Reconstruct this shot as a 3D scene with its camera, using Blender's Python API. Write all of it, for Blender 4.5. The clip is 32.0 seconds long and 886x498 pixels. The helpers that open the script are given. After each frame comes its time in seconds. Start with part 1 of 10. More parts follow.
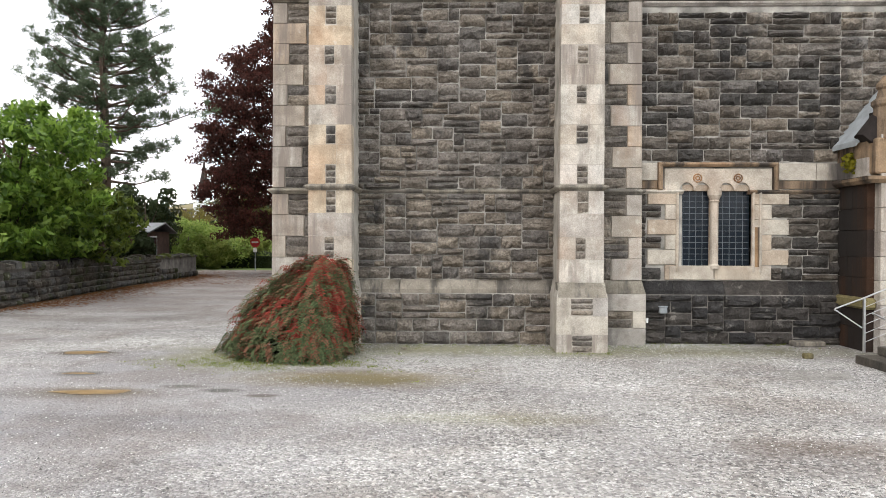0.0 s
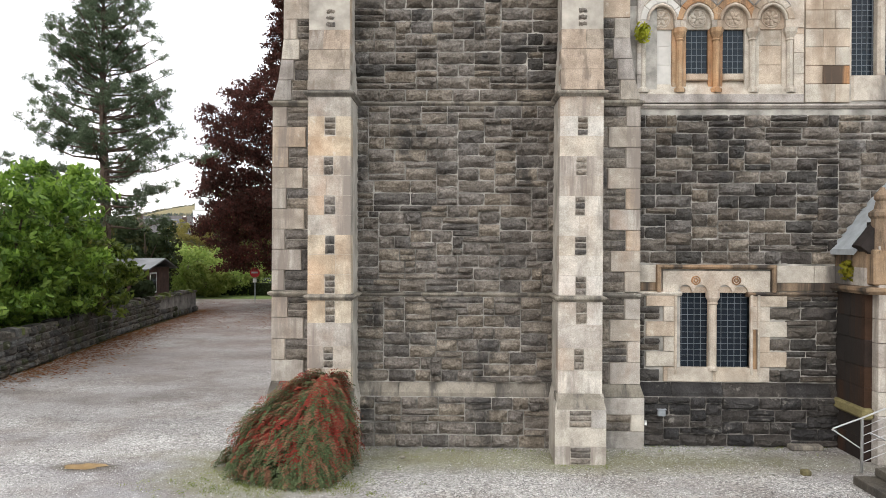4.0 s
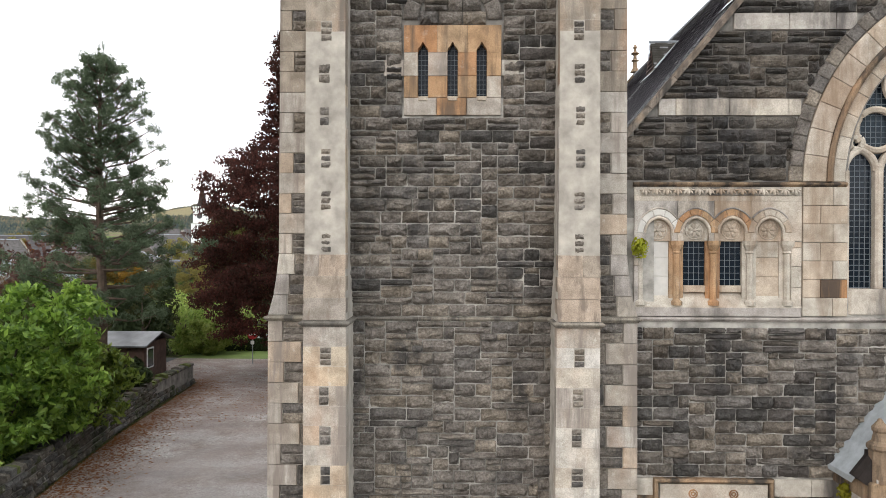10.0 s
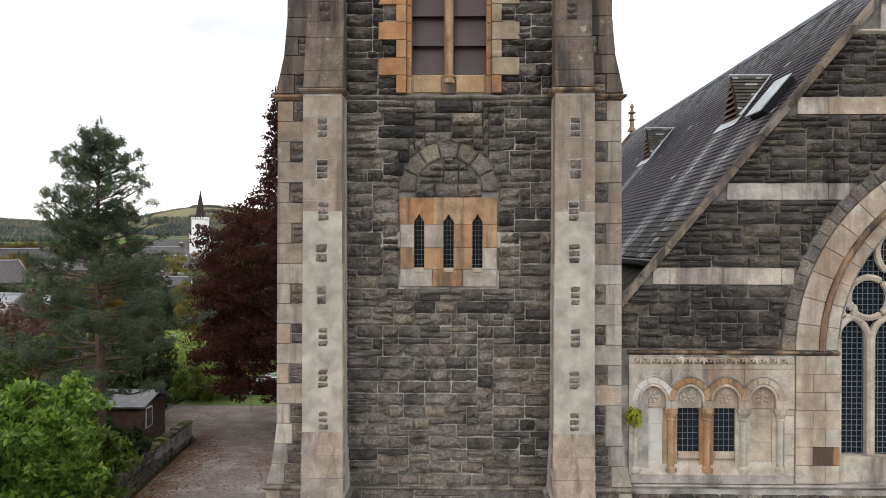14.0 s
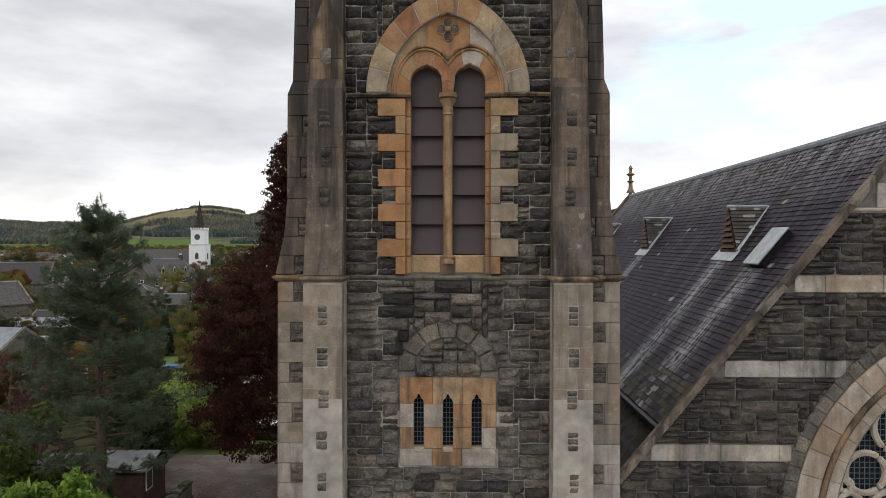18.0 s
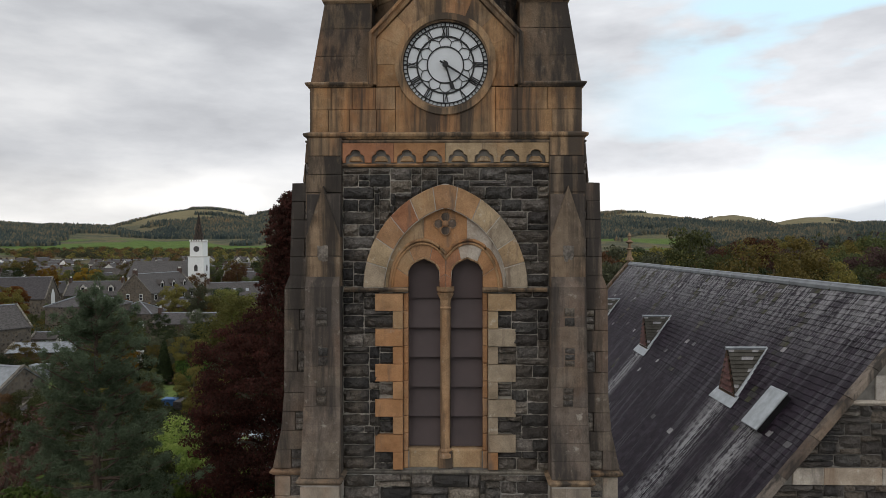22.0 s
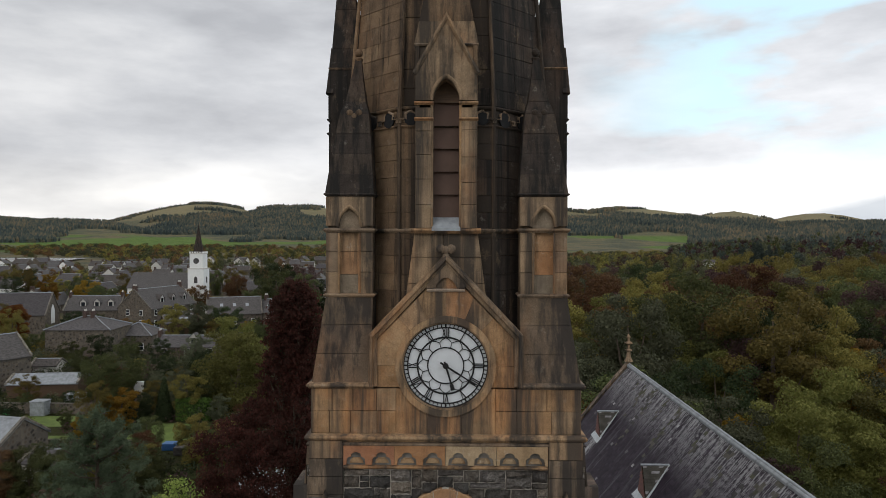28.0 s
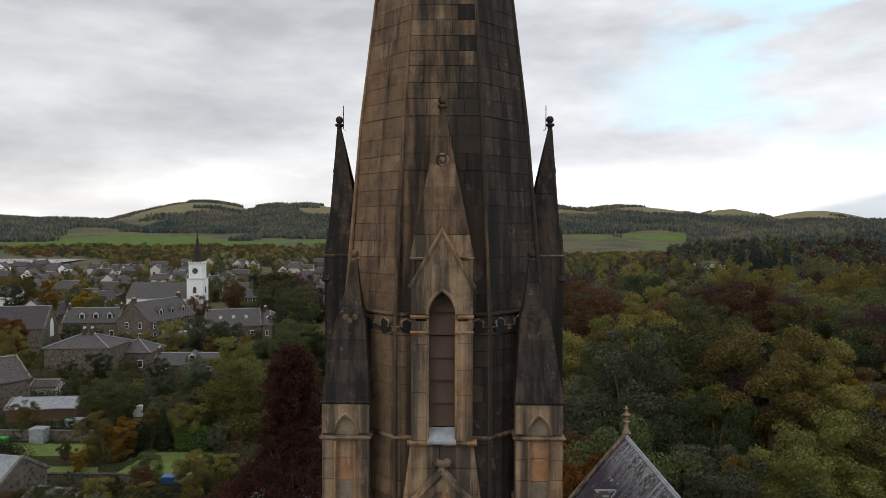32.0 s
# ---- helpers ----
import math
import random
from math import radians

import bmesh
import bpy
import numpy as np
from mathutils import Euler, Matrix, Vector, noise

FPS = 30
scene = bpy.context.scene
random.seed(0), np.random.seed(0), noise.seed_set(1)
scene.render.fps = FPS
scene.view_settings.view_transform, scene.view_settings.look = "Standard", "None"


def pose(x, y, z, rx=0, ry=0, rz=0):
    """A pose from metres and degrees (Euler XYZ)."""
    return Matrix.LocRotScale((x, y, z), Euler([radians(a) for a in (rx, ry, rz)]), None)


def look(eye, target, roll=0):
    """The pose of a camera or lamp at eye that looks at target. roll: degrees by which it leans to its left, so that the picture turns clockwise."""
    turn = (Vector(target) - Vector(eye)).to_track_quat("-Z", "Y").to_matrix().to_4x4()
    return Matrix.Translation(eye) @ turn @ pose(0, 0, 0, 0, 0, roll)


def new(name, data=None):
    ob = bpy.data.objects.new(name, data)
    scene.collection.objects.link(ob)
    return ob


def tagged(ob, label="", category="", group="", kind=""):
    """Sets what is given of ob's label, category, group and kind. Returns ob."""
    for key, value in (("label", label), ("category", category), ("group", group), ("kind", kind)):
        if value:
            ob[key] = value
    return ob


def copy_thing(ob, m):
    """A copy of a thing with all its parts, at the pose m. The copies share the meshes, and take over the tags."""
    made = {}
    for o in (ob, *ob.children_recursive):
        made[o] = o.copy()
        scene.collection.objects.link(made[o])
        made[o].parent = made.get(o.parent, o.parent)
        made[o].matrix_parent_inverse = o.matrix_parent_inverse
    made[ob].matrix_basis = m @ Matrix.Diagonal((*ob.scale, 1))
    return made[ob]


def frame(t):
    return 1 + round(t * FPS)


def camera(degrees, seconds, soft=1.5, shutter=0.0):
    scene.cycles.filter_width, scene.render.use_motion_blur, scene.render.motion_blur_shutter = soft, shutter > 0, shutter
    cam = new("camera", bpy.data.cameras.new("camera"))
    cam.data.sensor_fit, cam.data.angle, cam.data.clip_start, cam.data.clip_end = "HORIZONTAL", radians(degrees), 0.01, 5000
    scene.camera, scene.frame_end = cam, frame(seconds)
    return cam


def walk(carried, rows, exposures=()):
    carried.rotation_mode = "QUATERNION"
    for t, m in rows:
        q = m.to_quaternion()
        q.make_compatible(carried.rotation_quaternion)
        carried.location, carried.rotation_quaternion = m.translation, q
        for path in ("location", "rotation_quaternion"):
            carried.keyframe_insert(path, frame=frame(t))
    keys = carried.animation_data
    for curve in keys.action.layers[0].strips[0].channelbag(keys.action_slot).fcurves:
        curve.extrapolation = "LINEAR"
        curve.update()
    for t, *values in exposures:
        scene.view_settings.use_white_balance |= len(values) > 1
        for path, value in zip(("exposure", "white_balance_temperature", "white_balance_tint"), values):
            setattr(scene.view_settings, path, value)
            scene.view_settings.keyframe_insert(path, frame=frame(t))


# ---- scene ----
cam = camera(65.0, 32.0, soft=0.5)
METRES, EYE, TILT, LEAN, TURN = 26.0, 1.87, -0.46, -0.25, 1.48
ROWS = [
    (0, 0.0000, 0.0000, 0.0000, 0.000, 0.000, -0.000),
    (0.5, 0.0002, 0.0001, 0.0051, 0.008, -0.008, 0.000),
    (1, 0.0005, -0.0001, 0.0133, 0.000, 0.008, 0.010),
    (1.5, 0.0004, -0.0003, 0.0205, -0.008, 0.023, 0.000),
    (2, 0.0006, -0.0004, 0.0302, 0.000, 0.038, 0.010),
    (2.5, 0.0004, -0.0007, 0.0405, 0.000, 0.046, 0.000),
    (3, 0.0003, -0.0010, 0.0526, -0.008, 0.061, -0.000),
    (3.5, 0.0005, -0.0012, 0.0632, -0.008, 0.069, 0.010),
    (5.5, 0.0010, -0.0010, 0.1083, -0.031, 0.146, -0.000),
    (6, 0.0008, -0.0012, 0.1221, -0.046, 0.153, 0.010),
    (6.5, 0.0006, -0.0009, 0.1341, -0.061, 0.153, 0.020),
    (7, 0.0007, -0.0005, 0.1479, -0.077, 0.153, 0.010),
    (7.5, 0.0009, -0.0003, 0.1602, -0.069, 0.123, 0.000),
    (8, 0.0009, -0.0003, 0.1742, -0.077, 0.123, 0.010),
    (8.5, 0.0012, 0.0001, 0.1867, -0.077, 0.107, -0.000),
    (9, 0.0017, 0.0007, 0.2005, -0.100, 0.115, 0.020),
    (9.5, 0.0020, 0.0008, 0.2129, -0.107, 0.115, 0.020),
    (10, 0.0026, 0.0008, 0.2273, -0.123, 0.107, 0.040),
    (10.5, 0.0028, 0.0008, 0.2404, -0.146, 0.084, 0.050),
    (11, 0.0030, 0.0007, 0.2561, -0.153, 0.061, 0.060),
    (11.5, 0.0032, 0.0003, 0.2698, -0.176, 0.069, 0.070),
    (12, 0.0033, -0.0001, 0.2858, -0.199, 0.092, 0.090),
    (12.5, 0.0037, -0.0009, 0.3005, -0.192, 0.092, 0.100),
    (13, 0.0043, -0.0020, 0.3177, -0.199, 0.077, 0.110),
    (13.5, 0.0043, -0.0030, 0.3324, -0.222, 0.107, 0.100),
    (14, 0.0045, -0.0038, 0.3497, -0.238, 0.100, 0.140),
    (14.5, 0.0046, -0.0039, 0.3647, -0.245, 0.107, 0.130),
    (16.5, 0.0048, -0.0047, 0.4313, -0.299, -0.023, 0.210),
    (17, 0.0046, -0.0054, 0.4469, -0.307, 0.061, 0.220),
    (17.5, 0.0046, -0.0064, 0.4630, -0.299, 0.077, 0.220),
    (18, 0.0050, -0.0068, 0.4799, -0.291, 0.038, 0.260),
    (18.5, 0.0054, -0.0067, 0.4964, -0.314, 0.061, 0.260),
    (19, 0.0060, -0.0067, 0.5134, -0.314, 0.061, 0.260),
    (19.5, 0.0061, -0.0070, 0.5302, -0.337, 0.084, 0.280),
    (20, 0.0060, -0.0076, 0.5476, -0.322, 0.084, 0.270),
    (20.5, 0.0062, -0.0080, 0.5652, -0.352, 0.077, 0.260),
    (21, 0.0056, -0.0073, 0.5832, -0.406, 0.046, 0.270),
    (21.5, 0.0063, -0.0063, 0.6012, -0.330, 0.046, 0.250),
    (22, 0.0070, -0.0055, 0.6195, -0.345, 0.061, 0.280),
    (22.5, 0.0084, -0.0061, 0.6379, -0.345, 0.015, 0.310),
    (23, 0.0094, -0.0059, 0.6562, -0.360, 0.008, 0.320),
    (23.5, 0.0094, -0.0057, 0.6741, -0.360, -0.000, 0.360),
    (24, 0.0077, -0.0067, 0.6924, -0.375, -0.038, 0.350),
    (24.5, 0.0060, -0.0068, 0.7102, -0.375, -0.061, 0.320),
    (25, 0.0048, -0.0073, 0.7291, -0.375, -0.107, 0.310),
    (25.5, 0.0038, -0.0078, 0.7477, -0.368, -0.138, 0.290),
    (26, 0.0030, -0.0073, 0.7671, -0.360, -0.176, 0.270),
    (26.5, 0.0035, -0.0080, 0.7863, -0.368, -0.230, 0.230),
    (28.5, 0.0091, -0.0084, 0.8614, -0.368, -0.475, 0.110),
    (29, 0.0108, -0.0086, 0.8809, -0.375, -0.498, 0.120),
    (29.5, 0.0120, -0.0084, 0.8981, -0.383, -0.536, 0.120),
    (30, 0.0128, -0.0080, 0.9190, -0.391, -0.559, 0.140),
    (30.5, 0.0132, -0.0078, 0.9375, -0.398, -0.590, 0.150),
    (31, 0.0127, -0.0073, 0.9590, -0.414, -0.621, 0.160),
    (31.5, 0.0120, -0.0072, 0.9776, -0.421, -0.659, 0.160),
    (32, 0.0103, -0.0078, 0.9989, -0.437, -0.697, 0.150),
]
walk(cam, [(t, pose(0.1, 0, EYE, TILT, LEAN, TURN) @ pose(METRES * x, METRES * y, METRES * z, 90 + pitch, roll, yaw)) for t, x, y, z, yaw, pitch, roll in ROWS],
     exposures=[(0.0, 1.24), (7.0, 1.22), (11.0, 1.06), (14.0, 0.74), (17.0, 0.25), (19.0, -0.07), (22.0, -0.2), (25.0, -0.2), (32.0, -0.16)])

# ---- world, sun ----
SUN_EL, SUN_AZ = radians(32), radians(215)
world = bpy.data.worlds.new("overcast")
scene.world = world
world.use_nodes = True
wt = world.node_tree
wt.nodes.clear()


def node(tree, kind, **inputs):
    n = tree.nodes.new(kind)
    for key, value in inputs.items():
        n.inputs[key.replace("_", " ")].default_value = value
    return n


def ramp(tree, stops, interpolation="LINEAR"):
    n = tree.nodes.new("ShaderNodeValToRGB")
    n.color_ramp.interpolation = interpolation
    el = n.color_ramp.elements
    while len(el) < len(stops):
        el.new(0.5)
    for e, (p, c) in zip(el, stops):
        e.position = p
        e.color = (*c, 1) if len(c) == 3 else c
    return n


def mixer(tree, a, b, fac, mode="MIX"):
    n = tree.nodes.new("ShaderNodeMix")
    n.data_type, n.blend_type = "RGBA", mode
    for sock, v in ((n.inputs[0], fac), (n.inputs[6], a), (n.inputs[7], b)):
        if isinstance(v, bpy.types.NodeSocket):
            tree.links.new(v, sock)
        elif isinstance(v, (int, float)):
            sock.default_value = v
        else:
            sock.default_value = (*v, 1)
    return n.outputs[2]


def maths(tree, op, a, b=0.5):
    n = tree.nodes.new("ShaderNodeMath")
    n.operation = op
    for sock, v in zip(n.inputs, (a, b)):
        if isinstance(v, bpy.types.NodeSocket):
            tree.links.new(v, sock)
        else:
            sock.default_value = v
    return n.outputs[0]


sky = node(wt, "ShaderNodeTexSky")
sky.sky_type, sky.sun_disc, sky.sun_elevation, sky.sun_rotation = "NISHITA", False, SUN_EL, SUN_AZ
tc = wt.nodes.new("ShaderNodeTexCoord")
mp = wt.nodes.new("ShaderNodeMapping")
mp.inputs["Scale"].default_value = (1.2, 1.2, 3.8)
mp.inputs["Location"].default_value = (0.35, 0.2, 0.1)
wt.links.new(tc.outputs["Generated"], mp.inputs["Vector"])
cl = node(wt, "ShaderNodeTexNoise", Scale=2.8, Detail=7.0, Roughness=0.54)
wt.links.new(mp.outputs[0], cl.inputs["Vector"])
clc = ramp(wt, [(0.33, (0.57, 0.58, 0.605)), (0.5, (0.76, 0.77, 0.79)), (0.67, (0.99, 0.99, 0.99))])
wt.links.new(cl.outputs["Fac"], clc.inputs[0])
# blue gap low on the right hand side
sx = wt.nodes.new("ShaderNodeSeparateXYZ")
wt.links.new(tc.outputs["Generated"], sx.inputs[0])
gapx = ramp(wt, [(0.16, (0, 0, 0)), (0.34, (1, 1, 1))])
wt.links.new(sx.outputs["X"], gapx.inputs[0])
gapz = ramp(wt, [(0.09, (0, 0, 0)), (0.15, (1, 1, 1)), (0.30, (1, 1, 1)), (0.45, (0.1, 0.1, 0.1))])
wt.links.new(sx.outputs["Z"], gapz.inputs[0])
gap = maths(wt, "MULTIPLY", gapx.outputs[0], gapz.outputs[0])
gapn = node(wt, "ShaderNodeTexNoise", Scale=3.1, Detail=5.0, Roughness=0.5)
wt.links.new(mp.outputs[0], gapn.inputs["Vector"])
gr = ramp(wt, [(0.46, (0, 0, 0)), (0.56, (0.95, 0.95, 0.95))])
wt.links.new(gapn.outputs["Fac"], gr.inputs[0])
gm = wt.nodes.new("ShaderNodeMath")
gm.operation, gm.use_clamp = "MULTIPLY", True
wt.links.new(gap, gm.inputs[0])
wt.links.new(gr.outputs[0], gm.inputs[1])
skyc = mixer(wt, (0.34, 0.34, 0.34), sky.outputs[0], 1.0, "MULTIPLY")
# a bright band low over the horizon
hz = ramp(wt, [(0.0, (1.3, 1.27, 1.22)), (0.055, (1.38, 1.35, 1.3)), (0.11, (0.98, 0.985, 1.0)), (0.3, (0.93, 0.94, 0.96)), (1.0, (1.12, 1.12, 1.12))])
wt.links.new(sx.outputs["Z"], hz.inputs[0])
across = node(wt, "ShaderNodeMapRange")
for i_, v_ in ((1, -0.5), (2, 0.45), (3, 0.84), (4, 1.22)):
    across.inputs[i_].default_value = v_
wt.links.new(sx.outputs["X"], across.inputs[0])
side_light = node(wt, "ShaderNodeCombineColor")
for i_ in range(3):
    wt.links.new(across.outputs[0], side_light.inputs[i_])
cloudy = mixer(wt, mixer(wt, clc.outputs[0], hz.outputs[0], 1.0, "MULTIPLY"), side_light.outputs[0], 1.0, "MULTIPLY")
bgc = mixer(wt, cloudy, mixer(wt, (0.66, 0.90, 0.97), skyc, 0.15), gm.outputs[0])
# a blue-grey bank of cloud over the hills to that side, rising away from the church
bank = maths(wt, "SUBTRACT", maths(wt, "MULTIPLY", maths(wt, "SUBTRACT", sx.outputs["X"], 0.24), 0.22), sx.outputs["Z"])
bankr = ramp(wt, [(0.0, (0, 0, 0)), (0.018, (0.8, 0.8, 0.8))])
wt.links.new(maths(wt, "ADD", bank, maths(wt, "MULTIPLY", maths(wt, "SUBTRACT", gapn.outputs["Fac"], 0.5), 0.05)), bankr.inputs[0])
away = ramp(wt, [(0.52, (1, 1, 1)), (0.7, (0, 0, 0))])
wt.links.new(sx.outputs["X"], away.inputs[0])
bgc = mixer(wt, bgc, (0.53, 0.585, 0.655), maths(wt, "MULTIPLY", bankr.outputs[0], away.outputs[0]))
bg = node(wt, "ShaderNodeBackground", Strength=1.15)
wt.links.new(bgc, bg.inputs[0])
wo = wt.nodes.new("ShaderNodeOutputWorld")
wt.links.new(bg.outputs[0], wo.inputs[0])

sun = new("sun", bpy.data.lights.new("sun", "SUN"))
sun.data.energy, sun.data.angle, sun.data.color = 0.52, radians(25), (1.0, 0.95, 0.88)
sun.matrix_world = look((-30, -40, 45), (0, 15, 8))

# ---- materials ----


def material(name, rough=0.85, metal=0.0, spec=0.3):
    m = bpy.data.materials.new(name)
    m.use_nodes = True
    t = m.node_tree
    b = t.nodes["Principled BSDF"]
    b.inputs["Roughness"].default_value, b.inputs["Metallic"].default_value = rough, metal
    b.inputs["Specular IOR Level"].default_value = spec
    return m, t, b


def noisetex(t, scale, detail=4.0, rough=0.55, stretch=None):
    g = t.nodes.new("ShaderNodeNewGeometry")
    n = node(t, "ShaderNodeTexNoise", Scale=scale, Detail=detail, Roughness=rough)
    if stretch:
        m = t.nodes.new("ShaderNodeMapping")
        m.inputs["Scale"].default_value = stretch
        t.links.new(g.outputs["Position"], m.inputs["Vector"])
        t.links.new(m.outputs[0], n.inputs["Vector"])
    else:
        t.links.new(g.outputs["Position"], n.inputs["Vector"])
    return n.outputs["Fac"]


def relief(t, b, fac, strength, distance):
    n = node(t, "ShaderNodeBump", Strength=strength, Distance=distance)
    t.links.new(fac, n.inputs["Height"])
    t.links.new(n.outputs[0], b.inputs["Normal"])


def stone(name, colours, soot=0.0, deep=False, soot_colour=(0.03, 0.027, 0.025), grain=18.0, bump=0.5, rough=0.88, island=False, pale=0.0, streak=(1.0, 1.0, 0.16), soot_scale=0.9, drip=0.0, lean=0.0, vary=1.0, rust=0.0):
    """Stone whose colour goes from block to block, with grain, blotches and streaks of soot."""
    m, t, b = material(name, rough, 0.0, 0.25)
    if island:
        src = t.nodes.new("ShaderNodeNewGeometry").outputs["Random Per Island"]
    else:
        src = t.nodes.new("ShaderNodeObjectInfo").outputs["Random"]
    n = len(colours)
    mean = [sum(c[i] for c in colours) / n for i in range(3)]
    colours = [tuple(mean[i] + (c[i] - mean[i]) * vary for i in range(3)) for c in colours]
    r = ramp(t, [((i + 0.0) / n, c) for i, c in enumerate(colours)], "CONSTANT" if n > 2 else "LINEAR")
    t.links.new(src, r.inputs[0])
    blotch = ramp(t, [(0.3, (0.5, 0.48, 0.46)), (0.7, (1.35, 1.35, 1.35))] if deep else [(0.3, (0.62, 0.6, 0.58)), (0.7, (1.2, 1.2, 1.2))])
    t.links.new(noisetex(t, 3.2, 5.0, 0.62), blotch.inputs[0])
    fine = ramp(t, [(0.32, (0.5, 0.5, 0.5)), (0.68, (1.45, 1.45, 1.45))] if deep else [(0.3, (0.7, 0.7, 0.7)), (0.7, (1.26, 1.26, 1.26))])
    t.links.new(noisetex(t, grain * 2.5, 3.0, 0.6), fine.inputs[0])
    col = mixer(t, mixer(t, r.outputs[0], blotch.outputs[0], 1.0, "MULTIPLY"), fine.outputs[0], 0.7, "MULTIPLY")
    if pale:
        pr = ramp(t, [(0.60, (0, 0, 0)), (0.68, (pale, pale, pale))])
        t.links.new(noisetex(t, 5.0, 6.0, 0.7), pr.inputs[0])
        col = mixer(t, col, (0.62, 0.58, 0.5), pr.outputs[0])
    if rust:
        # iron staining that spreads over several blocks
        ru = ramp(t, [(0.50, (0, 0, 0)), (0.66, (rust, rust, rust))])
        t.links.new(noisetex(t, 0.9, 6.0, 0.62, (1.0, 1.0, 0.55)), ru.inputs[0])
        col = mixer(t, col, (0.42, 0.175, 0.06), ru.outputs[0])
    if soot:
        sr = ramp(t, [(0.62 - 0.32 * soot, (0, 0, 0)), (0.74 - 0.3 * soot, (0.9, 0.9, 0.9))])
        field = noisetex(t, soot_scale, 6.0, 0.65, streak)
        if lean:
            # the dark stain thickens towards positive X
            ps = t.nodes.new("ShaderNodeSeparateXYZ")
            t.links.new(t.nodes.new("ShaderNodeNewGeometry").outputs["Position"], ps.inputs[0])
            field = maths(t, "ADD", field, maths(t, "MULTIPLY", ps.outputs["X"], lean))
        t.links.new(field, sr.inputs[0])
        col = mixer(t, col, soot_colour, sr.outputs[0])
        if drip:
            # sharper drips and blotches over the softer stains, and a few washed patches
            dr = ramp(t, [(0.54, (0, 0, 0)), (0.63, (drip, drip, drip))])
            t.links.new(noisetex(t, soot_scale * 1.7, 8.0, 0.72, (streak[0], streak[1], max(0.25, streak[2] * 3))), dr.inputs[0])
            col = mixer(t, col, tuple(c * 0.8 for c in soot_colour), dr.outputs[0])
            wr = ramp(t, [(0.60, (0, 0, 0)), (0.70, (drip * 0.6, drip * 0.6, drip * 0.6))])
            t.links.new(noisetex(t, 1.3, 7.0, 0.7, (1.0, 1.0, 0.6)), wr.inputs[0])
            col = mixer(t, col, (0.36, 0.25, 0.15), wr.outputs[0])
    t.links.new(col, b.inputs["Base Color"])
    hgt = noisetex(t, grain, 8.0 if deep else 5.0, 0.72 if deep else 0.65)
    if deep:
        hgt = maths(t, "ADD", hgt, maths(t, "MULTIPLY", noisetex(t, 40.0, 3.0, 0.6), 0.3))
    relief(t, b, hgt, bump, 0.075 if deep else 0.02)
    return m


def plain(name, colour, rough=0.6, metal=0.0, var=0.25, scale=6.0, bump=0.15, dist=0.01, stretch=None, spec=0.4):
    m, t, b = material(name, rough, metal, spec)
    r = ramp(t, [(0.3, tuple(c * (1 - var) for c in colour)), (0.7, tuple(min(1, c * (1 + var)) for c in colour))])
    t.links.new(noisetex(t, scale, 5.0, 0.6, stretch), r.inputs[0])
    t.links.new(r.outputs[0], b.inputs["Base Color"])
    relief(t, b, noisetex(t, scale * 5, 3.0, 0.6), bump, dist)
    return m


def leafy(name, colours, rough=0.6, clear=0.3, spec=0.06):
    """Leaves whose colour goes from leaf to leaf, and in drifts over the crown."""
    m, t, b = material(name, rough, 0.0, spec)
    g = t.nodes.new("ShaderNodeNewGeometry")
    oi = t.nodes.new("ShaderNodeObjectInfo")
    n = len(colours)
    r = ramp(t, [(i / max(1, n - 1), c) for i, c in enumerate(colours)])
    f = maths(t, "ADD", maths(t, "MULTIPLY", g.outputs["Random Per Island"], 0.42), maths(t, "MULTIPLY", noisetex(t, 0.5, 3.0), 0.62))
    t.links.new(f, r.inputs[0])
    hue = node(t, "ShaderNodeHueSaturation")
    t.links.new(maths(t, "ADD", maths(t, "MULTIPLY", oi.outputs["Random"], 0.03), 0.485), hue.inputs["Hue"])
    t.links.new(maths(t, "ADD", maths(t, "MULTIPLY", oi.outputs["Random"], 0.7), 0.6), hue.inputs["Value"])
    t.links.new(r.outputs[0], hue.inputs["Color"])
    t.links.new(hue.outputs[0], b.inputs["Base Color"])
    tl = t.nodes.new("ShaderNodeBsdfTranslucent")
    t.links.new(hue.outputs[0], tl.inputs["Color"])
    mx_ = t.nodes.new("ShaderNodeMixShader")
    mx_.inputs[0].default_value = clear
    t.links.new(b.outputs[0], mx_.inputs[1])
    t.links.new(tl.outputs[0], mx_.inputs[2])
    t.links.new(mx_.outputs[0], t.nodes["Material Output"].inputs["Surface"])
    return m


WHINC = [(0.198, 0.173, 0.149), (0.257, 0.222, 0.186), (0.218, 0.194, 0.173), (0.277, 0.235, 0.19), (0.116, 0.11, 0.108), (0.297, 0.248, 0.194), (0.231, 0.203, 0.18), (0.165, 0.148, 0.135)]
WHIN = stone("whinstone", WHINC, soot=0.26, soot_colour=(0.06, 0.056, 0.053), grain=10, bump=1.0, deep=True, streak=(1, 1, 0.6), soot_scale=1.3, vary=0.6)
WHIND = stone("dark_whinstone", [(0.081, 0.071, 0.064), (0.114, 0.099, 0.084), (0.065, 0.060, 0.055), (0.130, 0.109, 0.089)], soot=0.35, soot_colour=(0.03, 0.028, 0.028), grain=12, bump=0.8, deep=True, rough=0.7, pale=0.12)
WETWHIN = stone("wet_black_whinstone", [(0.040, 0.037, 0.036), (0.056, 0.050, 0.046), (0.033, 0.031, 0.031), (0.064, 0.056, 0.05)], soot=0.3, soot_colour=(0.022, 0.021, 0.021), grain=12, bump=0.8, deep=True, rough=0.55, pale=0.22)
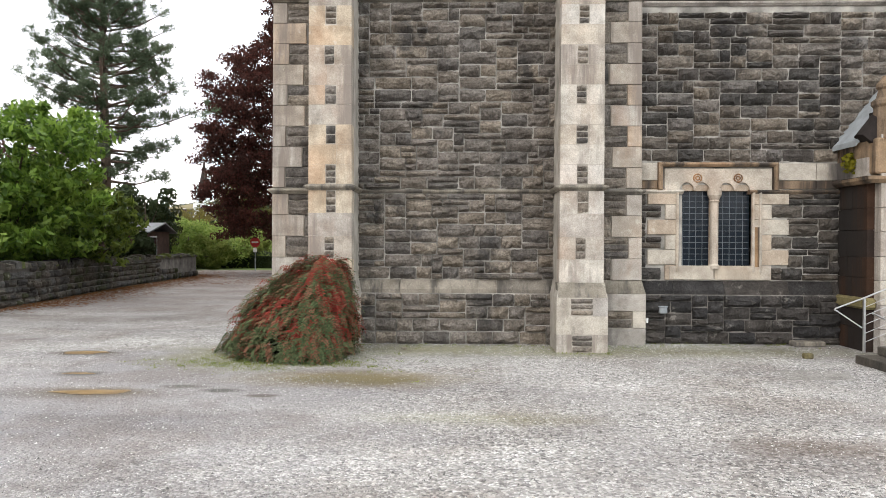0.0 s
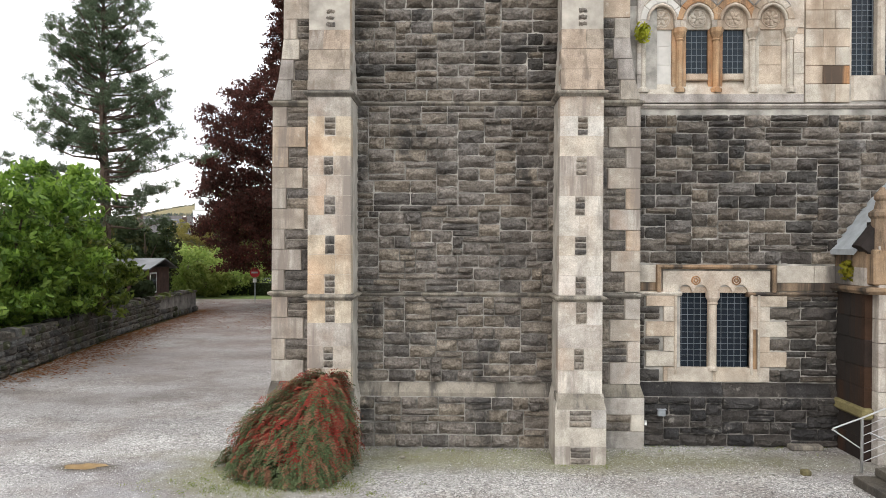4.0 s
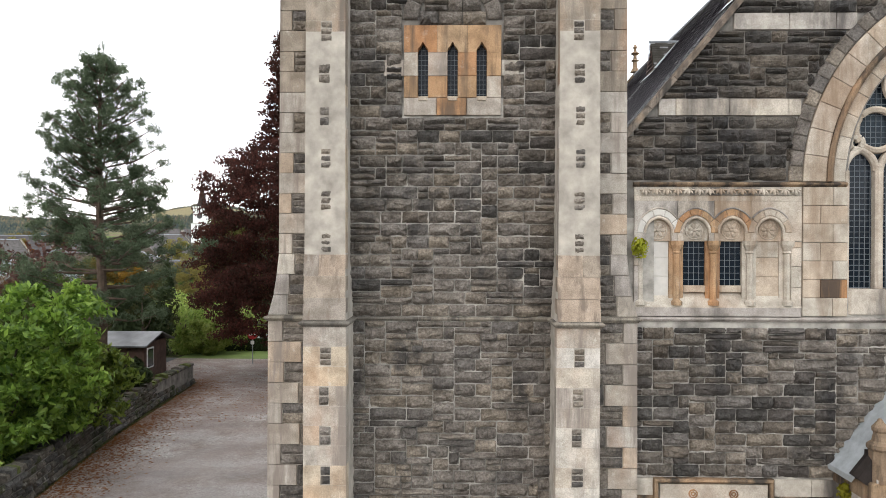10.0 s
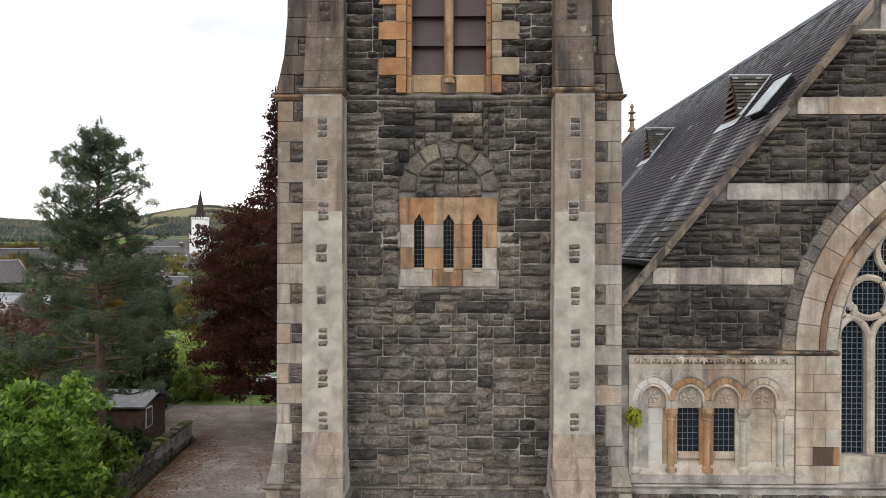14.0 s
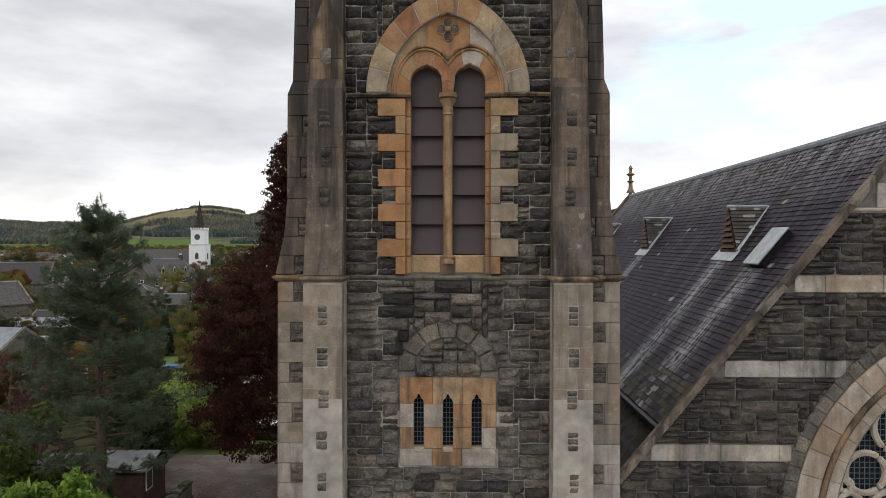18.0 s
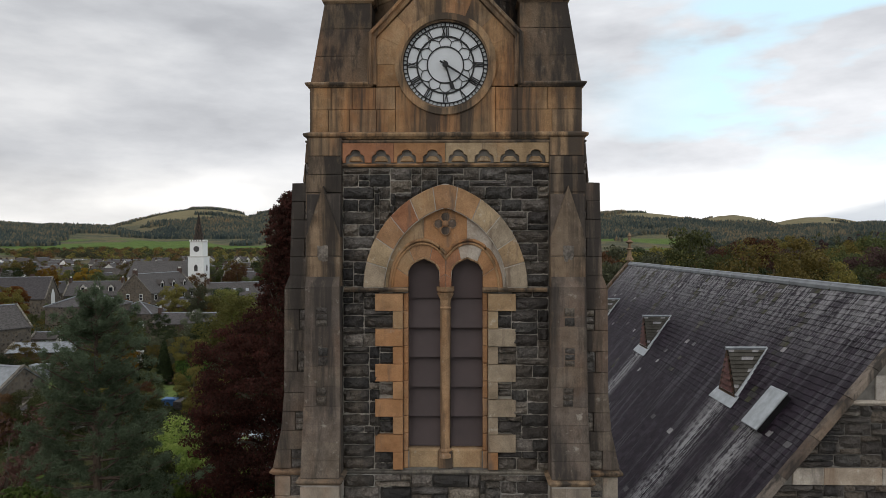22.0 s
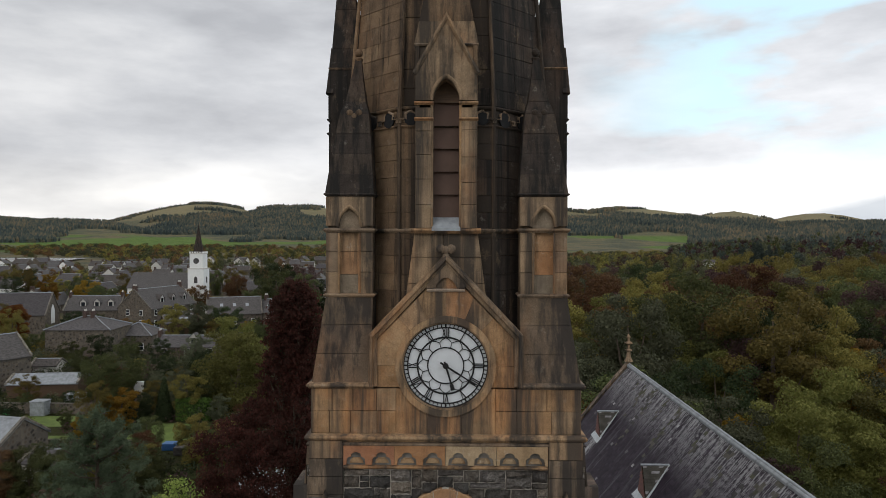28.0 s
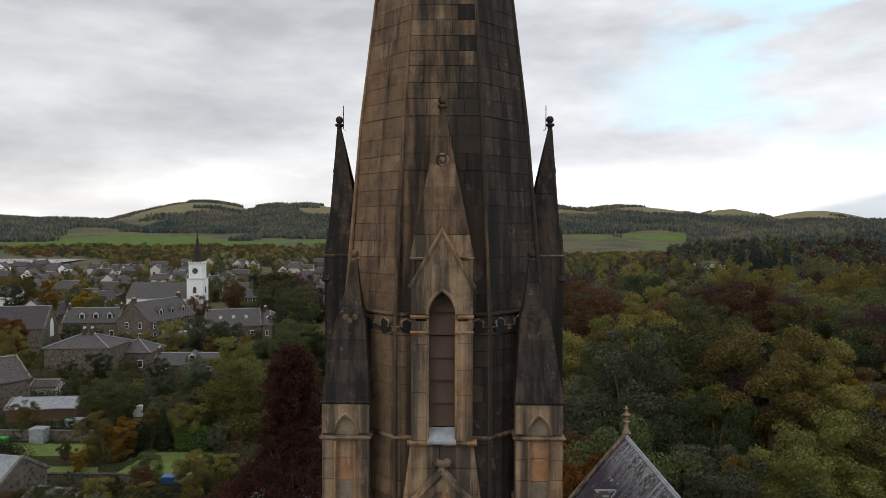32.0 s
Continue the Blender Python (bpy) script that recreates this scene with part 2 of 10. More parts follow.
BUTST = stone("grey_brown_sooted_sandstone", [(0.165, 0.13, 0.105), (0.14, 0.112, 0.092), (0.185, 0.148, 0.115), (0.13, 0.106, 0.09)], soot=0.54, soot_colour=(0.042, 0.036, 0.032), grain=20, bump=0.35, pale=0.3, streak=(2.2, 2.2, 0.14), soot_scale=0.9, drip=0.5, vary=0.7, rust=0.12)
MORTARP = plain("pale_pointing", (0.36, 0.325, 0.28), 0.95, var=0.35, scale=2.5, bump=0.3)
BUFFO = stone("warm_buff_sandstone", [(0.475, 0.396, 0.302), (0.497, 0.429, 0.336), (0.454, 0.363, 0.263), (0.486, 0.418, 0.347)], soot=0.32, soot_colour=(0.24, 0.185, 0.14), soot_scale=1.5, streak=(2.0, 2.0, 0.22), grain=22, bump=0.3, pale=0.5, vary=0.8, rust=0.24)
BUFFG = stone("weathered_buff_sandstone", [(0.301, 0.252, 0.201), (0.275, 0.227, 0.180), (0.318, 0.273, 0.221)], soot=0.42, soot_colour=(0.15, 0.125, 0.105), soot_scale=1.3, streak=(2.0, 2.0, 0.18), grain=22, bump=0.3, pale=0.35, vary=0.8, rust=0.25)
BUFFW = stone("pale_peeling_sandstone", [(0.498, 0.461, 0.408), (0.466, 0.424, 0.366), (0.530, 0.498, 0.456), (0.445, 0.387, 0.318)], soot=0.33, soot_colour=(0.235, 0.205, 0.18), soot_scale=1.5, streak=(2.0, 2.0, 0.22), grain=22, bump=0.3, pale=0.7, vary=0.8, rust=0.16)
MORTAR = plain("lime_mortar", (0.31, 0.29, 0.26), 0.95, var=0.6, scale=2.5, bump=0.4)
BUFF = stone("buff_sandstone", [(0.40, 0.35, 0.295), (0.38, 0.345, 0.31), (0.43, 0.39, 0.34), (0.385, 0.335, 0.28), (0.46, 0.43, 0.39), (0.35, 0.31, 0.27), (0.41, 0.375, 0.33), (0.41, 0.31, 0.225)], soot=0.38, soot_colour=(0.215, 0.18, 0.155), soot_scale=1.6, streak=(2.0, 2.0, 0.2), grain=22, bump=0.35, pale=0.4, vary=0.7, rust=0.22)
GREYB = stone("weathered_sandstone", [(0.396, 0.363, 0.33), (0.451, 0.396, 0.33), (0.341, 0.308, 0.286), (0.484, 0.44, 0.374), (0.308, 0.286, 0.264)], soot=0.35, soot_colour=(0.09, 0.08, 0.075), grain=22, bump=0.3, pale=0.2, drip=0.4, vary=0.7)
ORANGE = stone("orange_sandstone", [(0.352, 0.193, 0.099), (0.385, 0.259, 0.154), (0.33, 0.171, 0.086), (0.396, 0.286, 0.182), (0.363, 0.22, 0.119), (0.385, 0.248, 0.141)], soot=0.36, soot_colour=(0.11, 0.078, 0.055), grain=22, bump=0.28, pale=0.25, streak=(1.8, 1.8, 0.2), soot_scale=1.8, drip=0.3, vary=0.7, rust=0.35)
SOOTY = stone("sooty_sandstone", [(0.220, 0.162, 0.113), (0.292, 0.202, 0.128), (0.177, 0.137, 0.104), (0.265, 0.178, 0.108), (0.150, 0.123, 0.098), (0.353, 0.240, 0.141)], soot=0.52, soot_colour=(0.030, 0.027, 0.025), grain=20, bump=0.35, pale=0.15, streak=(2.2, 2.2, 0.12), soot_scale=0.9, drip=0.6, vary=0.45, rust=0.22)
CLOCKST = stone("stained_orange_sandstone", [(0.362, 0.225, 0.118), (0.334, 0.194, 0.095), (0.387, 0.269, 0.158), (0.374, 0.169, 0.069), (0.301, 0.219, 0.140), (0.401, 0.256, 0.135)], soot=0.6, soot_colour=(0.05, 0.042, 0.036), grain=20, bump=0.3, pale=0.12, streak=(2.2, 2.2, 0.14), soot_scale=0.9, drip=0.5, vary=0.5, rust=0.55)
GREYD = stone("grey_sooted_sandstone", [(0.221, 0.189, 0.156), (0.273, 0.221, 0.176), (0.182, 0.156, 0.137)], soot=0.5, soot_colour=(0.045, 0.04, 0.036), grain=20, bump=0.3, pale=0.25, streak=(2.2, 2.2, 0.12), soot_scale=1.6, drip=0.6, vary=0.45)
SLOPEST = stone("streaked_brown_sandstone", [(0.30, 0.25, 0.20), (0.34, 0.27, 0.21), (0.27, 0.235, 0.20)], soot=0.42, soot_colour=(0.16, 0.125, 0.10), grain=20, bump=0.35, pale=0.1, streak=(3.0, 3.0, 0.1), soot_scale=2.0)
LUCST = stone("brown_lucarne_sandstone", [(0.326, 0.227, 0.140), (0.286, 0.204, 0.129), (0.362, 0.247, 0.147), (0.236, 0.169, 0.112)], soot=0.52, soot_colour=(0.045, 0.038, 0.032), grain=20, bump=0.3, pale=0.08, streak=(2.4, 2.4, 0.12), soot_scale=1.0, drip=0.65, vary=0.5, rust=0.3)
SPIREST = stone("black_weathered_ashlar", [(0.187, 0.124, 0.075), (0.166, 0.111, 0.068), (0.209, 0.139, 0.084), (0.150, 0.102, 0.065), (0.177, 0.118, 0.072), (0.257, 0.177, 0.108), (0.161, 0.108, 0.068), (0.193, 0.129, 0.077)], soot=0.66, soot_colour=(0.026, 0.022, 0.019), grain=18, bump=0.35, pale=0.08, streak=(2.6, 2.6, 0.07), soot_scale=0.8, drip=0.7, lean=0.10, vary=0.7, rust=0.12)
FOOTST = stone("black_streaked_sandstone", [(0.150, 0.108, 0.075), (0.128, 0.091, 0.065), (0.165, 0.119, 0.078)], soot=0.62, soot_colour=(0.032, 0.028, 0.025), grain=20, bump=0.35, pale=0.12, streak=(2.4, 2.4, 0.13), soot_scale=0.9, drip=0.7, vary=0.6, rust=0.15)
SPIREBLK = stone("black_sooted_ashlar", [(0.05, 0.039, 0.032), (0.043, 0.034, 0.029), (0.058, 0.044, 0.036), (0.047, 0.037, 0.031), (0.075, 0.057, 0.044)], soot=0.56, soot_colour=(0.015, 0.014, 0.013), grain=18, bump=0.35, pale=0.14, streak=(2.8, 2.8, 0.07), soot_scale=1.8, drip=0.6, vary=0.7, rust=0.05)
SILL = stone("plinth_sandstone", [(0.23, 0.205, 0.168), (0.19, 0.17, 0.145), (0.26, 0.23, 0.19), (0.165, 0.15, 0.13)], soot=0.45, soot_colour=(0.075, 0.068, 0.06), grain=20, bump=0.4, pale=0.3, streak=(1.8, 1, 0.3), soot_scale=2.0)
CREAM = stone("cream_sandstone", [(0.427, 0.364, 0.292), (0.465, 0.414, 0.352), (0.418, 0.384, 0.330), (0.408, 0.325, 0.248)], soot=0.34, soot_colour=(0.20, 0.14, 0.095), grain=22, bump=0.2, pale=0.4, vary=0.7, rust=0.16)
BEL = dict(soot=0.2, soot_colour=(0.14, 0.10, 0.075), grain=22, bump=0.32, streak=(2.0, 2.0, 0.3), soot_scale=1.6, vary=0.8)
BELO = stone("belfry_orange_sandstone", [(0.384, 0.203, 0.098), (0.346, 0.180, 0.086), (0.413, 0.243, 0.127), (0.365, 0.211, 0.115)], pale=0.15, rust=0.2, **BEL)
BELR = stone("belfry_red_sandstone", [(0.36, 0.165, 0.085), (0.32, 0.15, 0.085), (0.39, 0.195, 0.105)], pale=0.1, rust=0.2, **BEL)
BELB = stone("belfry_buff_sandstone", [(0.378, 0.262, 0.152), (0.344, 0.230, 0.129), (0.404, 0.303, 0.190)], pale=0.4, rust=0.3, **BEL)
BELG = stone("belfry_grey_sandstone", [(0.303, 0.240, 0.171), (0.271, 0.208, 0.144), (0.336, 0.272, 0.198)], pale=0.35, rust=0.15, **BEL)
BELW = stone("belfry_peeling_sandstone", [(0.414, 0.360, 0.304), (0.442, 0.387, 0.330)], pale=0.6, rust=0.12, **BEL)
SLATE = stone("roof_slate", [(0.0244, 0.0177, 0.0265), (0.0323, 0.0229, 0.0335), (0.0272, 0.0197, 0.0289), (0.0380, 0.0281, 0.0406), (0.0208, 0.0157, 0.0234)], soot=0.34, soot_colour=(0.078, 0.070, 0.080), streak=(0.3, 3.2, 0.3), grain=10, bump=0.3, rough=0.85, island=True, pale=0.0, vary=0.9, soot_scale=1.3)
SLATE1 = stone("single_roof_slate", [(0.0244, 0.0177, 0.0265), (0.0323, 0.0229, 0.0335), (0.0272, 0.0197, 0.0289), (0.0380, 0.0281, 0.0406), (0.0208, 0.0157, 0.0234)], soot=0.34, soot_colour=(0.078, 0.070, 0.080), streak=(0.3, 3.2, 0.3), grain=10, bump=0.3, rough=0.85, island=False, pale=0.0, vary=0.9, soot_scale=1.3)
for m_ in (SLATE, SLATE1):
    # lime washed down from the vents, and lichen under the ridge, in thin runs down the slope
    t = m_.node_tree
    b = t.nodes["Principled BSDF"]
    sep = t.nodes.new("ShaderNodeSeparateXYZ")
    t.links.new(t.nodes.new("ShaderNodeNewGeometry").outputs["Position"], sep.inputs[0])
    runs = ramp(t, [(0.46, (0, 0, 0)), (0.54, (1, 1, 1))])
    t.links.new(maths(t, "ADD", maths(t, "MULTIPLY", noisetex(t, 1.0, 5.0, 0.7, (0.5, 13.0, 0.5)), 0.66), maths(t, "MULTIPLY", noisetex(t, 1.0, 4.0, 0.6, (7.0, 5.0, 7.0)), 0.34)), runs.inputs[0])
    wash = 0.0
    for p_, top_x in ((15.85, 6.9), (18.0, 7.0), (26.0, 7.0), (34.1, 7.0)):
        near_ = maths(t, "MAXIMUM", maths(t, "SUBTRACT", 1.0, maths(t, "MULTIPLY", maths(t, "ABSOLUTE", maths(t, "SUBTRACT", sep.outputs["Y"], p_)), 1.35)), 0.0)
        wash = maths(t, "ADD", maths(t, "MULTIPLY", near_, maths(t, "LESS_THAN", sep.outputs["X"], top_x)), wash)
    high = t.nodes.new("ShaderNodeMapRange")
    high.inputs[1].default_value, high.inputs[2].default_value, high.inputs[4].default_value = 8.0, 9.5, 0.75
    t.links.new(sep.outputs["X"], high.inputs[0])
    fac = maths(t, "MULTIPLY", maths(t, "MINIMUM", maths(t, "ADD", wash, high.outputs[0]), 0.85), runs.outputs[0])
    base_ = b.inputs["Base Color"].links[0].from_socket
    t.links.new(mixer(t, base_, (0.40, 0.395, 0.40), fac), b.inputs["Base Color"])
    m_.node_tree.nodes["Principled BSDF"].inputs["Specular IOR Level"].default_value = 0.12
    m_.node_tree.nodes["Principled BSDF"].inputs["Roughness"].default_value = 0.62
MORTARD = plain("weathered_dark_mortar", (0.165, 0.152, 0.136), 0.95, var=0.6, scale=2.5, bump=0.4)
LEAD = plain("grey_lead", (0.30, 0.32, 0.34), 0.5, 0.3, scale=5, var=0.3)
LOUVRE = plain("mauve_brown_board", (0.064, 0.045, 0.044), 0.6, var=0.14, scale=2.0, bump=0.05)
LOUVREB = plain("brown_louvre_board", (0.105, 0.062, 0.045), 0.7, var=0.2, scale=2.0, bump=0.1)
PALEST = plain("limewashed_stone", (0.50, 0.475, 0.44), 0.9, var=0.12, scale=5)
REDW = plain("red_brown_timber", (0.12, 0.045, 0.035), 0.7, var=0.3)
DULLZ = plain("dull_zinc", (0.24, 0.255, 0.27), 0.7, scale=2, var=0.3)
LEADP = plain("pale_lead", (0.42, 0.45, 0.47), 0.45, 0.3, scale=5, var=0.2)
MOSSST = stone("mossy_stone", [(0.16, 0.14, 0.05), (0.12, 0.12, 0.04), (0.2, 0.17, 0.08)], soot=0.4, grain=16)
# near-black colour that stands in for unlit depth behind slats and in hollows
SHADEC = plain("painted_shade", (0.01, 0.01, 0.011), 0.9)
PANE, pt_, pb_ = material("leaded_glass", 0.12, 0.0, 0.6)
pb_.inputs["Base Color"].default_value = (0.008, 0.012, 0.018, 1)
pb_.inputs["Specular IOR Level"].default_value = 0.18
relief(pt_, pb_, noisetex(pt_, 6.0, 3.0), 0.25, 0.02)
LEADLINE = plain("lead_came", (0.11, 0.125, 0.14), 0.7, 0.0)
IRON = plain("black_iron", (0.012, 0.012, 0.013), 0.5, 0.2)
STEEL = plain("steel_rail", (0.45, 0.44, 0.43), 0.35, 0.9, var=0.1)
DIALW = plain("opal_glass_dial", (0.62, 0.64, 0.66), 0.35, var=0.06, scale=3)
WHITE = plain("white_harling", (0.80, 0.80, 0.78), 0.85, var=0.05, scale=1.0)
BARK = plain("tree_bark", (0.10, 0.075, 0.055), 0.95, scale=4, var=0.4, bump=0.8, dist=0.04)
PINEBARK = plain("pine_bark", (0.10, 0.07, 0.052), 0.95, scale=4, var=0.4, bump=0.8, dist=0.04)
HOUSE, t, b = material("grey_rubble_house", 0.95, 0.0, 0.2)
g_ = t.nodes.new("ShaderNodeNewGeometry")
vo_ = node(t, "ShaderNodeTexVoronoi", Scale=2.4)
t.links.new(g_.outputs["Position"], vo_.inputs["Vector"])
sp_ = t.nodes.new("ShaderNodeSeparateColor")
t.links.new(vo_.outputs["Color"], sp_.inputs[0])
wl_ = ramp(t, [(0.0, (0.07, 0.056, 0.044)), (0.3, (0.115, 0.090, 0.068)), (0.55, (0.048, 0.041, 0.036)), (0.75, (0.155, 0.122, 0.09)), (0.9, (0.09, 0.072, 0.058))], "CONSTANT")
t.links.new(sp_.outputs[0], wl_.inputs[0])
jn_ = ramp(t, [(0.30, (0, 0, 0)), (0.42, (0.55, 0.55, 0.55))])
t.links.new(vo_.outputs["Distance"], jn_.inputs[0])
t.links.new(mixer(t, wl_.outputs[0], (0.16, 0.14, 0.115), jn_.outputs[0]), b.inputs["Base Color"])
relief(t, b, vo_.outputs["Distance"], 0.6, 0.06)
HOUSEW = plain("pale_house_wall", (0.55, 0.53, 0.49), 0.95, scale=0.8, var=0.1)
ROOFFAR, t, b = material("far_slate_roof", 0.75, 0.0, 0.3)
oi_ = t.nodes.new("ShaderNodeObjectInfo")
tone_ = ramp(t, [(0.0, (0.058, 0.052, 0.053)), (0.35, (0.075, 0.068, 0.068)), (0.7, (0.088, 0.082, 0.08)), (1.0, (0.066, 0.056, 0.05))])
t.links.new(oi_.outputs["Random"], tone_.inputs[0])
sl_ = ramp(t, [(0.35, (0.42, 0.41, 0.41)), (0.65, (1.55, 1.55, 1.55))])
t.links.new(noisetex(t, 2.6, 8.0, 0.75, (1.0, 1.0, 2.4)), sl_.inputs[0])
t.links.new(mixer(t, tone_.outputs[0], sl_.outputs[0], 1.0, "MULTIPLY"), b.inputs["Base Color"])
relief(t, b, noisetex(t, 3.0, 6.0, 0.7), 0.6, 0.05)
WINGL, wt2, wb2 = material("far_window_glass", 0.1, 0.0, 0.6)
wb2.inputs["Base Color"].default_value = (0.02, 0.025, 0.03, 1)
PAINTW = plain("white_paint", (0.78, 0.78, 0.76), 0.5, var=0.05)
REDP = plain("red_sign_paint", (0.45, 0.03, 0.03), 0.4, var=0.05)
WOODB = plain("brown_timber", (0.10, 0.06, 0.035), 0.7, scale=3, var=0.3, stretch=(1, 1, 8))
SCREE = stone("dry_wall_stone", [(0.085, 0.075, 0.064), (0.05, 0.046, 0.043), (0.12, 0.105, 0.088), (0.07, 0.058, 0.046), (0.10, 0.095, 0.09), (0.06, 0.062, 0.035)], soot=0.3, soot_colour=(0.03, 0.034, 0.016), grain=9, bump=0.9, deep=True, streak=(1, 1, 0.5), pale=0.35)
MOSS = plain("moss", (0.075, 0.088, 0.018), 0.95, scale=9, var=0.5, bump=0.8)
BROWNST = stone("rust_stained_stone", [(0.029, 0.019, 0.015), (0.026, 0.020, 0.018), (0.046, 0.023, 0.013)], soot=0.55, soot_colour=(0.022, 0.019, 0.017), grain=16, bump=0.3, streak=(2.5, 2.5, 0.1))

# ---- builders ----


def inverse_of(p):
    m = Matrix.Identity(4)
    chain = []
    while p is not None:
        chain.append(p)
        p = p.parent
    for o in reversed(chain):
        m = m @ o.matrix_parent_inverse @ o.matrix_basis
    return m.inverted()


def thing(name, at, label, category, group="", kind=""):
    ob = new(name)
    ob.empty_display_size = 0.3
    ob.location = at
    return tagged(ob, label, category, group, kind)


def put(name, mesh_data, mat, parent=None, label="", smooth=False):
    ob = new(name, mesh_data)
    if mat is not None and not mesh_data.materials:
        mesh_data.materials.append(mat)
    if smooth:
        mesh_data.shade_smooth()
    if parent is not None:
        ob.parent = parent
        ob.matrix_parent_inverse = inverse_of(parent)
    if label:
        ob["label"] = label
    return ob


def part(name, bm, mat, parent=None, label="", smooth=False):
    me = bpy.data.meshes.new(name)
    bm.to_mesh(me)
    bm.free()
    return put(name, me, mat, parent, label, smooth)


def raw(name, verts, faces, mat, parent=None, label="", smooth=False):
    me = bpy.data.meshes.new(name)
    me.from_pydata([tuple(v) for v in verts], [], faces)
    me.update()
    return put(name, me, mat, parent, label, smooth)


def box(bm, x0, x1, y0, y1, z0, z1, bevel=0.0):
    g = bmesh.ops.create_cube(bm, size=1.0, matrix=Matrix.Translation(((x0 + x1) / 2, (y0 + y1) / 2, (z0 + z1) / 2)) @ Matrix.Diagonal((x1 - x0, y1 - y0, z1 - z0, 1)))
    if bevel:
        es = list({e for v in g["verts"] for e in v.link_edges})
        bmesh.ops.bevel(bm, geom=es, offset=bevel, segments=1, affect="EDGES")


def boxpart(name, x0, x1, y0, y1, z0, z1, mat, parent=None, bevel=0.008, label=""):
    bm = bmesh.new()
    box(bm, x0, x1, y0, y1, z0, z1, bevel)
    return part(name, bm, mat, parent, label)


def prism(name, pts, y, depth, mat, parent=None, ch=0.008, label=""):
    """A block with the outline pts (x, z), its front at y, with chamfered front edges."""
    n = len(pts)
    cx, cz = sum(p[0] for p in pts) / n, sum(p[1] for p in pts) / n
    area = sum(pts[i][0] * pts[(i + 1) % n][1] - pts[(i + 1) % n][0] * pts[i][1] for i in range(n))
    if area < 0:
        pts = pts[::-1]
    v = []
    for x, z in pts:
        d = max(math.hypot(x - cx, z - cz), 1e-4)
        k = max(0.5, 1 - ch * 1.3 / d)
        v.append((cx + (x - cx) * k, y, cz + (z - cz) * k))
    v += [(x, y + ch, z) for x, z in pts] + [(x, y + depth, z) for x, z in pts]
    f = [tuple(range(n))]
    for i in range(n):
        j = (i + 1) % n
        f += [(i, n + i, n + j, j), (n + i, 2 * n + i, 2 * n + j, n + j)]
    return raw(name, v, f, mat, parent, label)


def rect(x0, x1, z0, z1):
    return [(x0, z0), (x1, z0), (x1, z1), (x0, z1)]


def slab(name, low, high, x0, x1, y, depth, mat, parent=None, n=24, label=""):
    """A plate in the wall's plane between two heights that are functions of x."""
    v, f = [], []
    xs = [x0 + (x1 - x0) * i / n for i in range(n + 1)]
    for x in xs:
        a, b = low(x), max(high(x), low(x) + 0.002)
        v += [(x, y, a), (x, y, b), (x, y + depth, a), (x, y + depth, b)]
    for i in range(n):
        a, b = 4 * i, 4 * i + 4
        f += [(a, b, b + 1, a + 1), (a + 1, b + 1, b + 3, a + 3), (a, a + 2, b + 2, b), (a + 2, a + 3, b + 3, b + 2)]
    f += [(0, 1, 3, 2), (4 * n, 4 * n + 2, 4 * n + 3, 4 * n + 1)]
    return raw(name, v, f, mat, parent, label)


def sweep(name, path, profile, mat, parent=None, closed=False, label="", smooth=False):
    """A moulding: the profile (out, up) carried along a path of (x, z) in the wall's plane or (x, y) on plan; see mode."""
    v, f = [], []
    n, k = len(path), len(profile)
    for p, out, up in path:
        for a, b in profile:
            v.append(Vector(p) + Vector(out) * a + Vector(up) * b)
    m = n if closed else n - 1
    for i in range(m):
        for j in range(k):
            a, b = i * k + j, i * k + (j + 1) % k
            c, d = ((i + 1) % n) * k + (j + 1) % k, ((i + 1) % n) * k + j
            f.append((a, b, c, d))
    if not closed:
        f += [tuple(range(k)), tuple(range((n - 1) * k, n * k))[::-1]]
    return raw(name, v, f, mat, parent, label, smooth)


CORNICE = [(-0.1, -0.05), (0.015, -0.05), (0.03, -0.03), (0.06, -0.01), (0.07, 0.015), (0.06, 0.035), (0.0, 0.055), (-0.1, 0.055)]


def moulding(name, x0, x1, y, z, mat, parent=None, size=1.0, label=""):
    """A string course on a wall that faces the drive."""
    prof = [(a * size, b * size) for a, b in CORNICE]
    return sweep(name, [((x0, y, z), (0, -1, 0), (0, 0, 1)), ((x1, y, z), (0, -1, 0), (0, 0, 1))], prof, mat, parent, label=label)


def plan_ring(name, pts, z, mat, parent=None, size=1.0, centre=None, label=""):
    """A moulding round a plan outline (closed)."""
    prof = [(a * size, b * size) for a, b in CORNICE]
    n = len(pts)
    path = []
    for i in range(n):
        p, q, r = Vector(pts[i - 1]), Vector(pts[i]), Vector(pts[(i + 1) % n])
        e0, e1 = (q - p).normalized(), (r - q).normalized()
        n0, n1 = Vector((e0.y, -e0.x)), Vector((e1.y, -e1.x))
        o = (n0 + n1)
        o = o / max(0.3, o.dot(n0))
        path.append(((q.x, q.y, z), (o.x, o.y, 0), (0, 0, 1)))
    return sweep(name, path, prof, mat, parent, closed=True, label=label)


def lathe(bm, at, prof, seg=12, flat=False):
    rings = []
    for r, z in prof:
        rings.append([bm.verts.new((at[0] + r * math.cos(2 * math.pi * (i + 0.5) / seg), at[1] + r * math.sin(2 * math.pi * (i + 0.5) / seg), at[2] + z)) for i in range(seg)])
    for a, b in zip(rings, rings[1:]):
        for i in range(seg):
            bm.faces.new((a[i], a[(i + 1) % seg], b[(i + 1) % seg], b[i]))
    bm.faces.new(rings[0][::-1])
    bm.faces.new(rings[-1])


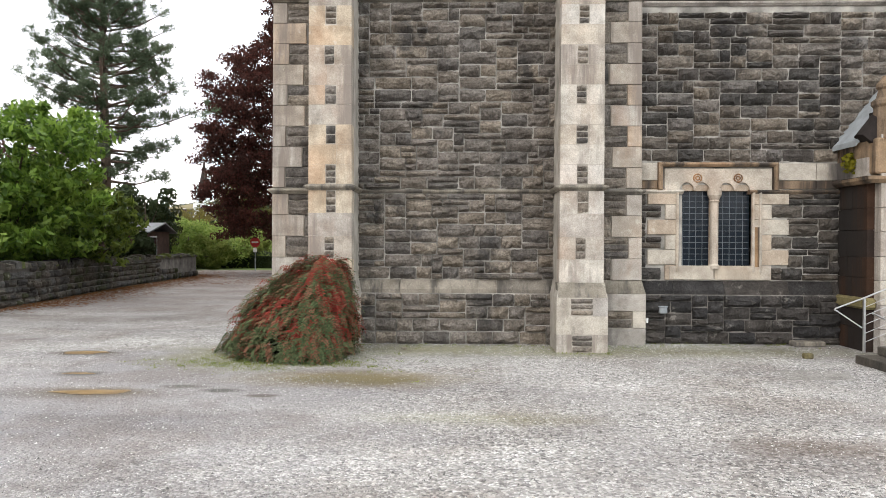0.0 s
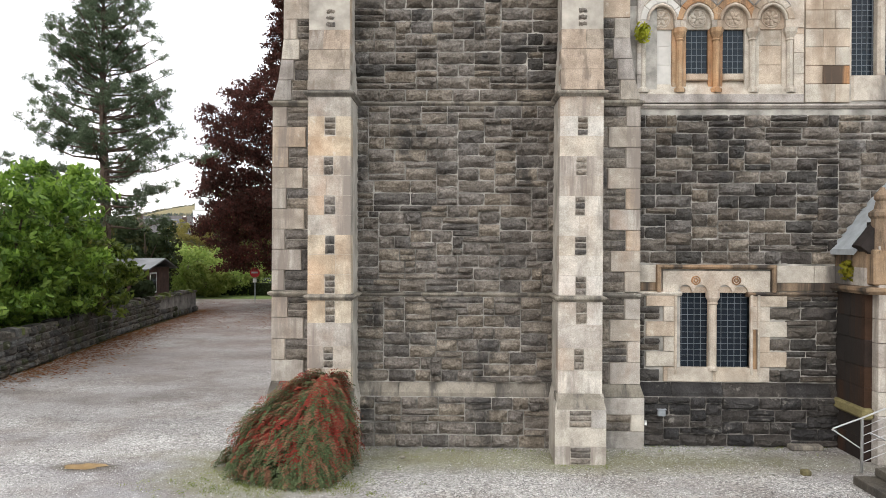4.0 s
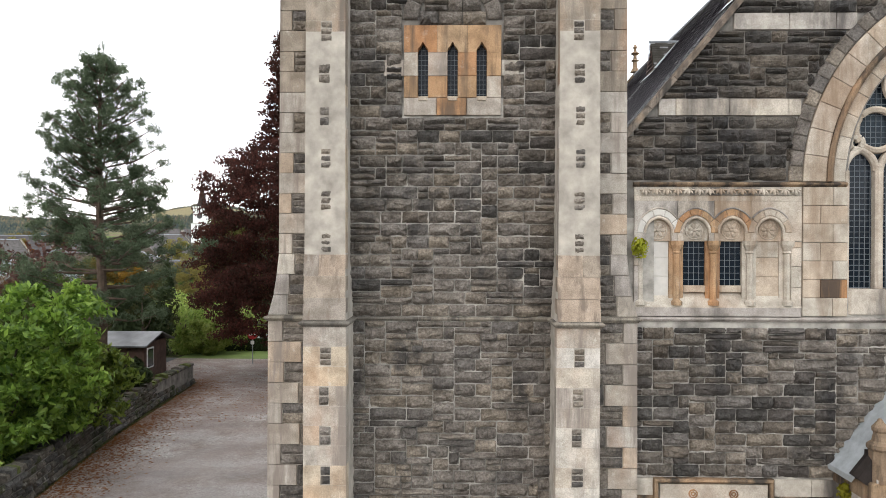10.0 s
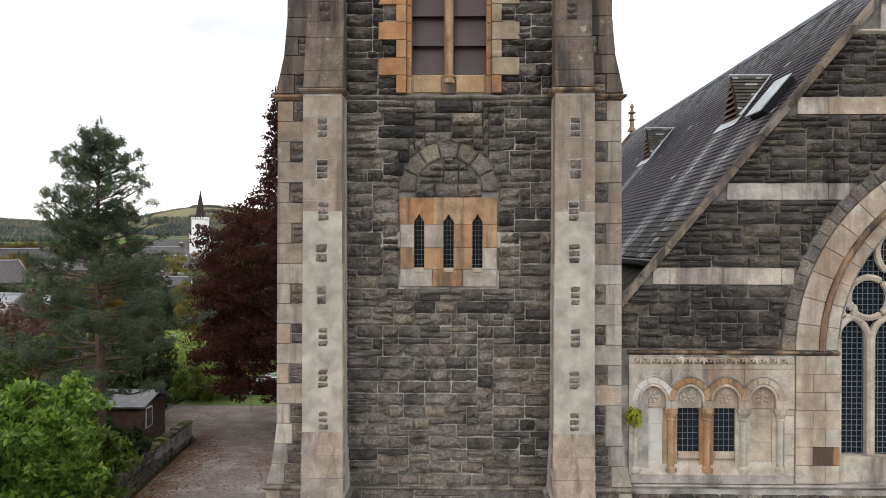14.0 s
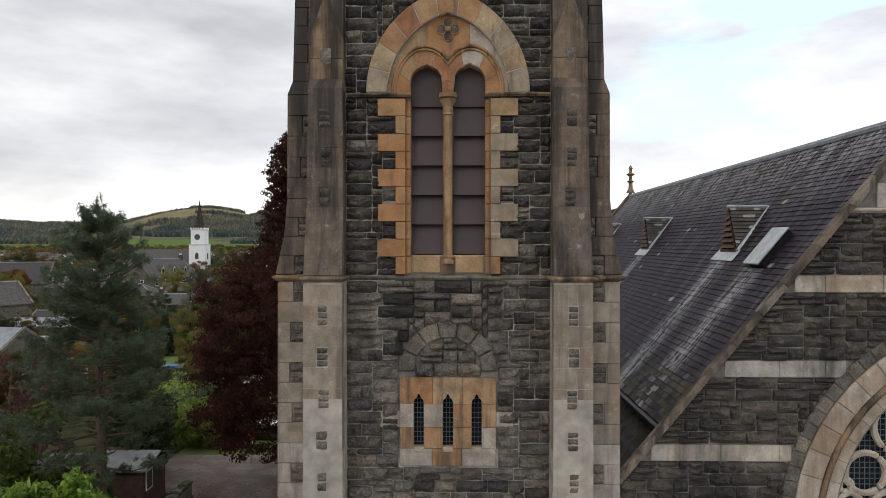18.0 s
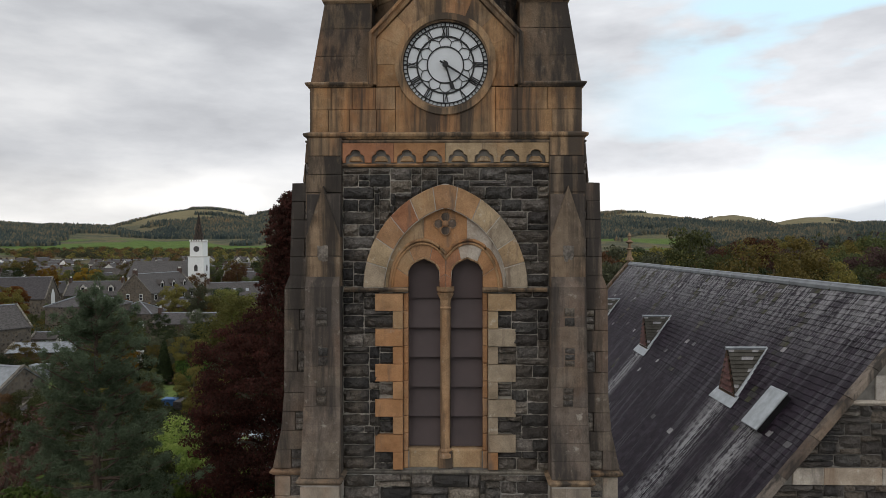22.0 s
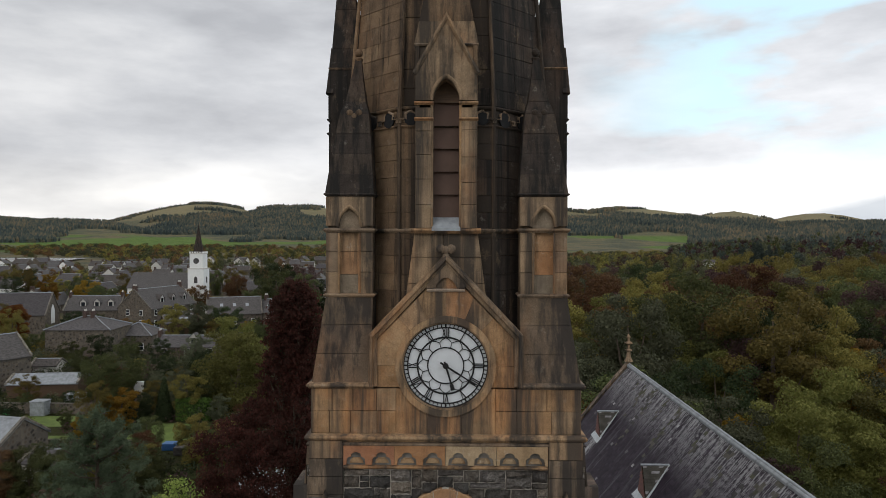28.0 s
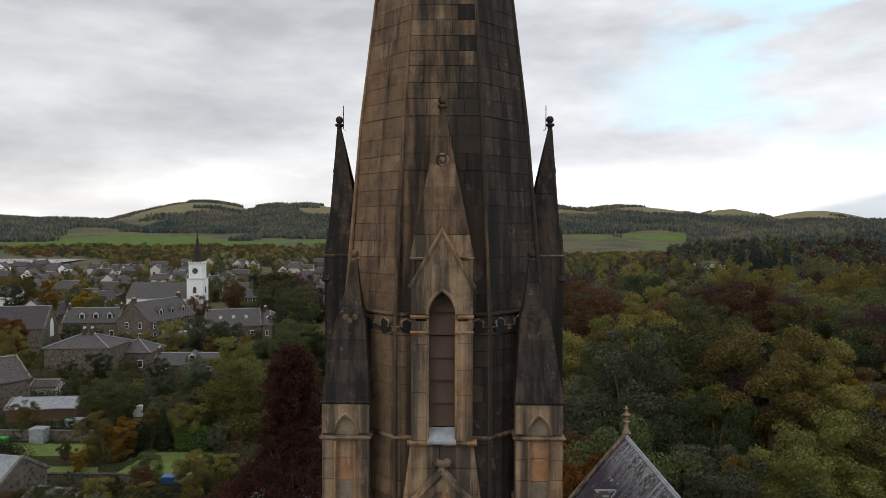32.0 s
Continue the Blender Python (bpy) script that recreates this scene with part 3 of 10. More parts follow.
def tube(bm, pts, radii, seg=6):
    rings = []
    for i, p in enumerate(pts):
        p = Vector(p)
        d = (Vector(pts[min(i + 1, len(pts) - 1)]) - Vector(pts[max(i - 1, 0)])).normalized()
        a = d.orthogonal().normalized()
        b = d.cross(a)
        r = radii[i] if isinstance(radii, (list, tuple)) else radii
        rings.append([bm.verts.new(p + a * r * math.cos(2 * math.pi * j / seg) + b * r * math.sin(2 * math.pi * j / seg)) for j in range(seg)])
    for q, w in zip(rings, rings[1:]):
        for j in range(seg):
            bm.faces.new((q[j], q[(j + 1) % seg], w[(j + 1) % seg], w[j]))
    bm.faces.new(rings[0][::-1])
    bm.faces.new(rings[-1])


# rock-faced stones of unit size, shared by all the rubble
ROCKS = []
for k in range(14):
    rr = random.Random(100 + k)
    us, ws = [0, 0.035, 0.15, 0.28, 0.41, 0.54, 0.67, 0.80, 0.965, 1], [0, 0.07, 0.28, 0.46, 0.64, 0.93, 1]
    nx, nz = len(us) - 1, len(ws) - 1
    v, f = [], []
    tilt, lift = rr.uniform(-0.2, 0.2), rr.uniform(-0.15, 0.3)
    for j, w in enumerate(ws):
        for i, u in enumerate(us):
            edge = min(u, 1 - u, w, 1 - w)
            side = min(1.0, min(u, 1 - u) / 0.13) ** 0.6
            d = 0.0 if edge == 0 else 0.12 + 0.78 * math.sin(math.pi * w ** 0.9) ** 0.95 * side + tilt * (u - 0.5) + lift * (w - 0.5) + 0.42 * noise.noise(Vector((u * 3.4 + k * 7.3, w * 2.2, k * 1.7))) + 0.34 * noise.noise(Vector((u * 10.0, w * 5.0 + k * 3.1, k)))
            d = max(d, 0.10) if edge else d
            ju, jw = (rr.uniform(-0.010, 0.010), rr.uniform(-0.035, 0.035)) if edge < 0.1 else (rr.uniform(-0.03, 0.03), rr.uniform(-0.05, 0.05))
            v.append((u + ju, -d, w + jw))
    for j in range(nz):
        for i in range(nx):
            a = j * (nx + 1) + i
            f.append((a, a + 1, a + nx + 2, a + nx + 1))
    b0 = len(v)
    v += [(0, 1, 0), (1, 1, 0), (1, 1, 1), (0, 1, 1)]
    row = list(range(nx + 1))
    f.append(tuple([b0, b0 + 1] + row[::-1]))
    f.append(tuple([b0 + 3] + [nz * (nx + 1) + i for i in range(nx + 1)] + [b0 + 2]))
    f.append(tuple([b0] + [j * (nx + 1) for j in range(nz + 1)] + [b0 + 3]))
    f.append(tuple([b0 + 1, b0 + 2] + [j * (nx + 1) + nx for j in range(nz, -1, -1)]))
    me = bpy.data.meshes.new("rock_face")
    me.from_pydata(v, [], f)
    me.materials.append(WHIN)
    me.update()
    ROCKS.append(me)


ROCKS2 = []
for me in ROCKS[:6]:
    m2 = me.copy()
    m2.materials.clear()
    m2.materials.append(SCREE)
    ROCKS2.append(m2)
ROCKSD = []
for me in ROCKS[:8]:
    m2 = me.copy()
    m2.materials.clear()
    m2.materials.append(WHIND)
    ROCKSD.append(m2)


def rock(parent, x0, x1, z0, z1, y, rr, proud=0.05, name="stone", kinds=None):
    ob = new(name, rr.choice(kinds or ROCKS))
    ob.location, ob.scale = (x0, y, z0), (x1 - x0, proud * rr.uniform(0.7, 1.25), z1 - z0)
    ob.parent = parent
    ob.matrix_parent_inverse = inverse_of(parent)
    return ob


def rubble(parent, x0, x1, z0, z1, y, seed, keep=None, unit=0.117, cell=0.098, joint=0.009, proud=0.11, limit=300, damp=None):
    """Snecked rubble: courses of one or two units, with stones of all lengths. Past the limit the stones are joined.
    damp picks stones of the darker set; wet collects those past the limit.
    """
    rr = random.Random(seed)
    rows, cols = max(1, round((z1 - z0) / unit)), max(1, round((x1 - x0) / cell))
    uh, cw = (z1 - z0) / rows, (x1 - x0) / cols
    free = [[keep is None or keep(x0 + (i + 0.5) * cw, z0 + (j + 0.5) * uh) for i in range(cols)] for j in range(rows)]
    made, extra, wet = 0, [], []
    for j in range(rows):
        i = 0
        while i < cols:
            if not free[j][i]:
                i += 1
                continue
            h = 2 if rr.random() < 0.66 and j + 1 < rows else 1
            w = rr.choice((3, 4, 4, 5, 5, 6, 7)) if h == 2 else rr.choice((2, 3, 4, 5, 6, 7))
            run = 0
            while run < w and i + run < cols and free[j][i + run]:
                run += 1
            if run < w + 2:
                k = run
                while k < w + 2 and i + k < cols and free[j][i + k]:
                    k += 1
                if k < w + 2:
                    w = k
            if h == 2 and not all(free[j + 1][i + k] for k in range(min(w, cols - i))):
                h = 1
            w = min(w, cols - i)
            if not all(free[j][i + k] for k in range(w)):
                w = run
            for a in range(h):
                for k in range(w):
                    free[j + a][i + k] = False
            q = rr.uniform(-0.004, 0.006)
            args = (x0 + i * cw + joint / 2 + q, x0 + (i + w) * cw - joint / 2, z0 + j * uh + joint / 2 + q, z0 + (j + h) * uh - joint / 2)
            if made < limit:
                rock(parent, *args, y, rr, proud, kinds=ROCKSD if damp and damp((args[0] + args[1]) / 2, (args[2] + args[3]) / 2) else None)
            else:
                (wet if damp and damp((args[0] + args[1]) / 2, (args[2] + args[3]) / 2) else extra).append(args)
            made += 1
            i += w
    for lot, mt in ((extra, WHINJ), (wet, WHINDJ)):
        if not lot:
            continue
        v, f = [], []
        for a0, a1, b0, b1 in lot:
            me = rr.choice(ROCKS)
            o = len(v)
            p = proud * rr.uniform(0.7, 1.25)
            v += [(a0 + c.co.x * (a1 - a0), y + c.co.y * p, b0 + c.co.z * (b1 - b0)) for c in me.vertices]
            f += [tuple(o + q for q in pl.vertices) for pl in me.polygons]
        tagged(raw("rubble_rest", v, f, mt, parent), kind="stuff")


WHINDJ = stone("dark_whinstone_joined", [(0.081, 0.071, 0.064), (0.114, 0.099, 0.084), (0.065, 0.060, 0.055), (0.130, 0.109, 0.089)], soot=0.35, soot_colour=(0.03, 0.028, 0.028), grain=12, island=True, bump=0.8, deep=True, rough=0.7, pale=0.12)
WHINJ = stone("whinstone_joined", WHINC, soot=0.3, soot_colour=(0.05, 0.047, 0.045), grain=9, bump=1.0, deep=True, island=True, streak=(1, 1, 0.6), vary=0.6)


def pointed(half, rise):
    """The radius of a two-centred arch of that half span and rise, and its height above the springing at a distance from the axis."""
    r = (rise * rise + half * half) / (2 * half)
    return r, (lambda d: math.sqrt(max(0.0, r * r - (abs(d) + r - half) ** 2)))


def arch_points(cx, cz, half, rise, n):
    """Points along a two-centred arch from left to right."""
    r = (rise * rise + half * half) / (2 * half)
    a1 = math.acos(max(-1.0, min(1.0, (r - half) / r)))
    left = [(cx - half + r - r * math.cos(a1 * i / n), cz + r * math.sin(a1 * i / n)) for i in range(n + 1)]
    right = [(2 * cx - x, z) for x, z in left[:-1]][::-1]
    return left + right


def voussoirs(name, cx, cz, half, rise, width, count, y, depth, mat, parent, joint=0.006, widen=0.0, clip=None, rock_face=False):
    """A ring of arch stones round a pointed arch."""
    inner = arch_points(cx, cz, half, rise, 40)
    outer = arch_points(cx, cz, half + width, rise + width + widen, 40)
    m = len(inner) - 1
    for c in range(count):
        a, b = m * c / count, m * (c + 1) / count
        ids = [a + (b - a) * q / 3 for q in range(4)]

        def at(line, s):
            i = min(int(s), m - 1)
            return (line[i][0] + (line[i + 1][0] - line[i][0]) * (s - i), line[i][1] + (line[i + 1][1] - line[i][1]) * (s - i))
        pts = [at(inner, s) for s in ids] + [at(outer, s) for s in ids[::-1]]
        if clip and not clip(sum(p[0] for p in pts) / 8, sum(p[1] for p in pts) / 8):
            continue
        gx, gz = sum(p[0] for p in pts) / 8, sum(p[1] for p in pts) / 8
        pts = [(gx + (x - gx) * (1 - joint / max(0.05, math.hypot(x - gx, z - gz))), gz + (z - gz) * (1 - joint / max(0.05, math.hypot(x - gx, z - gz)))) for x, z in pts]
        prism(name, pts, y, depth, mat(c) if callable(mat) else mat, parent, ch=0.012)


def arch_moulding(name, cx, cz, half, rise, y, size, mat, parent, clip=None):
    pts = arch_points(cx, cz, half, rise, 14)
    path = []
    for i, (x, z) in enumerate(pts):
        p, q = pts[max(0, i - 1)], pts[min(len(pts) - 1, i + 1)]
        t = Vector((q[0] - p[0], 0, q[1] - p[1])).normalized()
        if clip and not clip(x, z):
            continue
        path.append(((x, y, z), (0, -1, 0), (-t.z, 0, t.x)))
    s = size
    return sweep(name, path, [(-0.05, -s), (0.4 * s, -s), (s, -0.3 * s), (s, 0.3 * s), (0.5 * s, s), (-0.05, s)], mat, parent)


def lattice(parent, x0, x1, z0, z1, y, nx, nz, top=None):
    """Leaded lights: a sheet of glass with a net of lead cames."""
    top = top or (lambda x: z1)
    slab("glass_pane", lambda x: z0, top, x0, x1, y, 0.01, PANE, parent, 12)
    bm = bmesh.new()
    for i in range(1, nx):
        x = x0 + (x1 - x0) * i / nx
        box(bm, x - 0.0045, x + 0.0045, y - 0.008, y, z0, top(x))
    zt = max(top(x0 + (x1 - x0) * q / 10) for q in range(11))
    for j in range(1, nz):
        z = z0 + (zt - z0) * j / nz
        xs = [x0 + (x1 - x0) * q / 24 for q in range(25)]
        ok = [x for x in xs if top(x) >= z]
        if len(ok) > 1:
            box(bm, ok[0], ok[-1], y - 0.009, y, z - 0.0045, z + 0.0045)
    part("lead_came", bm, LEADLINE, parent)

# ---- the tower: its axis stands at x = 0, y = TC ----
TC = 15.52
CENTRE = Matrix.Translation((0, TC, 0))


def turned(k):
    return CENTRE @ Matrix.Rotation(radians(90 * k), 4, "Z") @ CENTRE.inverted()


def tower_rubble(x, z):
    if abs(x) < 0.95 and 10.13 < z < 11.9:
        return False
    if z > 11.84 and math.hypot(x, z - 11.95) < 0.94:
        return False
    if 13.7 < z < 19.3:
        if z > 17.1:
            r, up = pointed(1.46, 1.86)
            return not (abs(x) < 1.46 and z < 17.17 + up(x))
        return abs(x) > (1.27 if int((z - 13.78) / 0.328) % 2 else 0.95)
    return True


# darker stones: most above 13.7, about half beyond x 1.35, few elsewhere
dark_stones = lambda x, z: z > 7 and math.sin(x * 91 + z * 57) > (-0.8 if z > 13.7 else 0.1 if x > 1.35 else 0.86)
tower = thing("wall_tower", (0, TC, 0), "square church tower of dark rock-faced rubble with pale mortar joints", "tower wall", kind="structure")
bm = bmesh.new()
box(bm, -2.5, 2.5, 13.32, TC + 2.5, 0, 20.0)
part("tower_core", bm, HOUSE, tower)
# the mortar bed of the front, with the openings of lancets and belfry left out
for x0, x1, y0, z0, z1 in ((-2.5, 2.5, 12.983, 0, 10.1), (-2.5, 2.5, 13.0, 10.1, 10.5), (-2.5, -0.72, 13.0, 10.5, 20.0), (0.72, 2.5, 13.0, 10.5, 20.0), (-0.72, 0.72, 13.0, 11.6, 14.1), (-0.72, 0.72, 13.0, 17.75, 20.0), (-1.92, -1.0, 12.983, 10.1, 13.7), (1.0, 1.92, 12.983, 10.1, 13.7), (-1.92, -1.56, 12.983, 13.7, 19.35), (1.56, 1.92, 12.983, 13.7, 19.35), (-1.555, 1.555, 12.983, 18.9, 19.4), (-1.555, -0.99, 12.983, 13.7, 18.895), (0.99, 1.555, 12.983, 13.7, 18.895)):
    boxpart("mortar_bed", x0, x1, y0, 13.315 if y0 > 12.99 or z1 < 10.2 else 12.998, z0, z1, MORTAR if z0 < 10.3 else MORTARP if z0 > 13.6 and y0 < 12.99 else MORTARD, tower, 0)
for z0, z1, seed in ((1.2, 2.8, 1), (2.88, 6.36, 2), (6.44, 9.9, 3), (9.9, 13.66, 4), (13.76, 17.1, 5), (17.18, 19.4, 6)):
    course = thing("wall_tower_rubble", (0, 13.0, z0), "stretch of rock-faced whinstone rubble between two string courses", "stone wall", kind="structure")
    rubble(course, -1.92, 1.92, z0, z1, 12.99, seed, tower_rubble, damp=dark_stones)
low = thing("wall_tower_base", (0, 12.95, 0), "rubble base of the tower below the plinth, set forward", "stone wall", kind="structure")
boxpart("mortar_bed", -1.9, 1.9, 12.904, 12.982, 0, 0.95, MORTAR, low, 0)
rubble(low, -1.88, 1.88, 0.0, 0.94, 12.91, 7)
plinth = thing("trim_plinth", (0, 12.9, 0.95), "sloping sandstone plinth course with pale worn lip", "plinth", kind="structure")
rr = random.Random(3)
x = -1.85
while x < 1.8:
    w = min(rr.uniform(0.7, 1.15), 1.85 - x)
    sweep("plinth_block", [((px, 12.9, 0), (0, -1, 0), (0, 0, 1)) for px in (x + 0.004, x + w - 0.004)], [(-0.1, 0.95), (0.0, 0.95), (0.0, 1.02), (-0.085, 1.2), (-0.1, 1.2)], SILL, plinth)
    x += w
for z, lab in ((2.84, "sandstone string course round the tower"), (6.40, "sandstone string course under the weathering"), (13.71, "sandstone string course under the belfry")):
    s = thing("trim_string", (0, 12.98, z), lab, "string course", kind="structure")
    for a, b in ((-1.86, -0.62), (-0.615, 0.7), (0.705, 1.86)):
        moulding("string_stone", a, b, 12.98, z, SILL, s, 0.75)


# ---- buttresses ----
def lerp(prof, z):
    for (z0, v0), (z1, v1) in zip(prof, prof[1:]):
        if z <= z1:
            return v0 + (v1 - v0) * (z - z0) / max(1e-6, z1 - z0)
    return prof[-1][1]


FRONT = [(0, 11.95), (0.95, 11.95), (1.2, 12.08), (6.38, 12.08), (6.46, 12.06), (7.6, 12.36), (7.62, 12.38), (13.64, 12.38), (13.78, 12.38), (15.0, 12.6), (17.2, 12.62), (17.45, 12.72), (19.1, 12.78), (20, 12.95)]
EDGE_IN = [(0, 1.74), (0.95, 1.74), (1.2, 1.80), (6.4, 1.82), (7.6, 1.88), (13.7, 1.90), (17.2, 1.93), (20.0, 1.93)]
EDGE_OUT = [(0, 2.62), (0.95, 2.62), (1.2, 2.57), (6.4, 2.57), (7.6, 2.62), (13.7, 2.60), (17.2, 2.56), (20.0, 2.56)]
SIDE_OUT = [(0, 3.52), (0.95, 3.52), (1.2, 3.44), (6.4, 3.42), (6.5, 3.42), (6.9, 3.30), (7.55, 3.22), (13.64, 3.20), (13.78, 3.24), (14.5, 3.08), (15.2, 3.02), (17.15, 3.01), (17.4, 2.91), (19.12, 2.86), (19.125, 2.66), (19.75, 2.60), (20.0, 2.60)]


def buttress(side, seed, label):
    """A stepped corner buttress that faces the drive, of sandstone blocks with small whin panels let in."""
    rr = random.Random(seed)
    b = thing("buttress", (side * 2.2, 12.5, 0), label, "buttress", "tower corner buttresses")
    # core in stages
    zs = [0, 0.95, 1.2, 6.4, 7.6, 13.7, 15.0, 17.2, 17.45, 18.9]
    for z0, z1 in zip(zs, zs[1:]):
        e0, o0, f0 = lerp(EDGE_IN, z0) + 0.006, lerp(EDGE_OUT, z0) - 0.006, lerp(FRONT, z0 + 1e-4) + 0.007
        e1, o1, f1 = lerp(EDGE_IN, z1) + 0.006, lerp(EDGE_OUT, z1) - 0.006, lerp(FRONT, z1) + 0.007
        bm = bmesh.new()
        vs = [bm.verts.new((side * x, y, z)) for z, e, o, f in ((z0, e0, o0, f0), (z1, e1, o1, f1)) for x, y in ((e, f), (o, f), (o, 13.2), (e, 13.2))]
        for q in ((0, 1, 2, 3), (4, 5, 6, 7), (0, 1, 5, 4), (1, 2, 6, 5), (2, 3, 7, 6), (3, 0, 4, 7)):
            bm.faces.new([vs[i] for i in q])
        bmesh.ops.recalc_face_normals(bm, faces=bm.faces)
        part("core", bm, MORTARP if z0 < 13 else BUTST, b)

    def course(z0, z1, split, mat, back=0.26):
        e, o = lerp(EDGE_IN, (z0 + z1) / 2), lerp(EDGE_OUT, (z0 + z1) / 2)
        y0, y1 = lerp(FRONT, z0 + 1e-4), lerp(FRONT, z1 - 1e-4)

        def blk(a, c, name="ashlar"):
            v = []
            j = 0.0025
            for x in (min(side * a, side * c) + j, max(side * a, side * c) - j):
                v += [(x, y0, z0 + j), (x, y1, z1 - j), (x, 13.0 if name == "return" else y0 + back, z0 + j), (x, 13.0 if name == "return" else y1 + back, z1 - j)]
            raw("ashlar", v, [(0, 4, 5, 1), (1, 5, 7, 3), (0, 1, 3, 2), (4, 6, 7, 5), (0, 2, 6, 4)], mat, b)
        if split:
            q = (0.36 if z1 < 1.0 else 0.19) + rr.uniform(-0.02, 0.02)
            c = (e + o) / 2 + rr.uniform(-0.02, 0.02)
            blk(e, c - q / 2)
            blk(c + q / 2, o)
            prism("mortar_bed", rect(*sorted((side * (c - q / 2), side * (c + q / 2))), z0 + 0.01, z1 - 0.01), y0 + 0.004, 0.05, MORTARP if z0 < 13 else BUTST, b)
            n = rr.choice((2, 3, 3))
            for i in range(n):
                h = (z1 - z0 - 0.02) / n
                a, d = sorted((side * (c - q / 2 + 0.006), side * (c + q / 2 - 0.006)))
                rock(b, a, d, z0 + 0.014 + i * h + 0.004, z0 + 0.014 + (i + 1) * h - 0.012, y0 + 0.006, rr, 0.045, "whin_insert", ROCKSD if z0 > 13 else None)
        elif rr.random() < 0.25:
            m = e + (o - e) * rr.uniform(0.35, 0.65)
            blk(e, m)
            blk(m, o)
        else:
            blk(e, o)

    def stage(z0, z1, mats, first, h=0.36):
        n = max(1, round((z1 - z0) / h))
        for i in range(n):
            course(z0 + (z1 - z0) * i / n, z0 + (z1 - z0) * (i + 1) / n, (i + first) % 2 == 0, rr.choice(mats))

    face = [BUFF, BUFFO, BUFFO] if side < 0 else [BUFF, BUFFW, BUFFW]
    stage(0.0, 0.95, [GREYB, BUFF], 0, 0.32)
    course(0.95, 1.2, False, SILL)
    stage(1.2, 2.79, face, 1)
    stage(2.9, 6.35, face, 0)
    for i in range(3):
        course(6.46 + i * 0.38, 6.84 + i * 0.38, False, SLOPEST)
    stage(7.62, 10.62, face, 0)
    stage(10.62, 13.62, [BUFFG], 0)
    for i in range(4):
        course(13.78 + i * 0.31, 14.09 + i * 0.31, False, BUTST)
    stage(15.02, 17.2, [BUTST], 0)
    # gabled head
    c, e, o = 2.25 * side, lerp(EDGE_IN, 18) * side, lerp(EDGE_OUT, 18) * side
    prism("head_stone", [(e, 17.2), (o, 17.2), (o, 17.75), (e, 17.75)], 12.70, 0.3, SOOTY, b)
    prism("head_stone", [(e, 17.76), (o, 17.76), (o, 18.1), (c + 0.1 * side, 18.75), (c, 19.05), (c - 0.1 * side, 18.75), (e, 18.1)], 12.72, 0.3, SOOTY, b)
    a, d = sorted((c - 0.1, c + 0.1))
    rock(b, a, d, 17.62, 17.95, 12.72, rr, 0.035, "whin_insert")
    for z in (2.84, 6.40, 13.71):
        f, e, o = lerp(FRONT, z), lerp(EDGE_IN, z), lerp(EDGE_OUT, z)
        pts = [(side * o, 12.95), (side * o, f), (side * e, f), (side * e, 13.0)]
        if side > 0:
            pts = pts[::-1]
        path = []
        for i, (px, py) in enumerate(pts):
            ox, oy = (0, -1)
            if i == 0:
                ox, oy = pts[0][0] - pts[1][0] or (1 if (pts[0][0] > (e + o) / 2 * side) else -1), 0
            if i == 3:
                ox, oy = (1 if pts[3][0] > (e + o) / 2 * side else -1), 0
            if i == 0:
                ox = 1 if pts[0][0] > (e + o) / 2 * side else -1
            if i in (1, 2):
                ox = 1 if px > (e + o) / 2 * side else -1
                oy = -1
            path.append(((px, py, z), (ox, oy, 0), (0, 0, 1)))
        sweep("string_stone", path, CORNICE, SILL if z < 10 else SOOTY, b)
    return b


buttress(-1, 11, "tall stepped buttress of buff sandstone beside the red-berried shrub")
buttress(1, 12, "tall stepped buttress of pale peeling sandstone beside the nave wall")


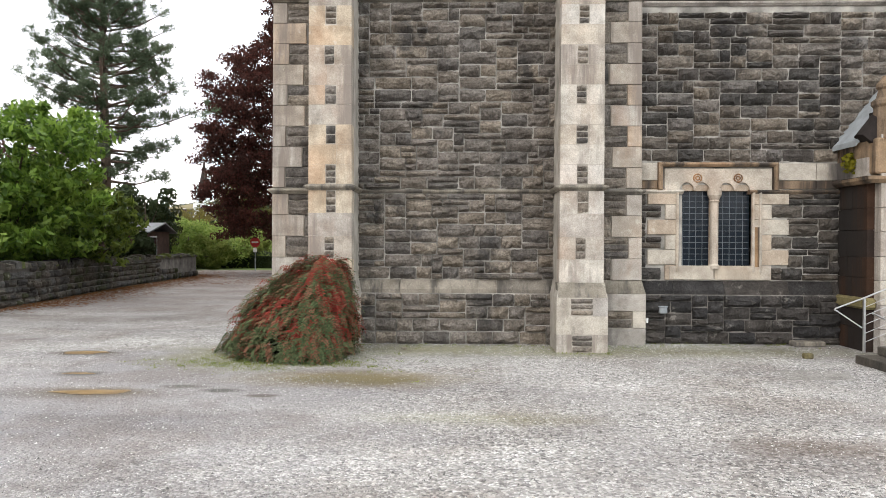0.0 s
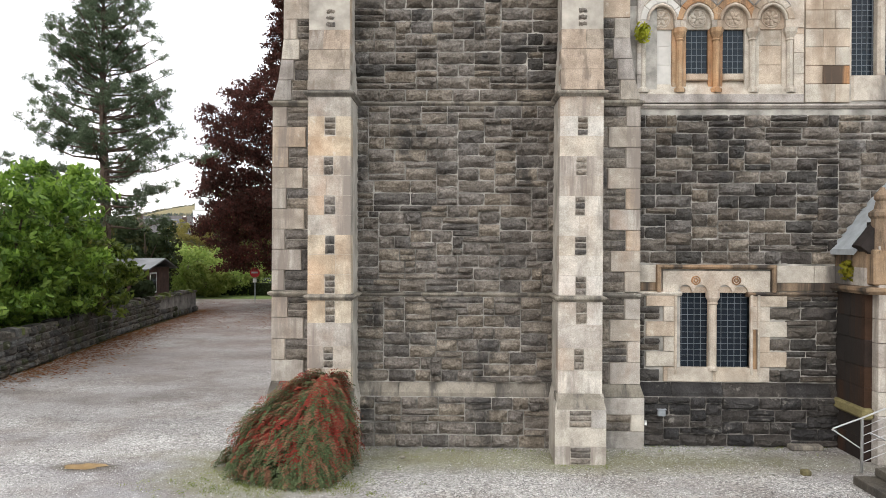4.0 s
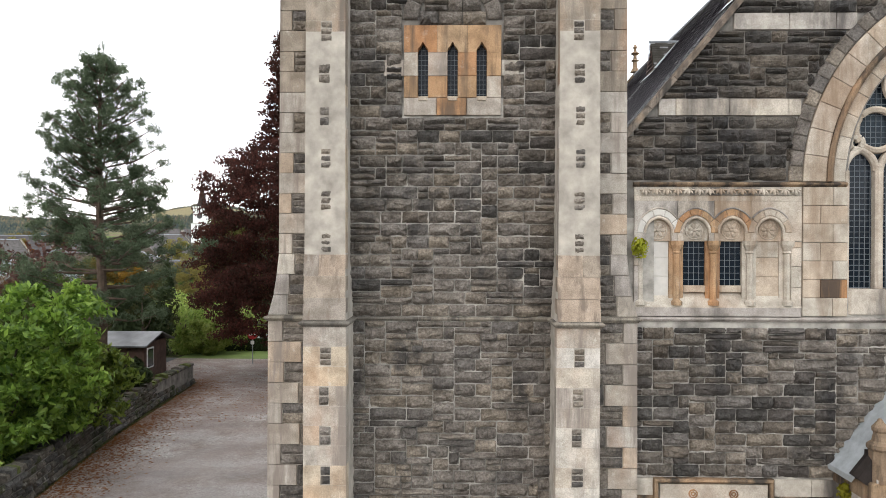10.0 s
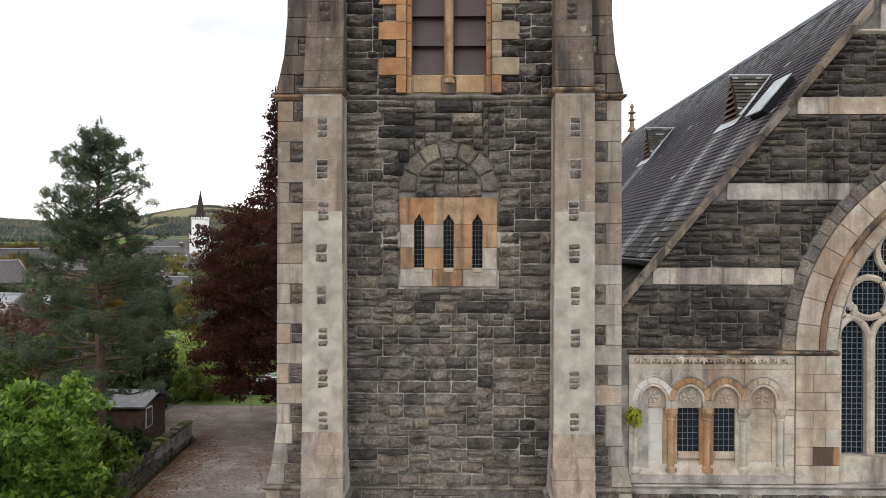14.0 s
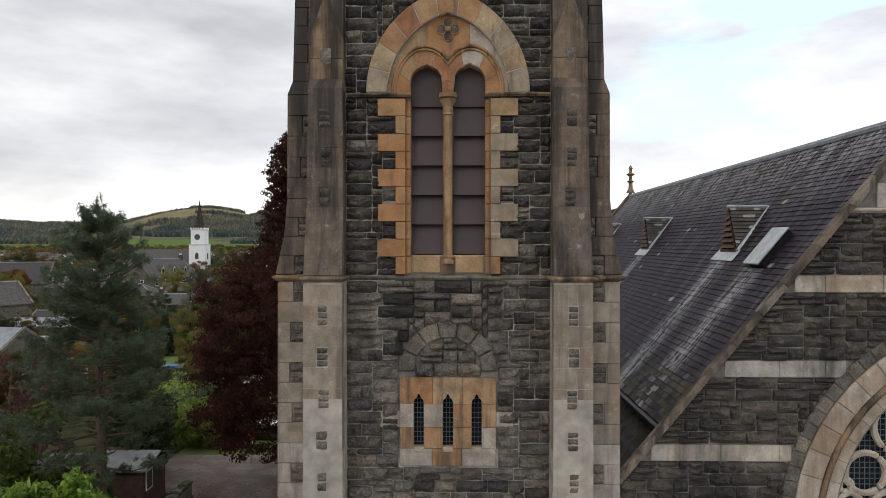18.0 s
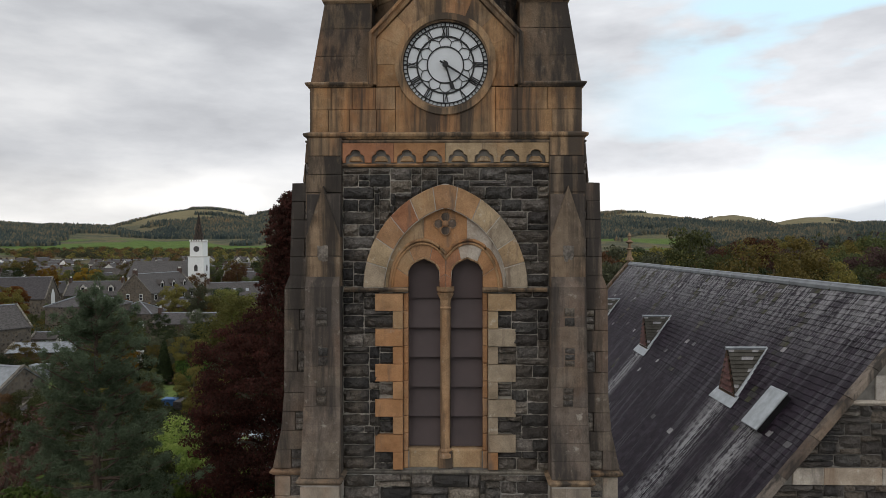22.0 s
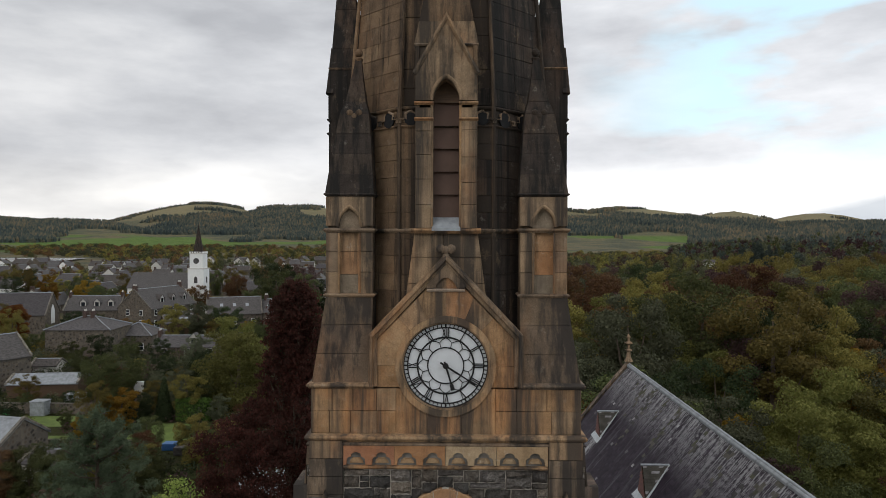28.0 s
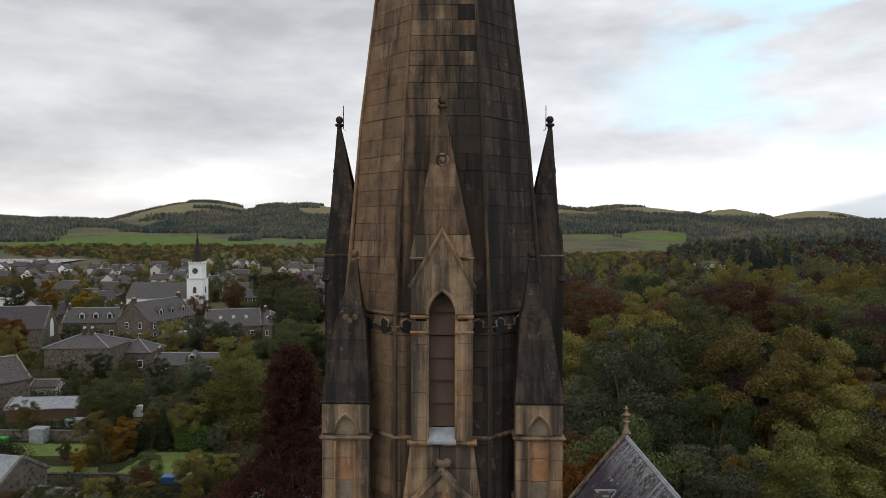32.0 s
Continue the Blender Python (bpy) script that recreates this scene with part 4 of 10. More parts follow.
def side_buttress(side, seed):
    rr = random.Random(seed)
    b = thing("buttress", (side * 3.0, 13.3, 0), "side buttress with long and short sandstone quoins and whin infill", "buttress", "tower corner buttresses")
    zs = [p[0] for p in SIDE_OUT]
    for z0, z1 in zip(zs, zs[1:]):
        bm = bmesh.new()
        vs = []
        for z in (z0, z1):
            o = lerp(SIDE_OUT, z + (1e-4 if z == z0 else -1e-4)) - 0.01
            for x, y in ((2.4, 12.965), (o, 12.965), (o, 13.75), (2.4, 13.75)):
                vs.append(bm.verts.new((side * x, y, z)))
        for q in ((0, 1, 2, 3), (4, 5, 6, 7), (0, 1, 5, 4), (1, 2, 6, 5), (2, 3, 7, 6), (3, 0, 4, 7)):
            bm.faces.new([vs[i] for i in q])
        bmesh.ops.recalc_face_normals(bm, faces=bm.faces)
        part("core", bm, MORTARP if z0 < 13 else BUTST, b)
    for k, (z0, z1, mats) in enumerate(((0.0, 0.95, [GREYB]), (0.95, 1.2, [SILL]), (1.2, 2.79, [BUFF]), (2.9, 6.35, [BUFF]), (6.46, 7.6, [GREYB]), (7.6, 10.6, [BUFF]), (10.6, 13.64, [BUFFG]), (13.78, 15.2, [BUTST]), (15.2, 17.15, [BUTST]), (17.15, 17.4, [BUTST]), (17.4, 19.12, [BUTST]), (19.13, 19.85, [SOOTY]))):
        n = max(1, round((z1 - z0) / 0.37))
        for i in range(n):
            a, c = z0 + (z1 - z0) * i / n, z0 + (z1 - z0) * (i + 1) / n
            o0, o1 = lerp(SIDE_OUT, a + 1e-4), lerp(SIDE_OUT, c - 1e-4)
            inner = lerp(EDGE_OUT, (a + c) / 2) - 0.04
            long = ((i + k) % 2 == 0 and not 6.4 < z0 < 7.5) or z1 - z0 < 0.3
            full = z1 - z0 < 1.0 or z0 > 13
            ins = inner if (long and full) else max(inner + 0.1, min(o0, o1) - (rr.uniform(0.54, 0.62) if long else rr.uniform(0.22, 0.3)))
            pts = [(side * ins, a + 0.004), (side * o0, a + 0.004), (side * o1, c - 0.004), (side * ins, c - 0.004)]
            prism("quoin", pts, 12.93, 0.8, rr.choice(mats), b, 0.006)
            if ins > inner + 0.05:
                m = 1 if long else rr.choice((2, 2, 3))
                for q in range(m):
                    h = (c - a) / m
                    s0, s1 = sorted((side * inner, side * (ins - 0.012)))
                    rock(b, s0, s1, a + q * h + 0.006, a + (q + 1) * h - 0.006, 12.965, rr, 0.06, "whin_infill")
    for z in (2.84, 6.40, 13.71):
        o, i = lerp(SIDE_OUT, z), lerp(EDGE_OUT, z)
        pts = [(side * i, 12.93, 0), (side * o, 12.93, 1), (side * o, 13.7, 2)]
        path = []
        for px, py, q in pts:
            path.append(((px, py, z), ((0, -1, 0), (side, -1, 0), (side, 0, 0))[q], (0, 0, 1)))
        if side < 0:
            path = path[::-1]
        sweep("string_stone", path, CORNICE, SILL if z < 10 else SOOTY, b)
    return b


side_buttress(-1, 21)
side_buttress(1, 22)

# ---- triple lancet ----
lan = thing("window_lancets", (0, 13.0, 10.2), "three narrow cusped lancets in an orange and buff sandstone panel", "window", kind="structure")
LC = (-0.55, 0.0, 0.54)
xs = [-0.9] + [v for c in LC for v in (c - 0.095, c + 0.095)] + [0.9]
rr = random.Random(8)
prism("sill_stone", rect(-0.9, -0.3, 10.18, 10.5), 12.95, 0.3, BUFF, lan)
prism("sill_stone", rect(-0.294, 0.26, 10.18, 10.5), 12.95, 0.3, ORANGE, lan)
prism("sill_stone", rect(0.266, 0.9, 10.18, 10.5), 12.95, 0.3, BUFF, lan)
for i in (0, 2, 4, 6):
    for z0, z1 in ((10.505, 10.90), (10.905, 11.34)):
        prism("jamb_stone", rect(xs[i] + (0.0 if i else (0 if z0 < 10.7 else -0.0)), xs[i + 1], z0, z1), 12.95, 0.3, ORANGE if rr.random() < 0.7 else BUFF, lan)
prism("jamb_stone", rect(-1.27, -0.906, 10.905, 11.2), 12.95, 0.1, BUFF, lan)
prism("jamb_stone", rect(0.906, 1.22, 10.905, 11.2), 12.95, 0.1, GREYB, lan)
_, lup = pointed(0.095, 0.17)
for a, b, c in ((-0.9, -0.29, LC[0]), (-0.284, 0.266, LC[1]), (0.272, 0.9, LC[2])):
    slab("head_stone", lambda x, c=c: 11.345 + (lup(x - c) + 0.02 * math.cos((x - c) * 60) if abs(x - c) < 0.095 else 0), lambda x: 11.84, a, b, 12.95, 0.3, ORANGE, lan, 60)
for c in LC:
    lattice(lan, c - 0.095, c + 0.095, 10.5, 11.6, 13.13, 3, 12)
    prism("sloped_sill", rect(c - 0.1, c + 0.1, 10.44, 10.53), 12.93, 0.2, CREAM, lan, 0.03)
# relieving arch of whin
rel = thing("relieving_arch", (0, 13.0, 11.9), "round relieving arch of rock-faced whinstone over the lancets", "arch")
for i in range(7):
    a0, a1 = math.pi * i / 7 + 0.012, math.pi * (i + 1) / 7 - 0.012
    pts = [(0.64 * math.cos(a0), 11.95 + 0.64 * math.sin(a0)), (0.92 * math.cos(a0), 11.95 + 0.94 * math.sin(a0)), (0.92 * math.cos((a0 + a1) / 2), 11.95 + 0.95 * math.sin((a0 + a1) / 2)), (0.92 * math.cos(a1), 11.95 + 0.94 * math.sin(a1)), (0.64 * math.cos(a1), 11.95 + 0.64 * math.sin(a1))]
    prism("arch_stone", pts, 12.93, 0.08, WHIN, rel, 0.03)
rubble(rel, -0.62, 0.62, 11.86, 12.6, 12.985, 9, lambda x, z: math.hypot(x, z - 11.95) < 0.6, 0.12, 0.09)

# ---- belfry window ----
bel = thing("window_belfry", (0, 13.0, 13.75), "two-light belfry opening with slatted boards and orange sandstone dressings", "window", kind="structure")
rr = random.Random(15)
n = 10
for s in (-1, 1):
    for i in range(n):
        z0, z1 = 13.78 + (17.06 - 13.78) * i / n, 13.78 + (17.06 - 13.78) * (i + 1) / n
        far = 1.31 if i % 2 else 0.98
        a, b = sorted((s * 0.79, s * far))
        prism("jamb_stone", rect(a + 0.003, b - 0.003, z0 + 0.004, z1 - 0.004), 12.875, 0.36, rr.choice([BELO, BELO, BELB, BELO]) if s < 0 else rr.choice([BELO, BELB, BELG, BELG]), bel)
        # the inner margin, set back behind a small check
        a, b = sorted((s * 0.70, s * 0.787))
        prism("jamb_margin", rect(a, b, z0 + 0.003, z1 - 0.003), 12.975, 0.3, BELO, bel, 0.015)
    a, b = sorted((s * 0.69, s * 1.88))
    moulding("impost_string", a, b, 12.90, 17.13, SOOTY, bel, 0.75)
    prism("sloped_sill", rect(*sorted((s * 0.1, s * 0.7)), 13.78, 14.14), 12.97, 0.36, BELB, bel, 0.05)
prism("sill_stone", rect(-0.13, 0.13, 13.78, 14.1), 12.965, 0.3, CLOCKST, bel)
_, big = pointed(1.13, 1.48)
rr = random.Random(23)
RING = (BELG, BELB, BELO, BELR, BELB, BELO, BELO, BELB, BELG, BELB, BELG)
voussoirs("arch_stone", 0, 17.17, 1.13, 1.48, 0.40, 11, 12.865, 0.3, lambda i: RING[i], bel, widen=0.06, joint=0.006)
_, outer = pointed(1.52, 1.93)
slab("pointing", lambda x: 17.17 + (big(x) if abs(x) < 1.13 else 0.0), lambda x: 17.17 + outer(x), -1.51, 1.51, 12.873, 0.2, MORTARP, bel, 60)


def lights_top(x):
    """The round, barely pointed heads of the two lights."""
    d = abs(abs(x) - 0.405)
    return 17.17 + (0.26 + 0.25 * math.sqrt(max(0.0, 1 - (d / 0.295) ** 2)) + 0.03 * max(0.0, 1 - d / 0.08) if d < 0.295 else 0.0)


def hood(x, k=1.0):
    """The twin hood over the lights, meeting in a valley at the shaft."""
    d = (abs(x) - 0.43) / (0.61 * k)
    return 17.17 + 0.886 * k * math.sqrt(max(0.0, 1 - d * d))


for a, b, mt in ((-1.12, -0.41, BELB), (-0.404, 0.40, BELO), (0.406, 1.12, BELW)):
    slab("tympanum_stone", lambda x: hood(x) - 0.05, lambda x: 17.17 + big(x) + 0.01, a, b, 12.975, 0.3, mt, bel, 40)
slab("pointing", lambda x: lights_top(x) + 0.004, lambda x: hood(x), -1.03, 1.03, 12.988, 0.25, MORTARP, bel, 80)
for s in (-1, 1):
    c = s * 0.405
    cuts = (0.0, 0.62, 1.2, 1.78, 2.6, math.pi)
    for k, (a0, a1) in enumerate(zip(cuts, cuts[1:])):
        low_, high_ = [], []
        for q in range(5):
            a = a0 + 0.008 + (a1 - a0 - 0.016) * q / 4
            for line, edge in ((low_, lights_top), (high_, hood)):
                r = 0.27
                while r < 1.2:
                    x, z = c + s * math.cos(a) * r, 17.17 + math.sin(a) * r
                    if s * x < 0.004 or (edge is lights_top and (abs(x - c) > 0.294 or z > lights_top(x))) or (edge is hood and (z > hood(x) or s * x > 1.03)):
                        break
                    r += 0.004
                line.append((x, z))
        if len({round(p[0], 3) for p in low_ + high_}) > 2:
            prism("light_arch_stone", low_ + high_[::-1], 12.975, 0.28, (BELO, BELB, BELO, BELR, BELR)[k] if s < 0 else (BELO, BELO, BELW, BELR, BELR)[k], bel, 0.006)
    for k, rad in ((1.0, 0.03), (0.925, 0.024)):
        bm = bmesh.new()
        xs_ = [max(0.0, 0.43 + 0.61 * k * math.cos(math.pi * q / 30)) for q in range(31)]
        tube(bm, [(s * x, 12.965, hood(x, k)) for x in xs_ if x > 0.0] + [(0.0, 12.965, hood(0.0, k))], rad, 8)
        part("hood_moulding", bm, CLOCKST, bel)
    bm = bmesh.new()
    tube(bm, [(c + s * x, 12.975, lights_top(c + s * x) + 0.012) for x in (0.285, 0.27, 0.24, 0.19, 0.13, 0.06, 0.0, -0.06, -0.13, -0.19, -0.24, -0.27, -0.285)], 0.02, 6)
    part("light_moulding", bm, CLOCKST, bel)
    # boards
    for i in range(6):
        z0 = 14.16 + i * 0.56
        zt = z0 + 0.58
        if i == 5:
            slab("louvre_board", lambda x: 16.96, lights_top, *sorted((s * 0.11, s * 0.70)), 13.2, 0.03, LOUVRE, bel, 16)
            continue
        v = [(s * 0.10, 13.14, z0), (s * 0.71, 13.14, z0), (s * 0.71, 13.27, zt), (s * 0.10, 13.27, zt), (s * 0.10, 13.17, z0), (s * 0.71, 13.17, z0), (s * 0.71, 13.30, zt), (s * 0.10, 13.30, zt)]
        raw("louvre_board", v, [(0, 1, 2, 3), (4, 7, 6, 5), (0, 4, 5, 1), (0, 3, 7, 4), (1, 5, 6, 2)], LOUVRE, bel)
# a black sheet behind the boards supplies the belfry's inner shade
boxpart("dark_backing", -0.72, 0.72, 13.31, 13.319, 14.1, 17.75, SHADEC, bel, 0)
bm = bmesh.new()
lathe(bm, (0, 13.04, 13.98), [(0.13, 0), (0.13, 0.06), (0.10, 0.09), (0.115, 0.13), (0.085, 0.17), (0.085, 2.78), (0.11, 2.80), (0.085, 2.84), (0.10, 2.95), (0.16, 3.08), (0.12, 3.10), (0.17, 3.12), (0.17, 3.2)], 14)
part("shaft", bm, ORANGE, bel, "slender round orange sandstone shaft with carved capital")
prism("mullion_back", rect(-0.1, 0.1, 14.1, 17.3), 13.12, 0.2, CLOCKST, bel)
# quatrefoil: flat discs, darkened for the shade of sunk bowls, round a boss
bm = bmesh.new()
for a in range(4):
    cx, cz = 0.128 * math.cos(a * math.pi / 2), 18.36 + 0.128 * math.sin(a * math.pi / 2)
    bmesh.ops.create_cone(bm, cap_ends=True, segments=16, radius1=0.086, radius2=0.086, depth=0.012, matrix=Matrix.Translation((cx, 12.972, cz)) @ Matrix.Rotation(radians(90), 4, "X"))
part("quatrefoil", bm, BUTST, bel, "sooty quatrefoil of flat discs darkened for the shade of its bowls")
bm = bmesh.new()
for a in range(4):
    cx, cz = 0.128 * math.cos(a * math.pi / 2), 18.36 + 0.128 * math.sin(a * math.pi / 2)
    tube(bm, [(cx + 0.09 * math.cos(q * math.pi / 8), 12.962, cz + 0.09 * math.sin(q * math.pi / 8)) for q in range(17)], 0.014, 6)
bmesh.ops.create_uvsphere(bm, u_segments=12, v_segments=8, radius=0.062, matrix=Matrix.Translation((0, 12.965, 18.36)))
part("quatrefoil_rim", bm, BELO, bel)

# ---- corner blocks, frieze and cornice under the clock ----
for s in (-1, 1):
    c = thing("corner_block", (s * 2.25, 13.1, 18.9), "sooty ashlar corner above the buttress head", "tower corner")
    for i in range(4):
        z0 = 18.6 + i * 0.34
        prism("ashlar", rect(*sorted((s * 1.93, s * (2.60 if i < 2 else 2.56))), z0 + 0.004, z0 + 0.336), 12.90, 0.5, SOOTY if i < 3 else CLOCKST, c)
fr = thing("trim_frieze", (0, 13.0, 19.45), "arcaded sandstone frieze of small trefoil arches", "frieze", kind="structure")
moulding("frieze_sill", -1.92, 1.92, 12.95, 19.45, CLOCKST, fr, 0.6)
boxpart("frieze_back", -1.92, 1.92, 13.03, 13.1, 19.49, 19.92, BELO, fr, 0)


def trefoil(x):
    """The broad, low trefoil heads of the small arches, eight along the frieze."""
    d = abs((x + 1.92) % 0.48 - 0.24)
    if d < 0.095:
        return 19.53 + 0.135 + 0.075 * math.sqrt(1 - (d / 0.1) ** 2)
    return 19.53 + 0.045 + 0.08 * math.sqrt(max(0.0, 1 - ((d - 0.095) / 0.085) ** 2)) if d < 0.18 else 19.5


for i in range(4):
    x0 = -1.92 + 0.96 * i
    slab("frieze_stone", trefoil, lambda x: 19.9, x0 + 0.004, x0 + 0.956, 12.925, 0.11, (BELR, BELO, BELB, BELB)[i], fr, 96)
    for c in (x0 + 0.24, x0 + 0.72):
        prism("frieze_bowl", [(c - 0.17, 19.5), (c + 0.17, 19.5), (c + 0.15, 19.58), (c + 0.09, 19.64), (c - 0.09, 19.64), (c - 0.15, 19.58)], 12.97, 0.07, BELB, fr, 0.06)
co = thing("trim_cornice", (0, TC, 20.0), "moulded sandstone cornice under the clock stage", "cornice", kind="structure")
sq = lambda h: [(-h, TC - h), (h, TC - h), (h, TC + h), (-h, TC + h)]
plan_ring("cornice_stone", sq(2.56), 20.0, CLOCKST, co, 1.3)
plan_ring("cornice_bed", sq(2.56), 19.88, SOOTY, co, 0.8)

# ---- clock stage ----
ck = thing("wall_clock_stage", (0, TC, 20.05), "ashlar clock stage of stained orange sandstone with a steep gable", "clock stage", kind="structure")
bm = bmesh.new()
box(bm, -2.5, 2.5, 13.16, TC + 2.4, 19.9, 20.95)
part("core", bm, SOOTY, ck)
rr = random.Random(31)
ring_low = lambda x: 21.35 - math.sqrt(max(0.0, 0.94 ** 2 - x * x))
for a, b in ((-0.93, -0.35), (-0.345, 0.3), (0.305, 0.93)):
    slab("ashlar", lambda x: 20.07, lambda x: min(20.92, ring_low(x)), a, b, 13.02, 0.3, CLOCKST, ck, 16)
for z0, z1, xa, xb in ((20.07, 20.5, -2.55, -0.935), (20.5, 20.92, -2.55, -0.935), (20.07, 20.5, 0.935, 2.55), (20.5, 20.92, 0.935, 2.55)):
    x = xa
    while x < xb - 0.01:
        w = min(rr.uniform(0.35, 0.75), xb - x)
        if xb - x - w < 0.2:
            w = xb - x
        prism("ashlar", rect(x + 0.003, x + w - 0.003, z0 + 0.003, z1 - 0.003), 13.02, 0.3, CLOCKST, ck)
        x += w
for s in (-1, 1):
    path = [((s * 1.36, 13.02, 20.97), (0, -1, 0), (0, 0, 1)), ((s * 2.56, 13.02, 20.97), (s, -1, 0), (0, 0, 1)), ((s * 2.56, TC + 2.5, 20.97), (s, 0, 0), (0, 0, 1))]
    sweep("stage_string", path if s > 0 else path[::-1], CORNICE, SOOTY, ck)


def gable_top(x):
    return 21.9 + (23.3 - 21.9) * (1 - abs(x) / 1.36)


gab = thing("clock_gable", (0, 13.1, 20.9), "steep stone gable round the clock with moulded coping and leaf finial", "gable")


slab("gable_back", lambda x: 20.9, lambda x: gable_top(x) - 0.02, -1.34, 1.34, 13.15, 0.35, SOOTY, gab, 40)
for i in range(8):
    a0, a1 = math.pi * i / 8, math.pi * (i + 1) / 8
    ids = [a0 + (a1 - a0) * q / 6 for q in range(7)]

    def reach(a):
        """From the dial's edge out to the gable's outline."""
        for k in range(93, 240):
            x, z = k / 100 * math.cos(a), 21.35 + k / 100 * math.sin(a)
            if abs(x) > 1.3 or z > gable_top(x) - 0.12:
                return k / 100
        return 2.4
    pts = [(0.93 * math.cos(a), 21.35 + 0.93 * math.sin(a)) for a in ids] + [(reach(a) * math.cos(a), 21.35 + reach(a) * math.sin(a)) for a in ids[::-1]]
    prism("gable_stone", pts, 13.05, 0.3, ORANGE if 1 < i < 6 and i % 2 else CLOCKST, gab, 0.006)
for s in (-1, 1):
    pts = [(s * 0.93, 21.345), (s * 1.3, 21.345), (s * 1.3, 20.93), (s * 0.85, 20.93)]
    pts = [(s * 0.93 * math.cos(a), 21.35 - 0.93 * math.sin(a)) for a in (0.0, 0.15, 0.3, 0.45)] + [(s * 1.3, 20.94), (s * 1.3, 21.345)]
    prism("gable_stone", pts, 13.05, 0.3, CLOCKST, gab, 0.006)
    # coping and its drop
    t = Vector((1.36, 0, 1.4)).normalized()
    path = [((s * 1.38, 13.04, 20.97), (0, -1, 0), (s, 0, 0)), ((s * 1.38, 13.04, 21.9), (0, -1, 0), (s * 0.9, 0, 0.45)), ((0, 13.04, 23.36), (0, -1, 0), (0, 0, 1.4))]
    sweep("coping", path, [(-0.2, -0.09), (0.03, -0.09), (0.05, -0.05), (0.05, -0.02), (0.11, 0.0), (0.11, 0.05), (0.0, 0.09), (-0.2, 0.09)], CLOCKST if s < 0 else SOOTY, gab, label="mossy moulded gable coping")
moulding("panel_lip", -0.36, 0.36, 13.04, 22.78, BUFF, gab, 0.6)
slab("trefoil_panel", lambda x: 22.82 + (0.2 - 4 * x * x if abs(x) < 0.2 else 0), lambda x: 23.3 - abs(x) * 1.15, -0.36, 0.36, 13.0, 0.06, SOOTY, gab, 24)
bm = bmesh.new()
for dx, dz, r in ((0, 0.0, 0.07), (-0.1, 0.14, 0.09), (0.1, 0.14, 0.09), (0, 0.12, 0.08)):
    bmesh.ops.create_icosphere(bm, subdivisions=2, radius=r, matrix=Matrix.Translation((dx, 13.0, 23.42 + dz)) @ Matrix.Diagonal((1, 0.8, 1.0, 1)))
part("leaf_finial", bm, SOOTY, gab, "worn carved leaf finial")

# clock
clk = thing("tower_clock", (0, 13.0, 21.35), "round white clock dial with black roman hours showing twenty past five", "clock")


def disc(name, r0, r1, y0, y1, mat, parent, seg=64, label=""):
    v, f = [], []
    for i in range(seg):
        a = 2 * math.pi * i / seg
        for r, y in ((r0, y0), (r1, y0), (r1, y1), (r0, y1)):
            v.append((r * math.sin(a), y, 21.35 + r * math.cos(a)))
    for i in range(seg):
        p, q = 4 * i, 4 * ((i + 1) % seg)
        for k in range(4):
            if r0 == 0 and k == 3:
                continue
            f.append((p + k, p + (k + 1) % 4, q + (k + 1) % 4, q + k))
    return raw(name, v, f, mat, parent, label)


disc("stone_rim", 0.83, 0.95, 12.98, 13.2, CLOCKST, clk, label="moulded orange stone rim")
disc("stone_bead", 0.80, 0.85, 13.02, 13.2, SOOTY, clk)
disc("dial", 0.0, 0.81, 13.10, 13.13, DIALW, clk, label="milky white dial glass")
disc("outer_ring", 0.785, 0.81, 13.07, 13.1, IRON, clk)
disc("minute_ring", 0.71, 0.732, 13.08, 13.1, IRON, clk)
disc("hour_ring", 0.52, 0.55, 13.08, 13.1, IRON, clk)
disc("inner_ring", 0.33, 0.352, 13.08, 13.1, IRON, clk)


def bar(bm, a, r0, r1, w, off=0.0, lean=0.0, y=13.075, d=0.02):
    """A straight bar on the dial at the angle a, from r0 to r1, shifted sideways."""
    o, s = Vector((math.sin(a), 0, math.cos(a))), Vector((math.cos(a), 0, -math.sin(a)))
    c = Vector((0, y, 21.35))
    p = [c + o * r0 + s * (off - lean - w / 2), c + o * r0 + s * (off - lean + w / 2), c + o * r1 + s * (off + lean + w / 2), c + o * r1 + s * (off + lean - w / 2)]
    vs = [bm.verts.new(q) for q in p] + [bm.verts.new(q + Vector((0, d, 0))) for q in p]
    for q in ((0, 1, 2, 3), (4, 7, 6, 5), (0, 4, 5, 1), (1, 5, 6, 2), (2, 6, 7, 3), (3, 7, 4, 0)):
        bm.faces.new([vs[i] for i in q])


ROMAN = ["XII", "I", "II", "III", "IIII", "V", "VI", "VII", "VIII", "IX", "X", "XI"]
for h, word in enumerate(ROMAN):
    a = h * math.pi / 6
    bm = bmesh.new()
    wid = {"I": 0.034, "V": 0.075, "X": 0.075}
    total = sum(wid[ch] for ch in word)
    u = -total / 2
    for ch in word:
        c = u + wid[ch] / 2
        if ch == "I":
            bar(bm, a, 0.55, 0.71, 0.017, c)
        elif ch == "V":
            bar(bm, a, 0.55, 0.71, 0.018, c - 0.016, -0.016)
            bar(bm, a, 0.55, 0.71, 0.010, c + 0.016, 0.016)
        else:
            bar(bm, a, 0.55, 0.71, 0.018, c, -0.026)
            bar(bm, a, 0.55, 0.71, 0.010, c, 0.026)
        u += wid[ch]
    part("numeral", bm, IRON, clk)
for i in range(60):
    bm = bmesh.new()
    bar(bm, i * math.pi / 30, 0.725, 0.79, 0.016 if i % 5 else 0.03)
    part("minute_mark", bm, IRON, clk)
bm = bmesh.new()
